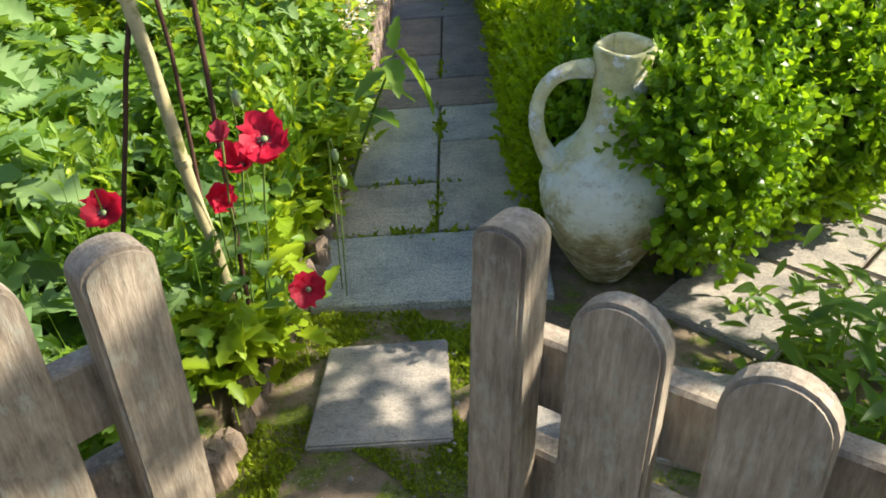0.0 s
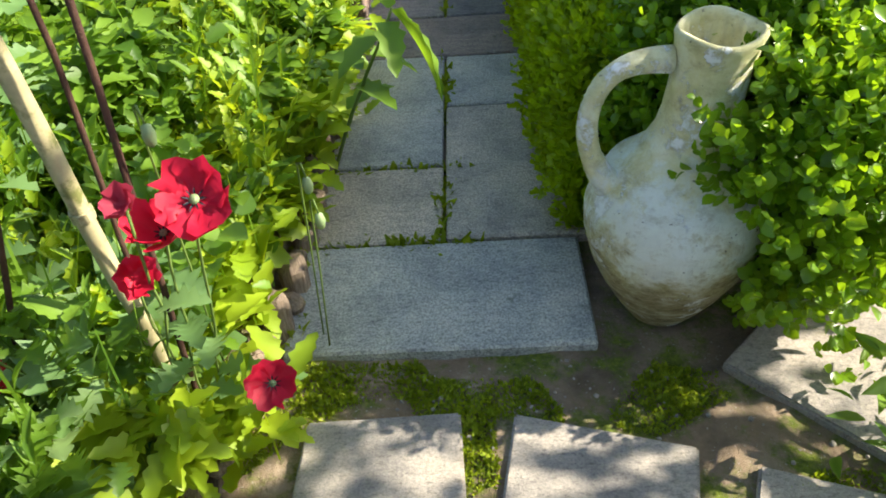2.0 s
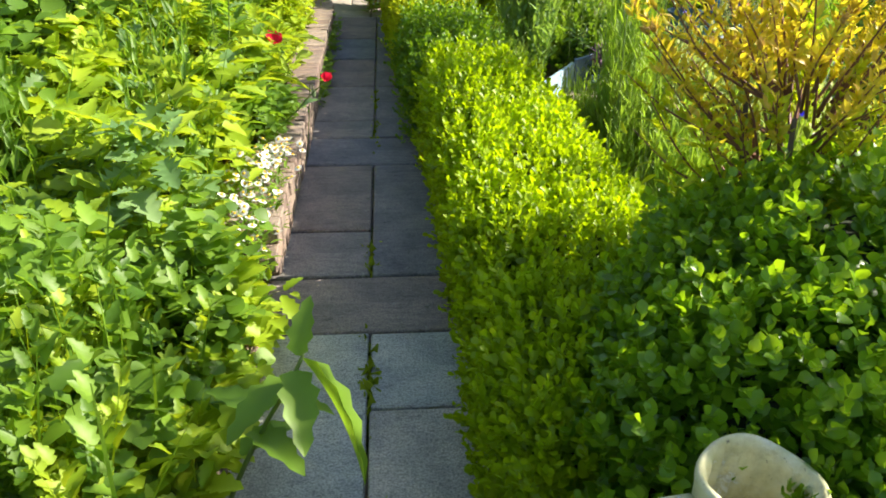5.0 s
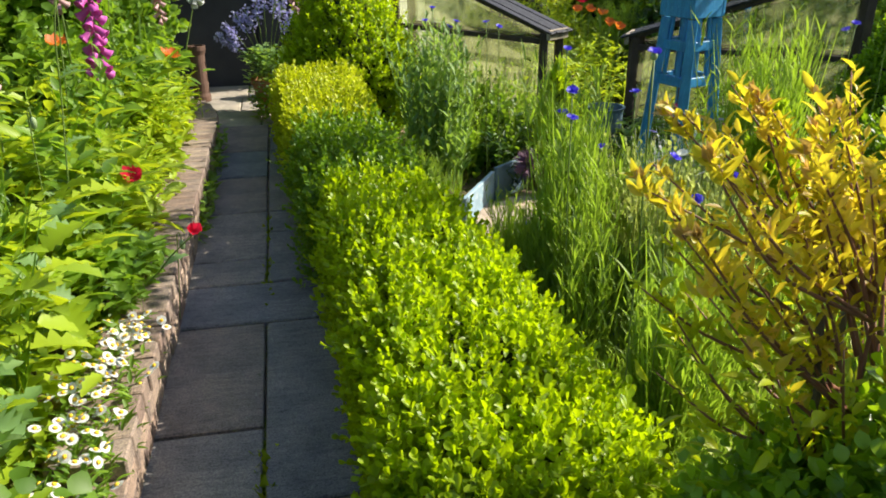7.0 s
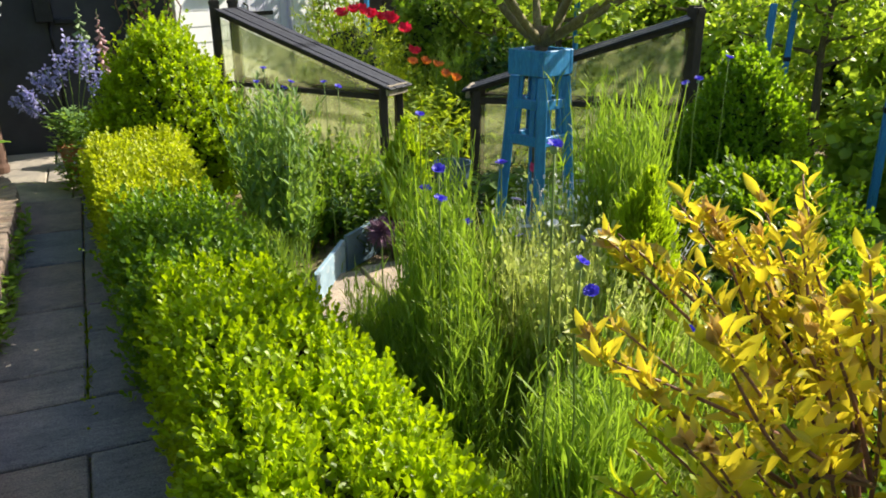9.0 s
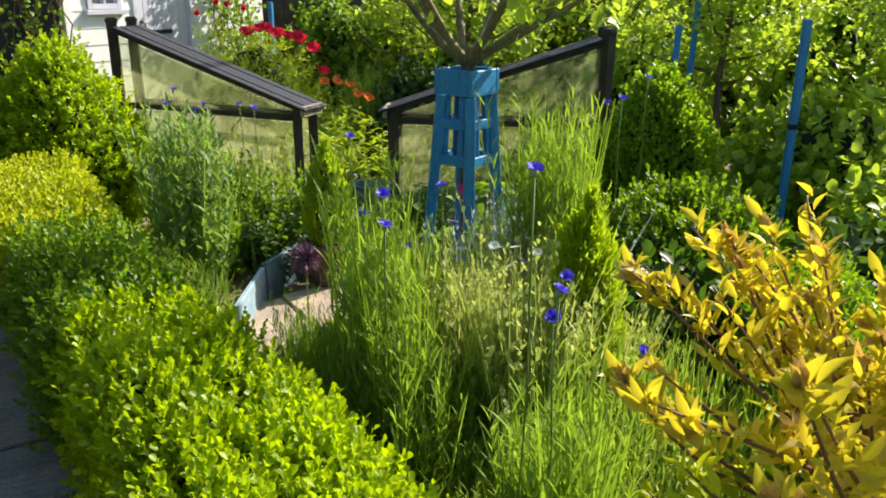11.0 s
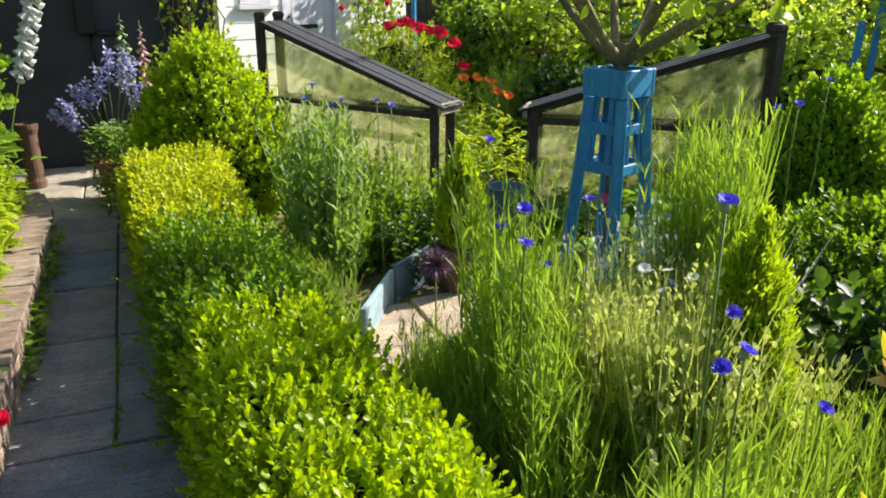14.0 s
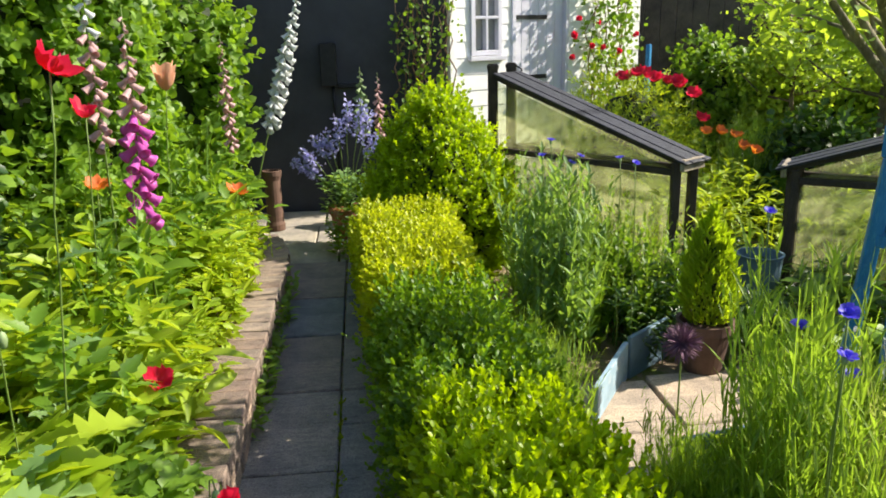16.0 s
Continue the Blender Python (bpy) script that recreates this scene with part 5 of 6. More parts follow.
def foxglove(base, height, lean, mat, label, z_open=0.45, n=34, tipmat=None, big=1.75):
    global bell
    p = thing("foxglove", base, label, "flower", "foxgloves")
    pts = bend((0, 0, 0), (lean[0], lean[1], height), 0.0, 9, 0.003)
    part("stem", *tube(pts, np.linspace(0.007, 0.002, 9), 6), M_STEM, p, smooth=True)
    if bell is None:
        bv, bf = revolve([(0.003, 0.0), (0.007, 0.006), (0.010, 0.018), (0.011, 0.032), (0.014, 0.040), (0.0165, 0.044), (0.012, 0.040), (0.008, 0.015)], 8)
        bell = (bv, bf)
    me = {}
    for k in range(n):
        t = k / n
        z = height * (z_open + (1 - z_open) * 0.98 * t)
        s = big if t < 0.5 else max(0.3 * big, big - (t - 0.5) * 1.6 * big)
        use = mat if (t < 0.55 or tipmat is None) else tipmat
        a = k * 2.4
        u = z / height
        m = Matrix.Translation((lean[0] * u, lean[1] * u, z)) @ pose(0, 0, 0, 0, 0, math.degrees(a)) @ pose(0, 0, 0, 128, 0, 0) @ Matrix.Diagonal((s, s, s, 1))
        if use.name not in me:
            o = part("bell", bell[0], bell[1], use, p, smooth=True)
            o.matrix_basis = m
            me[use.name] = o.data
        else:
            shared("bell", me[use.name], p, m)
    a = rng.uniform(0, 6.28, 9)
    part("leaves", *spread(L_OVAL, np.column_stack([0 * a, 0 * a, rng.uniform(0.02, height * 0.3, 9)]), np.column_stack([np.cos(a), np.sin(a), np.full(9, 0.4)]), np.tile([0, 0, 1.0], (9, 1)), 0.2), M_HERB, p, smooth=True)


foxglove((-0.78, 6.55, 0.14), 1.55, (0.02, 0.0), M_PINK, "purple-pink foxglove spire with pale buds above", 0.44, 40, M_PALEP)
foxglove((-0.72, 8.75, 0.14), 1.80, (0.52, 0.1), M_WHITE, "white foxglove spire leaning over the path end", 0.46, 56, M_WHITE, 1.75)
foxglove((-0.70, 8.5, 0.14), 1.45, (-0.02, 0.0), M_PALEP, "pale pink foxglove spire among foliage", 0.5, 34, M_PALEP, 1.25)
foxglove((-0.98, 5.6, 0.14), 1.60, (-0.03, 0.0), M_PALEP, "faded cream foxglove spire", 0.5, 34, M_WHITE, 1.25)
foxglove((-0.92, 6.6, 0.14), 1.85, (0.0, 0.02), M_PALEP, "tall cream foxglove spire going to seed", 0.55, 34, M_WHITE, 1.25)
foxglove((0.30, 9.7, 0.0), 1.25, (0.0, 0.0), M_PALEP, "pink foxglove beside the dark wall", 0.6, 26, M_PALEP, 1.25)
foxglove((0.16, 9.75, 0.0), 1.3, (0.0, 0.0), M_BUD, "green foxglove spire in bud by the wall", 0.6, 26, M_BUD)

# daisies
daisy = thing("daisy_clump", (0, 0, 0), "clump of small white daisies spilling over bricks", "flower")
a = np.arange(18) * 6.283 / 18
dv, df = spread(L_PETAL, np.column_stack([np.cos(a) * 0.003, np.sin(a) * 0.003, 0 * a]), np.column_stack([np.cos(a), np.sin(a), 0 * a + 0.15]), np.tile([0, 0, 1.0], (18, 1)), 0.0125, 0.8)
cv, cf = revolve([(0.0062, 0.002), (0.0055, 0.006), (0.001, 0.008)], 8)
nb = len(df)
V, F = join((dv, df), (cv, cf))
d0 = None
for k in range(150):
    t = rng.uniform(0, 1)
    x, y = -0.33 + rng.normal(-0.03, 0.05) - 0.10 * rng.uniform(0, 1), 3.75 + 0.95 * t
    z = 0.30 + 0.06 * math.sin(t * 3.1) + rng.normal(0, 0.025) - 0.3 * max(0, x + 0.34)
    m = pose(x, y, z, rng.normal(24, 16), rng.normal(12, 16), rng.uniform(0, 360)) @ Matrix.Diagonal((1.0, 1.0, 1.0, 1))
    if d0 is None:
        o = part("flower", V, F, [M_WHITE, M_YELLOW], daisy)
        o.data.polygons.foreach_set("material_index", [0] * nb + [1] * (len(F) - nb))
        o.matrix_basis = m
        d0 = o.data
    else:
        shared("flower", d0, daisy, m)
q = np.column_stack([rng.uniform(-0.56, -0.36, 900), rng.uniform(3.72, 4.75, 900), rng.uniform(0.08, 0.28, 900)])
an = rng.uniform(0, 6.28, 900)
big_mesh("leaves", *spread(L_LANCE, q, np.column_stack([np.cos(an), np.sin(an), rng.uniform(0.2, 1.4, 900)]), np.tile([0, 0.2, 1.0], (900, 1)), 0.05), M_HERB, daisy)


def cornflower(x, y, z, base_z=0.05, tilt=(0, -0.3, 1)):
    p = thing("cornflower", (x + 0.03, y + 0.04, base_z), "violet-blue cornflower on a thin grey-green stem", "flower", "cornflowers")
    t = (-0.03, -0.04, z - base_z)
    part("stem", *tube(bend((0, 0, 0), t, 0, 7, 0.004), 0.0022, 5), M_STEM, p, smooth=True)
    c = np.repeat(np.arange(11) * 6.283 / 11, 2) + rng.normal(0, 0.12, 22)
    el = np.tile([0.35, 1.1], 11) + rng.normal(0, 0.1, 22)
    v, f = spread(blade_tpl([0.05, 0.12, 0.34, 0.22], 0.2, -0.1), np.zeros((22, 3)), np.column_stack([np.cos(c), np.sin(c), el]), np.tile([0, 0, 1.0], (22, 1)), np.tile([0.022, 0.014], 11) * (0.72 if y < 4 else 1.0))
    o = part("flower", v, f, M_BLUE, p, smooth=True)
    m = Matrix.Translation(t) @ Vector(tilt).to_track_quat("Z", "Y").to_matrix().to_4x4()
    o.matrix_basis = m
    o = part("calyx", *revolve([(0.002, -0.016), (0.007, -0.012), (0.0075, -0.004), (0.004, 0.002)], 8), M_BUD, p, smooth=True)
    o.matrix_basis = m


for x, y, z in ((0.97, 3.72, 1.07), (0.90, 3.72, 1.295), (1.05, 4.54, 0.955), (1.05, 4.55, 1.04), (1.32, 5.34, 1.04), (1.21, 4.01, 0.85), (1.12, 4.815, 0.905), (1.28, 4.83, 0.765), (1.08, 6.62, 0.55),
                (0.98, 6.75, 1.0), (1.02, 6.75, 1.07), (1.12, 6.75, 0.96), (1.16, 6.75, 0.99), (1.50, 4.3, 0.80), (2.55, 5.2, 1.12), (2.75, 5.5, 1.05), (1.36, 4.75, 0.98), (2.85, 5.35, 1.18), (1.3, 6.6, 1.0), (1.38, 6.62, 0.97), (1.62, 4.1, 0.62)):
    cornflower(x, y, z, 0.05, (random.uniform(-0.5, 0.5), random.uniform(-0.6, 0.1), 1))
for k in range(14):
    x, y, z = random.uniform(1.45, 2.0), random.uniform(4.7, 5.2), random.uniform(0.60, 0.76)
    p = thing("love_in_a_mist", (x, y, 0.1), "pale blue-white feathery garden flower", "flower", "pale flowers before the stand")
    part("stem", *tube(bend((0, 0, 0), (0, 0, z - 0.1), 0, 5, 0.006), 0.0018, 5), M_STEM, p, smooth=True)
    c = np.arange(9) * 6.283 / 9
    v, f = spread(L_OVAL, np.zeros((9, 3)), np.column_stack([np.cos(c), np.sin(c), 0.4 + 0 * c]), np.tile([0, 0, 1.0], (9, 1)), 0.022)
    o = part("flower", v, f, M_WHITE if k % 3 else M_LILAC, p, smooth=True)
    o.matrix_basis = pose(0, 0, z - 0.1, random.uniform(-30, 30), random.uniform(-30, 30), 0)

# catmint in a pot at the end of the path
pot = thing("terracotta_pot", (0.02, 9.05, 0.0), "terracotta pot of pale lilac catmint by the wall", "plant pot")
part("pot", *revolve([(0.001, 0.0), (0.10, 0.0), (0.135, 0.24), (0.15, 0.25), (0.15, 0.29), (0.13, 0.29), (0.12, 0.24), (0.001, 0.22)], 22), M_TERRA, pot, smooth=False)
an = rng.uniform(0, 6.28, 420)
q = np.column_stack([np.cos(an) * rng.uniform(0, 0.2, 420), np.sin(an) * rng.uniform(0, 0.2, 420), rng.uniform(0.25, 0.55, 420)])
big_mesh("leaves", *spread(L_OVAL, q, np.column_stack([np.cos(an), np.sin(an), rng.uniform(0, 1, 420)]), np.tile([0, 0, 1.0], (420, 1)), 0.05), M_GLAUC, pot)
for tx, ty, tz in ((-0.38, -0.05, 0.66), (-0.30, -0.1, 0.74), (-0.22, 0.0, 0.82), (0.14, -0.02, 1.06), (0.04, 0.0, 1.08), (-0.05, -0.05, 0.96), (-0.14, 0, 0.86), (0.20, 0.05, 0.98), (0.24, 0.0, 0.82), (-0.33, 0.02, 0.60)):
    st = bend((0, 0, 0.25), (tx, ty, tz), 0.06, 8, 0.003)
    part("stem", *tube(st, 0.0035, 5), M_STEM, pot, smooth=True)
    k = 95
    t = rng.uniform(0.66, 1.02, k)
    c = np.column_stack([np.interp(t, np.linspace(0, 1, 8), st[:, i]) for i in range(3)])
    dr = rng.normal(0, 1, (k, 3))
    part("flower_spike", *spread(L_PETAL, c + dr * 0.012, dr, rng.normal(0, 1, (k, 3)), 0.024, 1.2), M_LILAC, pot, smooth=True)

# ---- stakes in the bed ----
def rod(name, a, b, r, mat, label, category="garden stake", knots=0):
    p = thing(name, a, label, category)
    d = np.array(b) - np.array(a)
    n = 12
    pts = bend((0, 0, 0), d, 0.0, n, 0.002)
    part("rod", *tube(pts, r, 8), mat, p, smooth=True)
    for k in range(knots):
        i = 2 + 3 * k
        part("node", *tube([pts[i] - d * 0.006, pts[i] + d * 0.006], r * 1.25, 8), mat, p)


rod("plant_stake", (-0.95, 1.80, 0.0), (-0.46, 1.80, 1.45), 0.0065, M_RUST, "rusty iron plant rod among poppies")
rod("plant_stake", (-0.515, 1.79, 0.0), (-0.42, 1.80, 1.45), 0.0065, M_RUST, "rusty iron plant rod leaning in the bed")
rod("plant_stake", (-0.64, 1.95, 0.0), (-0.55, 1.92, 1.45), 0.006, M_RUST, "thin rusty plant rod")
rod("bamboo_stake", (-0.545, 1.82, 0.0), (-0.61, 1.80, 1.5), 0.0175, M_CANE, "thick mottled bamboo cane among poppies", knots=3)

# sow thistle leaning over the path
th = thing("sow_thistle", (-0.36, 2.85, 0.02), "leggy blue-green plant with a long leaf over the path", "plant")
part("stem", *tube(bend((0, 0, 0), (0.26, -0.12, 0.60), 0.02, 9, 0.004), np.linspace(0.007, 0.004, 9), 6), M_STEM, th, smooth=True)
lq = np.array([(0.26, -0.12, 0.59), (0.24, -0.12, 0.56), (0.22, -0.1, 0.52), (0.18, -0.08, 0.45), (0.12, -0.05, 0.34), (0.25, -0.12, 0.60), (0.15, -0.07, 0.4), (0.08, -0.03, 0.25)])
ld = np.array([(0.20, -0.18, -0.16), (0.05, -0.25, -0.05), (-0.2, -0.2, -0.05), (0.25, 0.1, -0.1), (0.2, -0.2, 0.05), (0.05, 0.1, 0.25), (-0.2, 0.15, 0.05), (0.2, 0.1, 0.1)])
part("leaves", *spread(L_TOOTH, lq, ld, np.array([(0.75, 0.35, 0.55)] + [(0.1, 0, 1.0)] * 7), [0.27, 0.18, 0.17, 0.16, 0.18, 0.12, 0.17, 0.16], 0.8), M_HERB, th, smooth=True)

# ---- golden shrub ----
gs = thing("golden_shrub", (1.05, 3.12, 0.0), "golden-leaved shrub with bronze shoot tips and red twigs", "shrub")
L_GOLD = blade_tpl([0.03, 0.15, 0.19, 0.13, 0.01], 0.3, 0.25)
gl, lowl = [], []
for k in range(5):
    a = k * 1.26 + 0.4
    part("main_stem", *tube(bend((0.03 * math.cos(a), 0.03 * math.sin(a), -0.03), (0.13 * math.cos(a), 0.11 * math.sin(a), 1.0), 0.02, 9, 0.006), np.linspace(0.012, 0.006, 9), 7), M_BARK, gs, smooth=True)
for k in range(104):
    a = rng.uniform(0, 6.283)
    rad = 0.44 * math.sqrt(rng.uniform(0.06, 1))
    high = k % 3 > 0
    top = np.array([rad * math.cos(a), rad * math.sin(a) * 0.7, (rng.uniform(1.14, 1.37) + 0.12 * rad * math.cos(a)) if high else rng.uniform(0.85, 1.14)])
    z0 = top[2] - rng.uniform(0.16, 0.36)
    root = np.array([0.07 * math.cos(a), 0.06 * math.sin(a), min(z0, 1.0)])
    mid = np.array([top[0] * 0.62, top[1] * 0.62, root[2] * 0.55 + top[2] * 0.45]) + rng.normal(0, 0.02, 3)
    pts = np.array([root, mid, top])
    tt = np.linspace(0, 2, 12)
    pts = np.column_stack([np.interp(tt, np.arange(3), pts[:, i]) for i in range(3)])
    for _ in range(3):
        pts[1:-1] = (pts[:-2] + 2 * pts[1:-1] + pts[2:]) / 4
    part("branch", *tube(pts, np.linspace(0.0042, 0.0012, 12), 5), M_REDTWIG, gs, smooth=True)
    n = 46 if high else 32
    t = np.sort(rng.uniform(0.3, 1.0, n))
    c = np.column_stack([np.interp(t * 11, np.arange(12), pts[:, i]) for i in range(3)]) + rng.normal(0, 0.006, (n, 3))
    an = np.arange(n) * 2.4 + rng.uniform(0, 6)
    axis = unit(pts[-1] - pts[-4])
    ah = np.column_stack([np.cos(an), np.sin(an), np.full(n, 0.55)]) * 0.7 + axis * 0.8 + rng.normal(0, 0.15, (n, 3))
    sz = 0.030 * rng.uniform(0.45, 1.35, n)
    lf = spread(L_GOLD, c, ah, axis[None] - ah * 0.3 + rng.normal(0, 0.3, (n, 3)), sz)
    (gl if high else lowl).append(lf)
    if k % 3 == 1:
        part("shoot_tip", *spread(L_GOLD, np.tile(pts[-1], (5, 1)) - axis * 0.012, axis + rng.normal(0, 0.25, (5, 3)), rng.normal(0, 1, (5, 3)), 0.030), M_BRONZE, gs, smooth=True)
big_mesh("golden_leaves", *join(*gl), M_GOLD, gs)
n = 420
an = rng.uniform(0, 6.28, n)
rr = 0.34 * np.sqrt(rng.uniform(0, 1, n))
q = np.column_stack([rr * np.cos(an), rr * np.sin(an) * 0.75, rng.uniform(0.5, 1.02, n)])
lowl.append(spread(L_LANCE, q, np.column_stack([np.cos(an), np.sin(an), rng.normal(0.4, 0.5, n)]), rng.normal(0, 0.4, (n, 3)) + [0, 0, 1], 0.045, 1.2))
big_mesh("green_leaves", *join(*lowl), M_BOXY, gs)

# ---- blue tree stand with a small standard tree ----
ob_c, ob_t = (2.02, 5.62), 19.4
st = thing("tree_stand", (*ob_c, 0.0), "blue-painted wooden obelisk stand round a young tree", "plant stand", turn=ob_t)
a0, a1, zc = 0.145, 0.078, 1.12


def side_x(z):
    return a0 + (a1 - a0) * z / zc


for sx in (-1, 1):
    for sy in (-1, 1):
        v, f = beam((sx * a0, sy * a0, -0.02), (sx * a1, sy * a1, zc), 0.046, 0.046)
        part("leg", v, f, M_BLUEP, st)
for z in (0.84, 1.0):
    w = side_x(z)
    for k in range(4):
        v, f = cuboid(-w + 0.016, w - 0.016, -w - 0.013, -w + 0.013, z - 0.022, z + 0.022, 0.003)
        part("rail", *moved((v, f), pose(0, 0, 0, 0, 0, 90 * k)), M_BLUEP, st)
for k in range(4):
    for x in (-0.034, 0.034):
        b, t = beam((x * 1.25, -side_x(0.86), 0.85), (x, -side_x(1.12), 1.13), 0.024, 0.014)
        part("slat", *moved((b, t), pose(0, 0, 0, 0, 0, 90 * k)), M_BLUEP, st)
for k in range(4):
    v, f = cuboid(-0.103, 0.103 - 0.022, -0.103, -0.081, 1.125, 1.235, 0.004)
    part("cap_board", *moved((v, f), pose(0, 0, 0, 0, 0, 90 * k)), M_BLUEP, st, "worn blue box board")

tr = thing("standard_tree", (*ob_c, 0.0), "young standard tree rising through the blue stand", "tree")
part("trunk", *tube(np.array([(0.0, 0, -0.02), (0.01, 0, 0.4), (0.0, 0.005, 0.9), (0, 0, 1.25), (0.005, 0, 1.33)]), [0.026, 0.024, 0.024, 0.03, 0.036], 10), M_BARK, tr, smooth=True)
crown = []
for k in range(9):
    a = k * 2.4 + 0.3
    sp = 0.34 + 0.40 * ((k * 0.37) % 1)
    hz = 1.60 + 0.45 * ((k * 0.61) % 1)
    e = np.array([sp * math.cos(a), sp * math.sin(a), hz])
    pts = np.array([(0, 0, 1.25), e * [0.22, 0.22, 0] + [0, 0, 1.33], e * [0.55, 0.55, 0] + [0, 0, 1.36 + (hz - 1.36) * 0.32], e * [0.82, 0.82, 0] + [0, 0, 1.36 + (hz - 1.36) * 0.68], e])
    tt = np.linspace(0, 4, 16)
    pts = np.column_stack([np.interp(tt, np.arange(5), pts[:, i]) for i in range(3)])
    pts[3:-1] += rng.normal(0, 0.012, (12, 3))
    for _ in range(3):
        pts[1:-1] = (pts[:-2] + 2 * pts[1:-1] + pts[2:]) / 4
    part("limb", *tube(pts, np.linspace(0.023, 0.006, 16), 8), M_LIMB, tr, smooth=True)
    for j, turn_by in ((7, -0.8), (10, 0.7), (12, -0.6)):
        L = rng.uniform(0.14, 0.26)
        b1 = pts[j] + np.array([L * math.cos(a + turn_by), L * math.sin(a + turn_by), rng.uniform(0.08, 0.24)])
        part("twig", *tube(bend(pts[j], b1, 0.02, 7, 0.008), np.linspace(0.009, 0.003, 7), 6), M_LIMB, tr, smooth=True)
        n = 26
        c = b1 + rng.normal(0, 0.09, (n, 3))
        crown.append(spread(L_OVAL, c, rng.normal(0, 1, (n, 3)), rng.normal(0, 0.5, (n, 3)) + [0, 0, 1], 0.055 * rng.uniform(0.7, 1.2, n)))
    n = 60
    c = e + rng.normal(0, 0.13, (n, 3)) + [0, 0, 0.14]
    crown.append(spread(L_OVAL, c, rng.normal(0, 1, (n, 3)), rng.normal(0, 0.5, (n, 3)) + [0, 0, 1], 0.055 * rng.uniform(0.7, 1.2, n)))
big_mesh("crown", *join(*crown), M_TREE, tr)
rb = thing("ribbon", (*ob_c, 0.70), "bright pink ribbon tied round the tree trunk", "ribbon")
part("loop", *revolve([(0.026, -0.02), (0.029, -0.012), (0.030, 0.0), (0.029, 0.014), (0.026, 0.02)], 14), M_RIBBON, rb, smooth=True)
part("knot", *cuboid(-0.014, 0.012, -0.045, -0.028, -0.015, 0.015, 0.005), M_RIBBON, rb)

# ---- cold frames ----
def cold_frame(low, high, depth, label):
    A, B = Vector((*low, 0)), Vector((*high, 0))
    d = (B - A).normalized()
    s = Vector((d.y, -d.x, 0))
    if s.y < 0:
        s = -s
    zl, zh, zb = 0.79, 1.25, 0.73
    cf = thing("cold_frame", (low[0], low[1], 0), label, "cold frame")
    o = A.copy()
    A, B = Vector((0, 0, 0)), B - o
    U = Vector((0, 0, 1))
    S = s * depth
    for base in (A, A + S):
        part("front_post", *beam(base - U * 0.03, base + U * zl, 0.05, 0.05), M_DARKWOOD, cf)
    for base in (B, B + S):
        part("tall_post", *beam(base - U * 0.03, base + U * (zh + 0.05), 0.065, 0.065), M_DARKWOOD, cf)
        part("post_cap", *moved(prism([(-0.038, -0.038), (0.038, -0.038), (0.038, 0.038), (-0.038, 0.038)], zh + 0.04, zh + 0.085, 0.01), Matrix.Translation(base)), M_DARKWOOD, cf, "square dark finial")
    for off in (Vector((0, 0, 0)), S):
        part("middle_rail", *beam(A + off + d * 0.03 + U * zb, B + off - d * 0.03 + U * zb, 0.03, 0.036), M_DARKWOOD, cf)
        part("bottom_rail", *beam(A + off + d * 0.03 + U * 0.12, B + off - d * 0.03 + U * 0.12, 0.035, 0.05), M_DARKWOOD, cf)
        part("sloping_rail", *beam(A + off - d * 0.04 + U * zl, B + off + U * zh, 0.03, 0.034), M_DARKWOOD, cf)
        for pts in ([A + off + d * 0.04 + U * 0.15, B + off - d * 0.04 + U * 0.15, B + off - d * 0.04 + U * 0.70, A + off + d * 0.04 + U * 0.70], [A + off + d * 0.05 + U * 0.755, B + off - d * 0.04 + U * 0.755, B + off - d * 0.04 + U * (zh - 0.04)]):
            n = len(pts)
            t = s * 0.004
            vv = [p - t for p in pts] + [p + t for p in pts]
            ff = [list(range(n)), list(range(2 * n - 1, n - 1, -1))] + [[i, i + n, (i + 1) % n + n, (i + 1) % n] for i in range(n)]
            o2 = part("pane", vv, ff, M_GLASS, cf, "hazy greenish plastic pane")
            o2.visible_shadow = False
    part("front_rail", *beam(A - s * 0.02 - d * 0.05 + U * (zl - 0.01), A + S + s * 0.02 - d * 0.05 + U * (zl - 0.01), 0.03, 0.07), M_GATE, cf, "sun-silvered front rail")
    up = (B + U * zh - A - U * zl).normalized()
    nrm = up.cross(s).normalized()
    if nrm.z < 0:
        nrm = -nrm
    L = (B + U * zh - A - U * zl).length
    m = Matrix((( up.x, s.x, nrm.x, A.x), (up.y, s.y, nrm.y, A.y), (up.z, s.z, nrm.z, A.z + zl), (0, 0, 0, 1)))
    for k in range(2):
        lid = part("lid", *moved(cuboid(-0.08 + k * L * 0.5, L * (0.495 + 0.48 * k), -0.035, depth + 0.035, 0.019, 0.025, 0.002), m), M_ROOF, cf, "dark felted lid")
        for j in range(4):
            w = (depth + 0.09) / 4
            y = -0.045 + j * w
            part("plank", *moved(cuboid(-0.085 + k * L * 0.5, L * (0.495 + 0.48 * k) + 0.004, y + 0.003, y + w - 0.003, 0.0255, 0.035 + 0.003 * (j % 2), 0.002), m), M_ROOF, lid)
    return cf


cold_frame((1.98, 7.58), (1.10, 8.80), 0.19, "tall wooden cold frame with hazy panes and dark lid")
cold_frame((2.50, 7.22), (3.60, 6.42), 0.22, "wooden cold frame with hazy panes facing its twin")

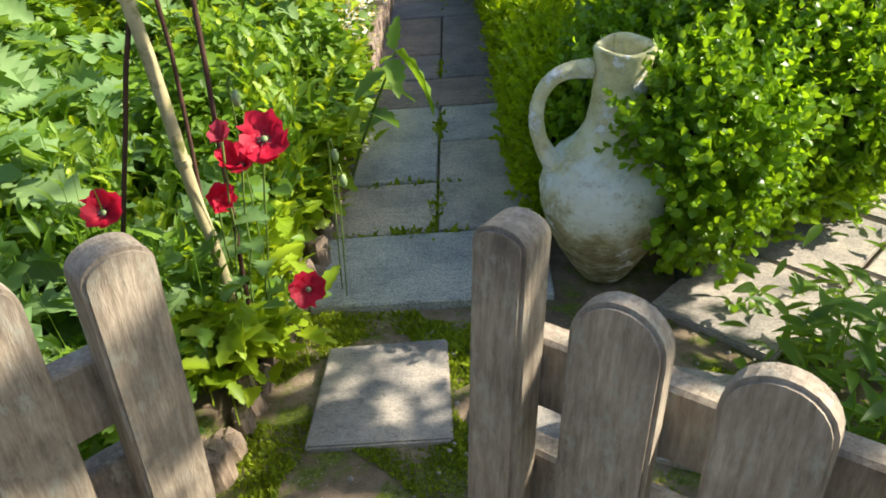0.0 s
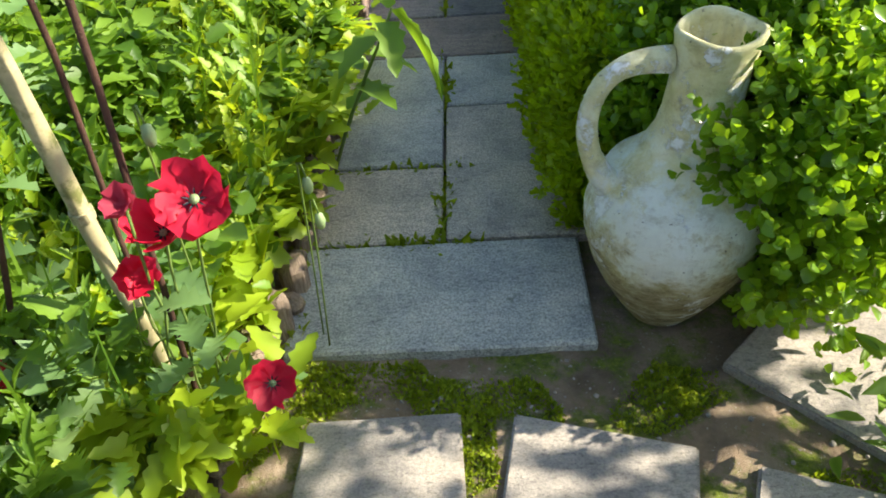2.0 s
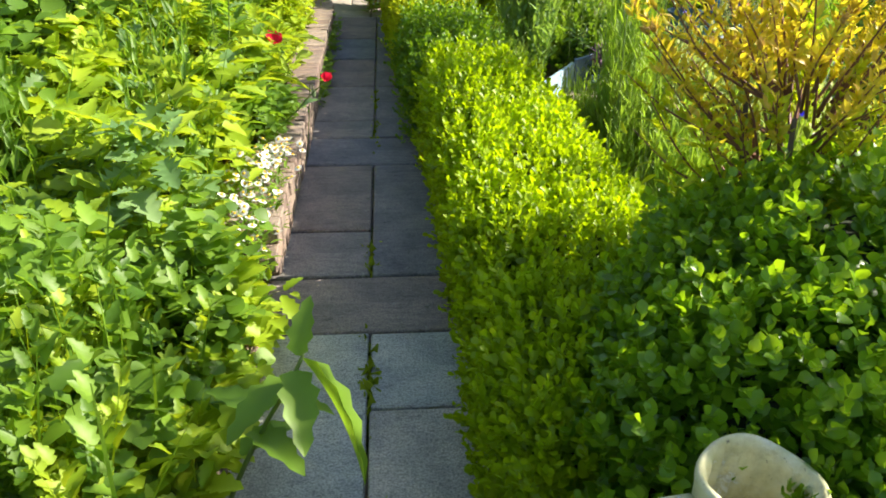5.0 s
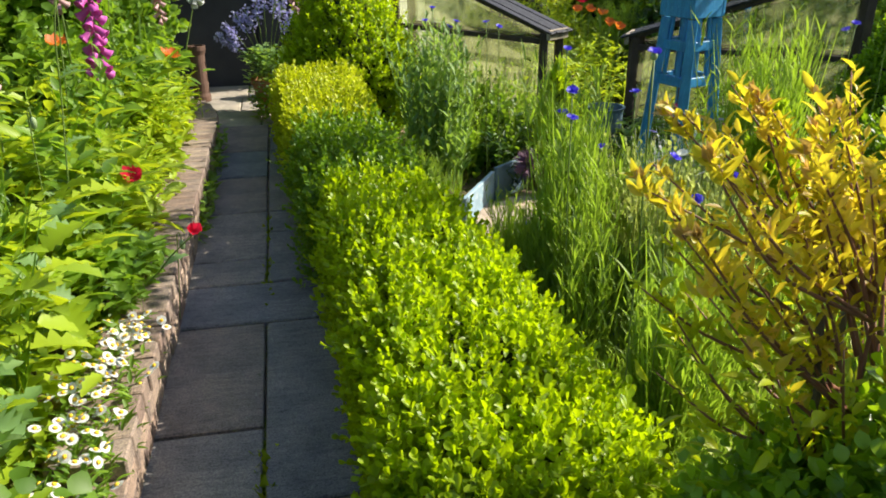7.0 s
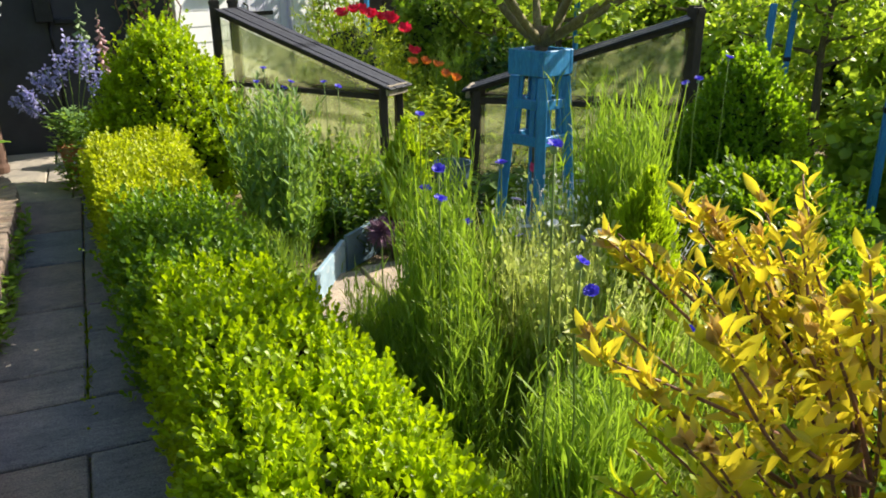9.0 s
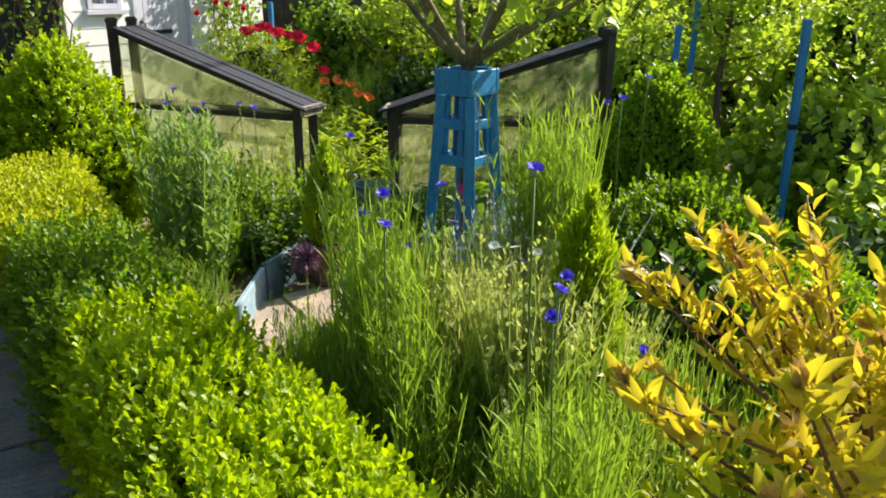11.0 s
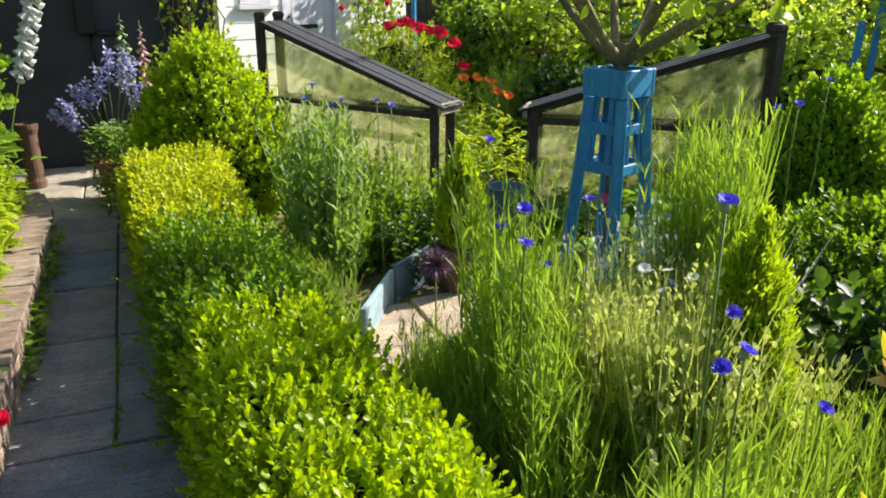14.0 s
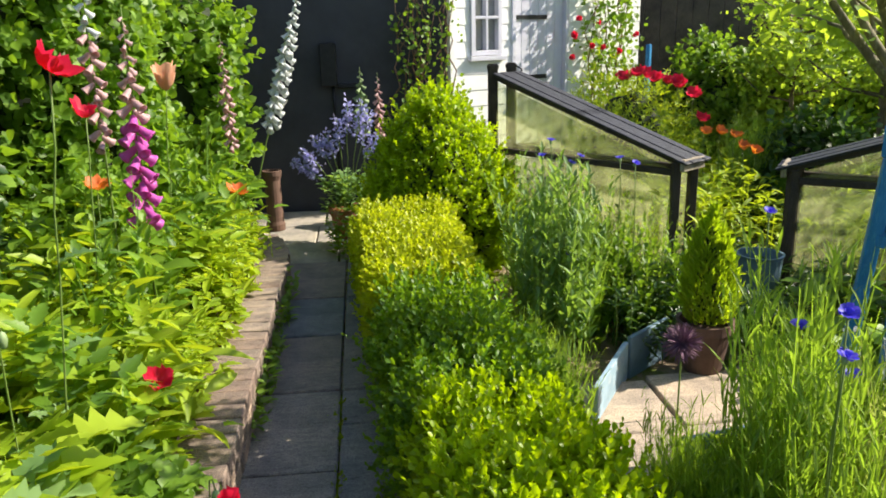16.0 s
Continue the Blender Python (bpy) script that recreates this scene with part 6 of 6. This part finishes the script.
# ---- planters ----
pl = thing("raised_planter", (0, 0, 0), "pale blue painted planter boards round the meadow bed", "planter")
for a, b in (((1.20, 5.56), (1.30, 3.6)), ((1.20, 5.56), (2.3, 5.78))):
    part("board", *beam((*a, 0.08), (*b, 0.08), 0.025, 0.22), M_SLATE_AND_SHADE, pl)
pl = thing("raised_planter", (0, 0, 0), "pale blue planter boards by the sandy gap, one coloured as in shade", "planter")
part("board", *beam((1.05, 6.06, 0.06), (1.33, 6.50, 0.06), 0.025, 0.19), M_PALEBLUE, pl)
# This board is pale blue too; its shade is put into the colour.
part("board", *beam((1.345, 6.50, 0.07), (1.62, 6.72, 0.07), 0.025, 0.21), M_SLATE_AND_SHADE, pl)
tb = thing("blue_tub", (2.28, 7.1, 0.0), "blue-grey tub beside the cold frame", "tub")
part("tub", *revolve([(0.001, 0.0), (0.10, 0.0), (0.12, 0.34), (0.13, 0.36), (0.115, 0.36), (0.10, 0.1), (0.001, 0.08)], 20), M_SLATE_AND_SHADE, tb)

tp = thing("terracotta_pot", (1.70, 6.48, 0.0), "terracotta pot with shade put into its brown, holding a golden cone conifer", "plant pot")
# Terracotta darkened in colour for the shade round this pot.
part("pot", *revolve([(0.001, 0.0), (0.085, 0.0), (0.118, 0.20), (0.132, 0.205), (0.135, 0.25), (0.118, 0.25), (0.11, 0.2), (0.001, 0.19)], 22), M_DARKCLAY, tp)


def conifer(at, h, r, label, feather=0.008, dense=9500):
    P, N = round_points([(r * 0.75, 0.0), (r, h * 0.22), (r * 0.86, h * 0.5), (r * 0.5, h * 0.8), (0.01, h)], (0, 0, 0), dense)
    P = P * (1 + lumps(P, 2.2, 0.06))[:, None]
    c = thing("golden_conifer", at, label, "conifer")
    part("trunk", *tube([(0, 0, -0.12), (0, 0, h * 0.8)], [0.012, 0.004], 6), M_BARK, c)
    # Small solid cone under the needles, shade put into its colour.
    v, f = revolve([(r * 0.4, 0.0), (r * 0.5, h * 0.22), (r * 0.25, h * 0.7), (0.001, h * 0.85)], 12)
    part("shade_core", v, f, M_CORE, c, smooth=True)
    n = len(P)
    P = P + N * rng.normal(0, feather, (n, 1))
    ah = N * 0.7 + [0, 0, 1.0] + rng.normal(0, 0.3, (n, 3))
    big_mesh("foliage", *spread(L_LANCE, P - N * 0.02, ah, N + rng.normal(0, 0.5, (n, 3)), (0.05 - 1.1 * feather) * rng.uniform(0.5, 1.4, n), 0.8), M_CONIF, c)


conifer((1.70, 6.48, 0.24), 0.54, 0.128, "narrow golden cone conifer in a terracotta pot")
conifer((1.78, 4.52, 0.10), 0.86, 0.13, "feathery golden conifer among the meadow stems", 0.020, 42000)
al = thing("allium_head", (1.40, 6.05, 0.0), "faded purple-brown allium seed head", "flower")
part("stem", *tube(bend((0, 0, 0), (0, 0, 0.32)), 0.004, 6), M_STEM, al, smooth=True)
dr = unit(rng.normal(0, 1, (260, 3)))
part("head", *spread(L_NARROW, np.tile([0, 0, 0.33], (260, 1)), dr, rng.normal(0, 1, (260, 3)), 0.085, 0.9), plain_mat("allium_brown", (0.20, 0.10, 0.16), 0.7), al)

# ---- far planting ----
leafy_mass("lime_bush", [(0.35, 0.0), (0.46, 0.4), (0.44, 0.75), (0.28, 0.98), (0.01, 1.06)], (2.45, 9.7, 0), "lime green rounded bush under the poppies", M_HERBL, L_LANCE, 900, 5, 0.07, 0.05, "shrub")


def small_tree(at, h, label, spread_r=0.7, leaf_n=2600, seed=1, trunk_r=0.04, mat=M_TREE, lo=0.35, size=0.055):
    r = np.random.default_rng(seed)
    t = thing("fruit_tree", at, label, "tree", "fruit trees with stakes")
    pts = np.array([(0, 0, -0.05), (0.02, 0.01, h * 0.2), (-0.01, 0.02, h * 0.4), (0.02, 0, h * 0.6), (0.0, 0.01, h * 0.9)])
    part("trunk", *tube(pts, np.linspace(trunk_r, trunk_r * 0.35, 5), 8), M_BARK, t, smooth=True)
    leaves = []
    for k in range(16):
        z = h * (lo + 0.6 * k / 16)
        a = k * 2.4 + r.uniform(-0.3, 0.3)
        L = spread_r * r.uniform(0.6, 1.1)
        e = np.array([L * math.cos(a), L * math.sin(a), z + r.uniform(0.15, 0.45)])
        p = np.array([(0, 0, z), e * [0.5, 0.5, 0] + [0, 0, z + 0.06], e])
        tt = np.linspace(0, 2, 7)
        p = np.column_stack([np.interp(tt, np.arange(3), p[:, i]) for i in range(3)])
        part("limb", *tube(p, np.linspace(trunk_r * 0.45, 0.004, 7), 6), M_BARK, t, smooth=True)
        n = leaf_n // 16
        u = r.uniform(0.25, 1.1, n)
        c = np.column_stack([np.interp(u * 6, np.arange(7), p[:, i]) for i in range(3)]) + r.normal(0, 0.10, (n, 3))
        leaves.append(spread(L_OVAL, c, r.normal(0, 1, (n, 3)), r.normal(0, 0.5, (n, 3)) + [0, 0, 1], size * r.uniform(0.6, 1.2, n)))
    big_mesh("crown", *join(*leaves), mat, t)


leafy_mass("border_shrub", [(0.5, 0.0), (0.66, 0.4), (0.62, 0.8), (0.4, 1.2), (0.01, 1.38)], (6.5, 6.7, 0), "dark green shrub closing the border", M_TREE, L_OVAL, 300, 6, 0.13, 0.08, "shrub")
small_tree((5.3, 6.9, 0), 2.4, "young fruit tree tied to a blue stake", 0.6, 3000, 3)
small_tree((5.7, 5.7, 0), 2.4, "young fruit tree with forked limbs", 0.7, 3400, 4, 0.05)
small_tree((6.7, 7.6, 0), 2.6, "leafy young fruit tree in the border", 0.8, 3600, 5, 0.05)
small_tree((4.4, 9.2, 0), 2.5, "young fruit tree before the dark fence", 0.8, 3600, 6, 0.045)
small_tree((6.3, 9.4, 0), 2.8, "young fruit tree at the back of the garden", 0.9, 3600, 8, 0.05)
small_tree((4.6, 10.9, 0), 2.0, "young tree beside the white house", 0.6, 2600, 9, 0.035)
# The next three trees stand out of view, added only to cast shade.
small_tree((3.65, 2.85, 0), 2.9, "unseen tree added to shade the box mound", 0.62, 780, 21, 0.05, M_TREE, 0.62, 0.08)
small_tree((2.7, 0.85, 0), 3.6, "unseen tree added to dapple the gate", 0.75, 520, 41, 0.045, M_TREE, 0.6, 0.10)
small_tree((3.0, 1.62, 0), 2.35, "low unseen tree added to shade the stepping slabs", 0.55, 330, 31, 0.045, M_TREE, 0.55, 0.11)
small_tree((3.4, 1.42, 0), 3.2, "apple tree shading the side path", 0.72, 430, 11, 0.05, M_TREE, 0.55, 0.11)
for x, y, z, tilt in ((3.95, 5.3, 1.43, -1), (4.1, 6.35, 1.35, 1), (2.86, 10.45, 1.40, 0), (4.9, 6.9, 1.5, 1), (4.45, 9.0, 1.3, 0)):
    p = thing("tree_stake", (x, y, 0), "bright blue painted wooden tree stake", "tree stake", "blue stakes", turn=random.uniform(0, 60))
    v, f = prism([(-0.021, -0.021), (0.021, -0.021), (0.021, 0.021), (-0.021, 0.021)], -0.05, z, 0.005)
    o = part("post", v, f, M_BLUEP, p)
    o.matrix_basis = pose(0, 0, 0, tilt, tilt, 0)
    part("tie", *moved(cuboid(-0.025, 0.025, -0.025, 0.025, z * 0.6, z * 0.6 + 0.03, 0.004), pose(0, 0, 0, tilt, tilt, 0)), M_IRON, p, "dark rubber tie")
for c, r, h, m, lab in (((4.0, 4.55, 0), 0.42, 0.75, M_TREE, "leafy shrub under the fruit trees"), ((4.9, 5.7, 0), 0.5, 0.85, M_TREE, "leafy shrub under the fruit trees"), ((3.3, 4.35, 0), 0.38, 0.55, M_DARKLEAF, "dark low shrub in the bed"), ((2.45, 4.62, 0.05), 0.26, 0.46, M_DARKLEAF, "dark low shrub in the bed"),
                        ((5.6, 8.1, 0), 0.6, 1.0, M_TREE, "green shrub in the far border"), ((3.6, 8.9, 0), 0.45, 0.8, M_DARKLEAF, "dark green shrub by the border"), ((4.2, 12.0, 0), 0.5, 1.3, M_HERB, "leafy shrub against the fence"),
                        ((5.2, 11.7, 0), 0.75, 1.5, M_TREE, "leafy shrub against the fence"), ((6.2, 11.6, 0), 0.85, 1.7, M_TREE, "leafy shrub against the fence"), ((8.0, 11.0, 0), 0.95, 1.8, M_TREE, "leafy shrub against the fence"),
                        ((7.6, 8.4, 0), 0.8, 1.2, M_TREE, "leafy shrub in the far border"), ((7.6, 5.8, 0), 0.9, 1.3, M_TREE, "leafy shrub in the far border"), ((6.4, 4.9, 0), 0.6, 0.9, M_HERB, "leafy shrub in the far border")):
    leafy_mass("border_shrub", [(r * 0.8, 0.0), (r, h * 0.3), (r * 0.95, h * 0.6), (r * 0.6, h * 0.88), (0.01, h)], c, lab, m, L_OVAL, 300, 6, 0.13, 0.08, "shrub")

# climbers on the house
cl = thing("climbing_rose", (*on_wall(1.75, 0.1, 0)[:2], 0.0), "climbing rose with red blooms on the white wall", "climber")
V2 = []
for k in range(9):
    s0 = random.uniform(-0.15, 0.2)
    pts = [(0, 0, 0)]
    for i in range(8):
        z = 0.3 * (i + 1)
        off = WD * (s0 + random.uniform(-0.35, 0.25) * (i / 7)) + WN * random.uniform(-0.04, 0.12)
        pts.append((off.x, off.y, z))
    tt = np.linspace(0, 8, 20)
    P = np.column_stack([np.interp(tt, np.arange(9), np.array(pts)[:, i]) for i in range(3)])
    part("stem", *tube(P, np.linspace(0.010, 0.003, 20), 5), M_TWIG, cl, smooth=True)
    n = 110
    u = rng.uniform(4, 19, n)
    c = np.column_stack([np.interp(u, np.arange(20), P[:, i]) for i in range(3)]) + rng.normal(0, 0.07, (n, 3)) + np.array(WN) * 0.05
    V2.append(spread(L_OVAL, c, rng.normal(0, 1, (n, 3)), rng.normal(0, 0.6, (n, 3)) + np.array(WN), 0.055 * rng.uniform(0.6, 1.2, n)))
big_mesh("leaves", *join(*V2), M_HERB, cl)
for k in range(9):
    c = WD * random.uniform(-0.55, 0.3) + WN * 0.14 + Vector((0, 0, random.uniform(1.0, 1.75)))
    dr = unit(rng.normal(0, 1, (26, 3)))
    part("bloom", *spread(L_ROUND, np.tile(np.array(c), (26, 1)), dr, rng.normal(0, 1, (26, 3)), 0.034), M_RED, cl, "double red rose bloom")
cl = thing("wall_climber", (0.72, 10.22, 0.0), "twiggy climber with small leaves at the house corner", "climber")
V2 = []
for k in range(14):
    x0, x1 = random.uniform(-0.35, 0.22), random.uniform(-0.42, 0.30)
    P = bend((x0, 0, 0), (x1, -0.05, random.uniform(1.7, 2.4)), 0, 14, 0.035)
    part("stem", *tube(P, np.linspace(0.011, 0.003, 14), 5), M_TWIG, cl, smooth=True)
    n = 42
    u = rng.uniform(2, 13, n)
    c = np.column_stack([np.interp(u, np.arange(14), P[:, i]) for i in range(3)]) + rng.normal(0, 0.05, (n, 3)) - [0, 0.05, 0]
    V2.append(spread(L_OVAL, c, rng.normal(0, 1, (n, 3)), rng.normal(0, 0.6, (n, 3)) + [0, -1, 0.3], 0.045 * rng.uniform(0.6, 1.2, n)))
big_mesh("leaves", *join(*V2), M_HERB, cl)
cp = thing("chimney_pot", (-0.60, 9.62, 0.0), "tall brown clay pot beside the dark wall", "plant pot")
part("pot", *revolve([(0.001, 0), (0.075, 0), (0.08, 0.05), (0.07, 0.08), (0.065, 0.42), (0.08, 0.46), (0.08, 0.5), (0.06, 0.5), (0.055, 0.1), (0.001, 0.08)], 18), M_DARKCLAY, cp)
hb = thing("trailing_flowers", (0.02, 8.78, 0.0), "small white flowers and leaves at the pot foot", "plants")
n = 240
an, rr = rng.uniform(0, 6.28, n), 0.16 * np.sqrt(rng.uniform(0, 1, n))
q = np.column_stack([rr * np.cos(an), rr * np.sin(an), rng.uniform(0.0, 0.26, n)])
part("leaves", *spread(L_OVAL, q, np.column_stack([np.cos(an), np.sin(an), rng.uniform(0, 1, n)]), np.tile([0, 0, 1.0], (n, 1)), 0.045), M_HERB, hb)
n = 40
q = np.column_stack([rng.uniform(-0.17, 0.12, n), rng.uniform(-0.17, 0.1, n), rng.uniform(0.1, 0.28, n)])
part("petals", *spread(L_ROUND, q, rng.normal(0, 1, (n, 3)), rng.normal(0, 1, (n, 3)), 0.018), M_WHITE, hb)


# ---- moss and weeds in the joints ----
def moss(name, pts, h, label, mat=M_MOSS):
    n = len(pts)
    z = ground_z(pts[:, 0], pts[:, 1]) - 0.002
    V, F = spread(blade_tpl([0.3, 0.25, 0.05], 0.2, 0.3), np.column_stack([pts, z]), rng.normal(0, 0.6, (n, 3)) + [0, 0, 1], rng.normal(0, 1, (n, 3)) * [1, 1, 0.2], h * rng.uniform(0.5, 1.5, n))
    return tagged(big_mesh(name, V, F, mat), label, "moss", kind="stuff")


def clumpy(poly, n, scale=4.0, cut=0.0):
    q = in_poly(poly, n * 2)
    s = np.sin(q[:, 0] * 11 * scale / 4 + 2 * np.sin(q[:, 1] * 5)) + np.cos(q[:, 1] * 13 * scale / 4 + 1.5 * np.sin(q[:, 0] * 7))
    return q[s > cut][:n]


m1 = clumpy([(-0.56, 1.15), (0.12, 1.2), (0.12, 2.06), (-0.48, 2.06)], 16000, 4.0, -0.3)
m1 = m1[~inside([(-0.33, 1.47), (0.05, 1.477), (0.035, 1.877), (-0.313, 1.865)], m1[:, 0], m1[:, 1])]
m2 = clumpy([(0.1, 1.88), (0.7, 1.78), (0.66, 2.0), (0.4, 2.05), (0.1, 2.06)], 3500, 5.0, 0.2)
m3 = clumpy([(-0.5, 0.5), (0.6, 0.4), (0.6, 1.4), (-0.5, 1.25)], 5000, 5.0, 0.4)
m4 = clumpy([(0.58, 1.7), (1.2, 1.55), (1.3, 1.9), (0.72, 1.95)], 3500, 5.0, 0.1)
moss("moss", np.concatenate([m1, m2, m3, m4]), 0.0125, "bright green moss round the stepping slabs")
ys = np.concatenate([rng.normal(c, 0.09, 60) for c in (2.55, 2.75, 3.35, 3.5, 4.2, 5.6, 5.75, 6.3)])
j1 = np.column_stack([rng.normal(0.0, 0.008, len(ys)), ys])
j2 = np.column_stack([rng.uniform(-0.4, 0.1, 220), rng.normal(2.5, 0.008, 220)])
j3 = np.column_stack([rng.uniform(-0.4, 0.1, 160), rng.normal(2.89, 0.008, 160)])
j4 = np.column_stack([rng.normal(-0.40, 0.012, 500), rng.uniform(2.1, 6.5, 500)])
moss("joint_weeds", np.concatenate([j1, j2, j3, j4]), 0.042, "tufts of moss and weeds in the path joints")
st_n = 420
sp_ = np.column_stack([rng.uniform(-0.3, 1.2, st_n), rng.uniform(0.9, 2.05, st_n)])
rv, rf = revolve([(0.001, -0.5), (0.42, -0.3), (0.5, 0.0), (0.4, 0.3), (0.001, 0.42)], 6)
sv, sf = spread((rv, rf), np.column_stack([sp_, ground_z(sp_[:, 0], sp_[:, 1]) + 0.001]), rng.normal(0, 1, (st_n, 3)), rng.normal(0, 1, (st_n, 3)), rng.uniform(0.004, 0.016, st_n))
tagged(big_mesh("pebbles", sv, sf, M_SLABL), "small pale stones lying on the earth", "stones", kind="stuff")
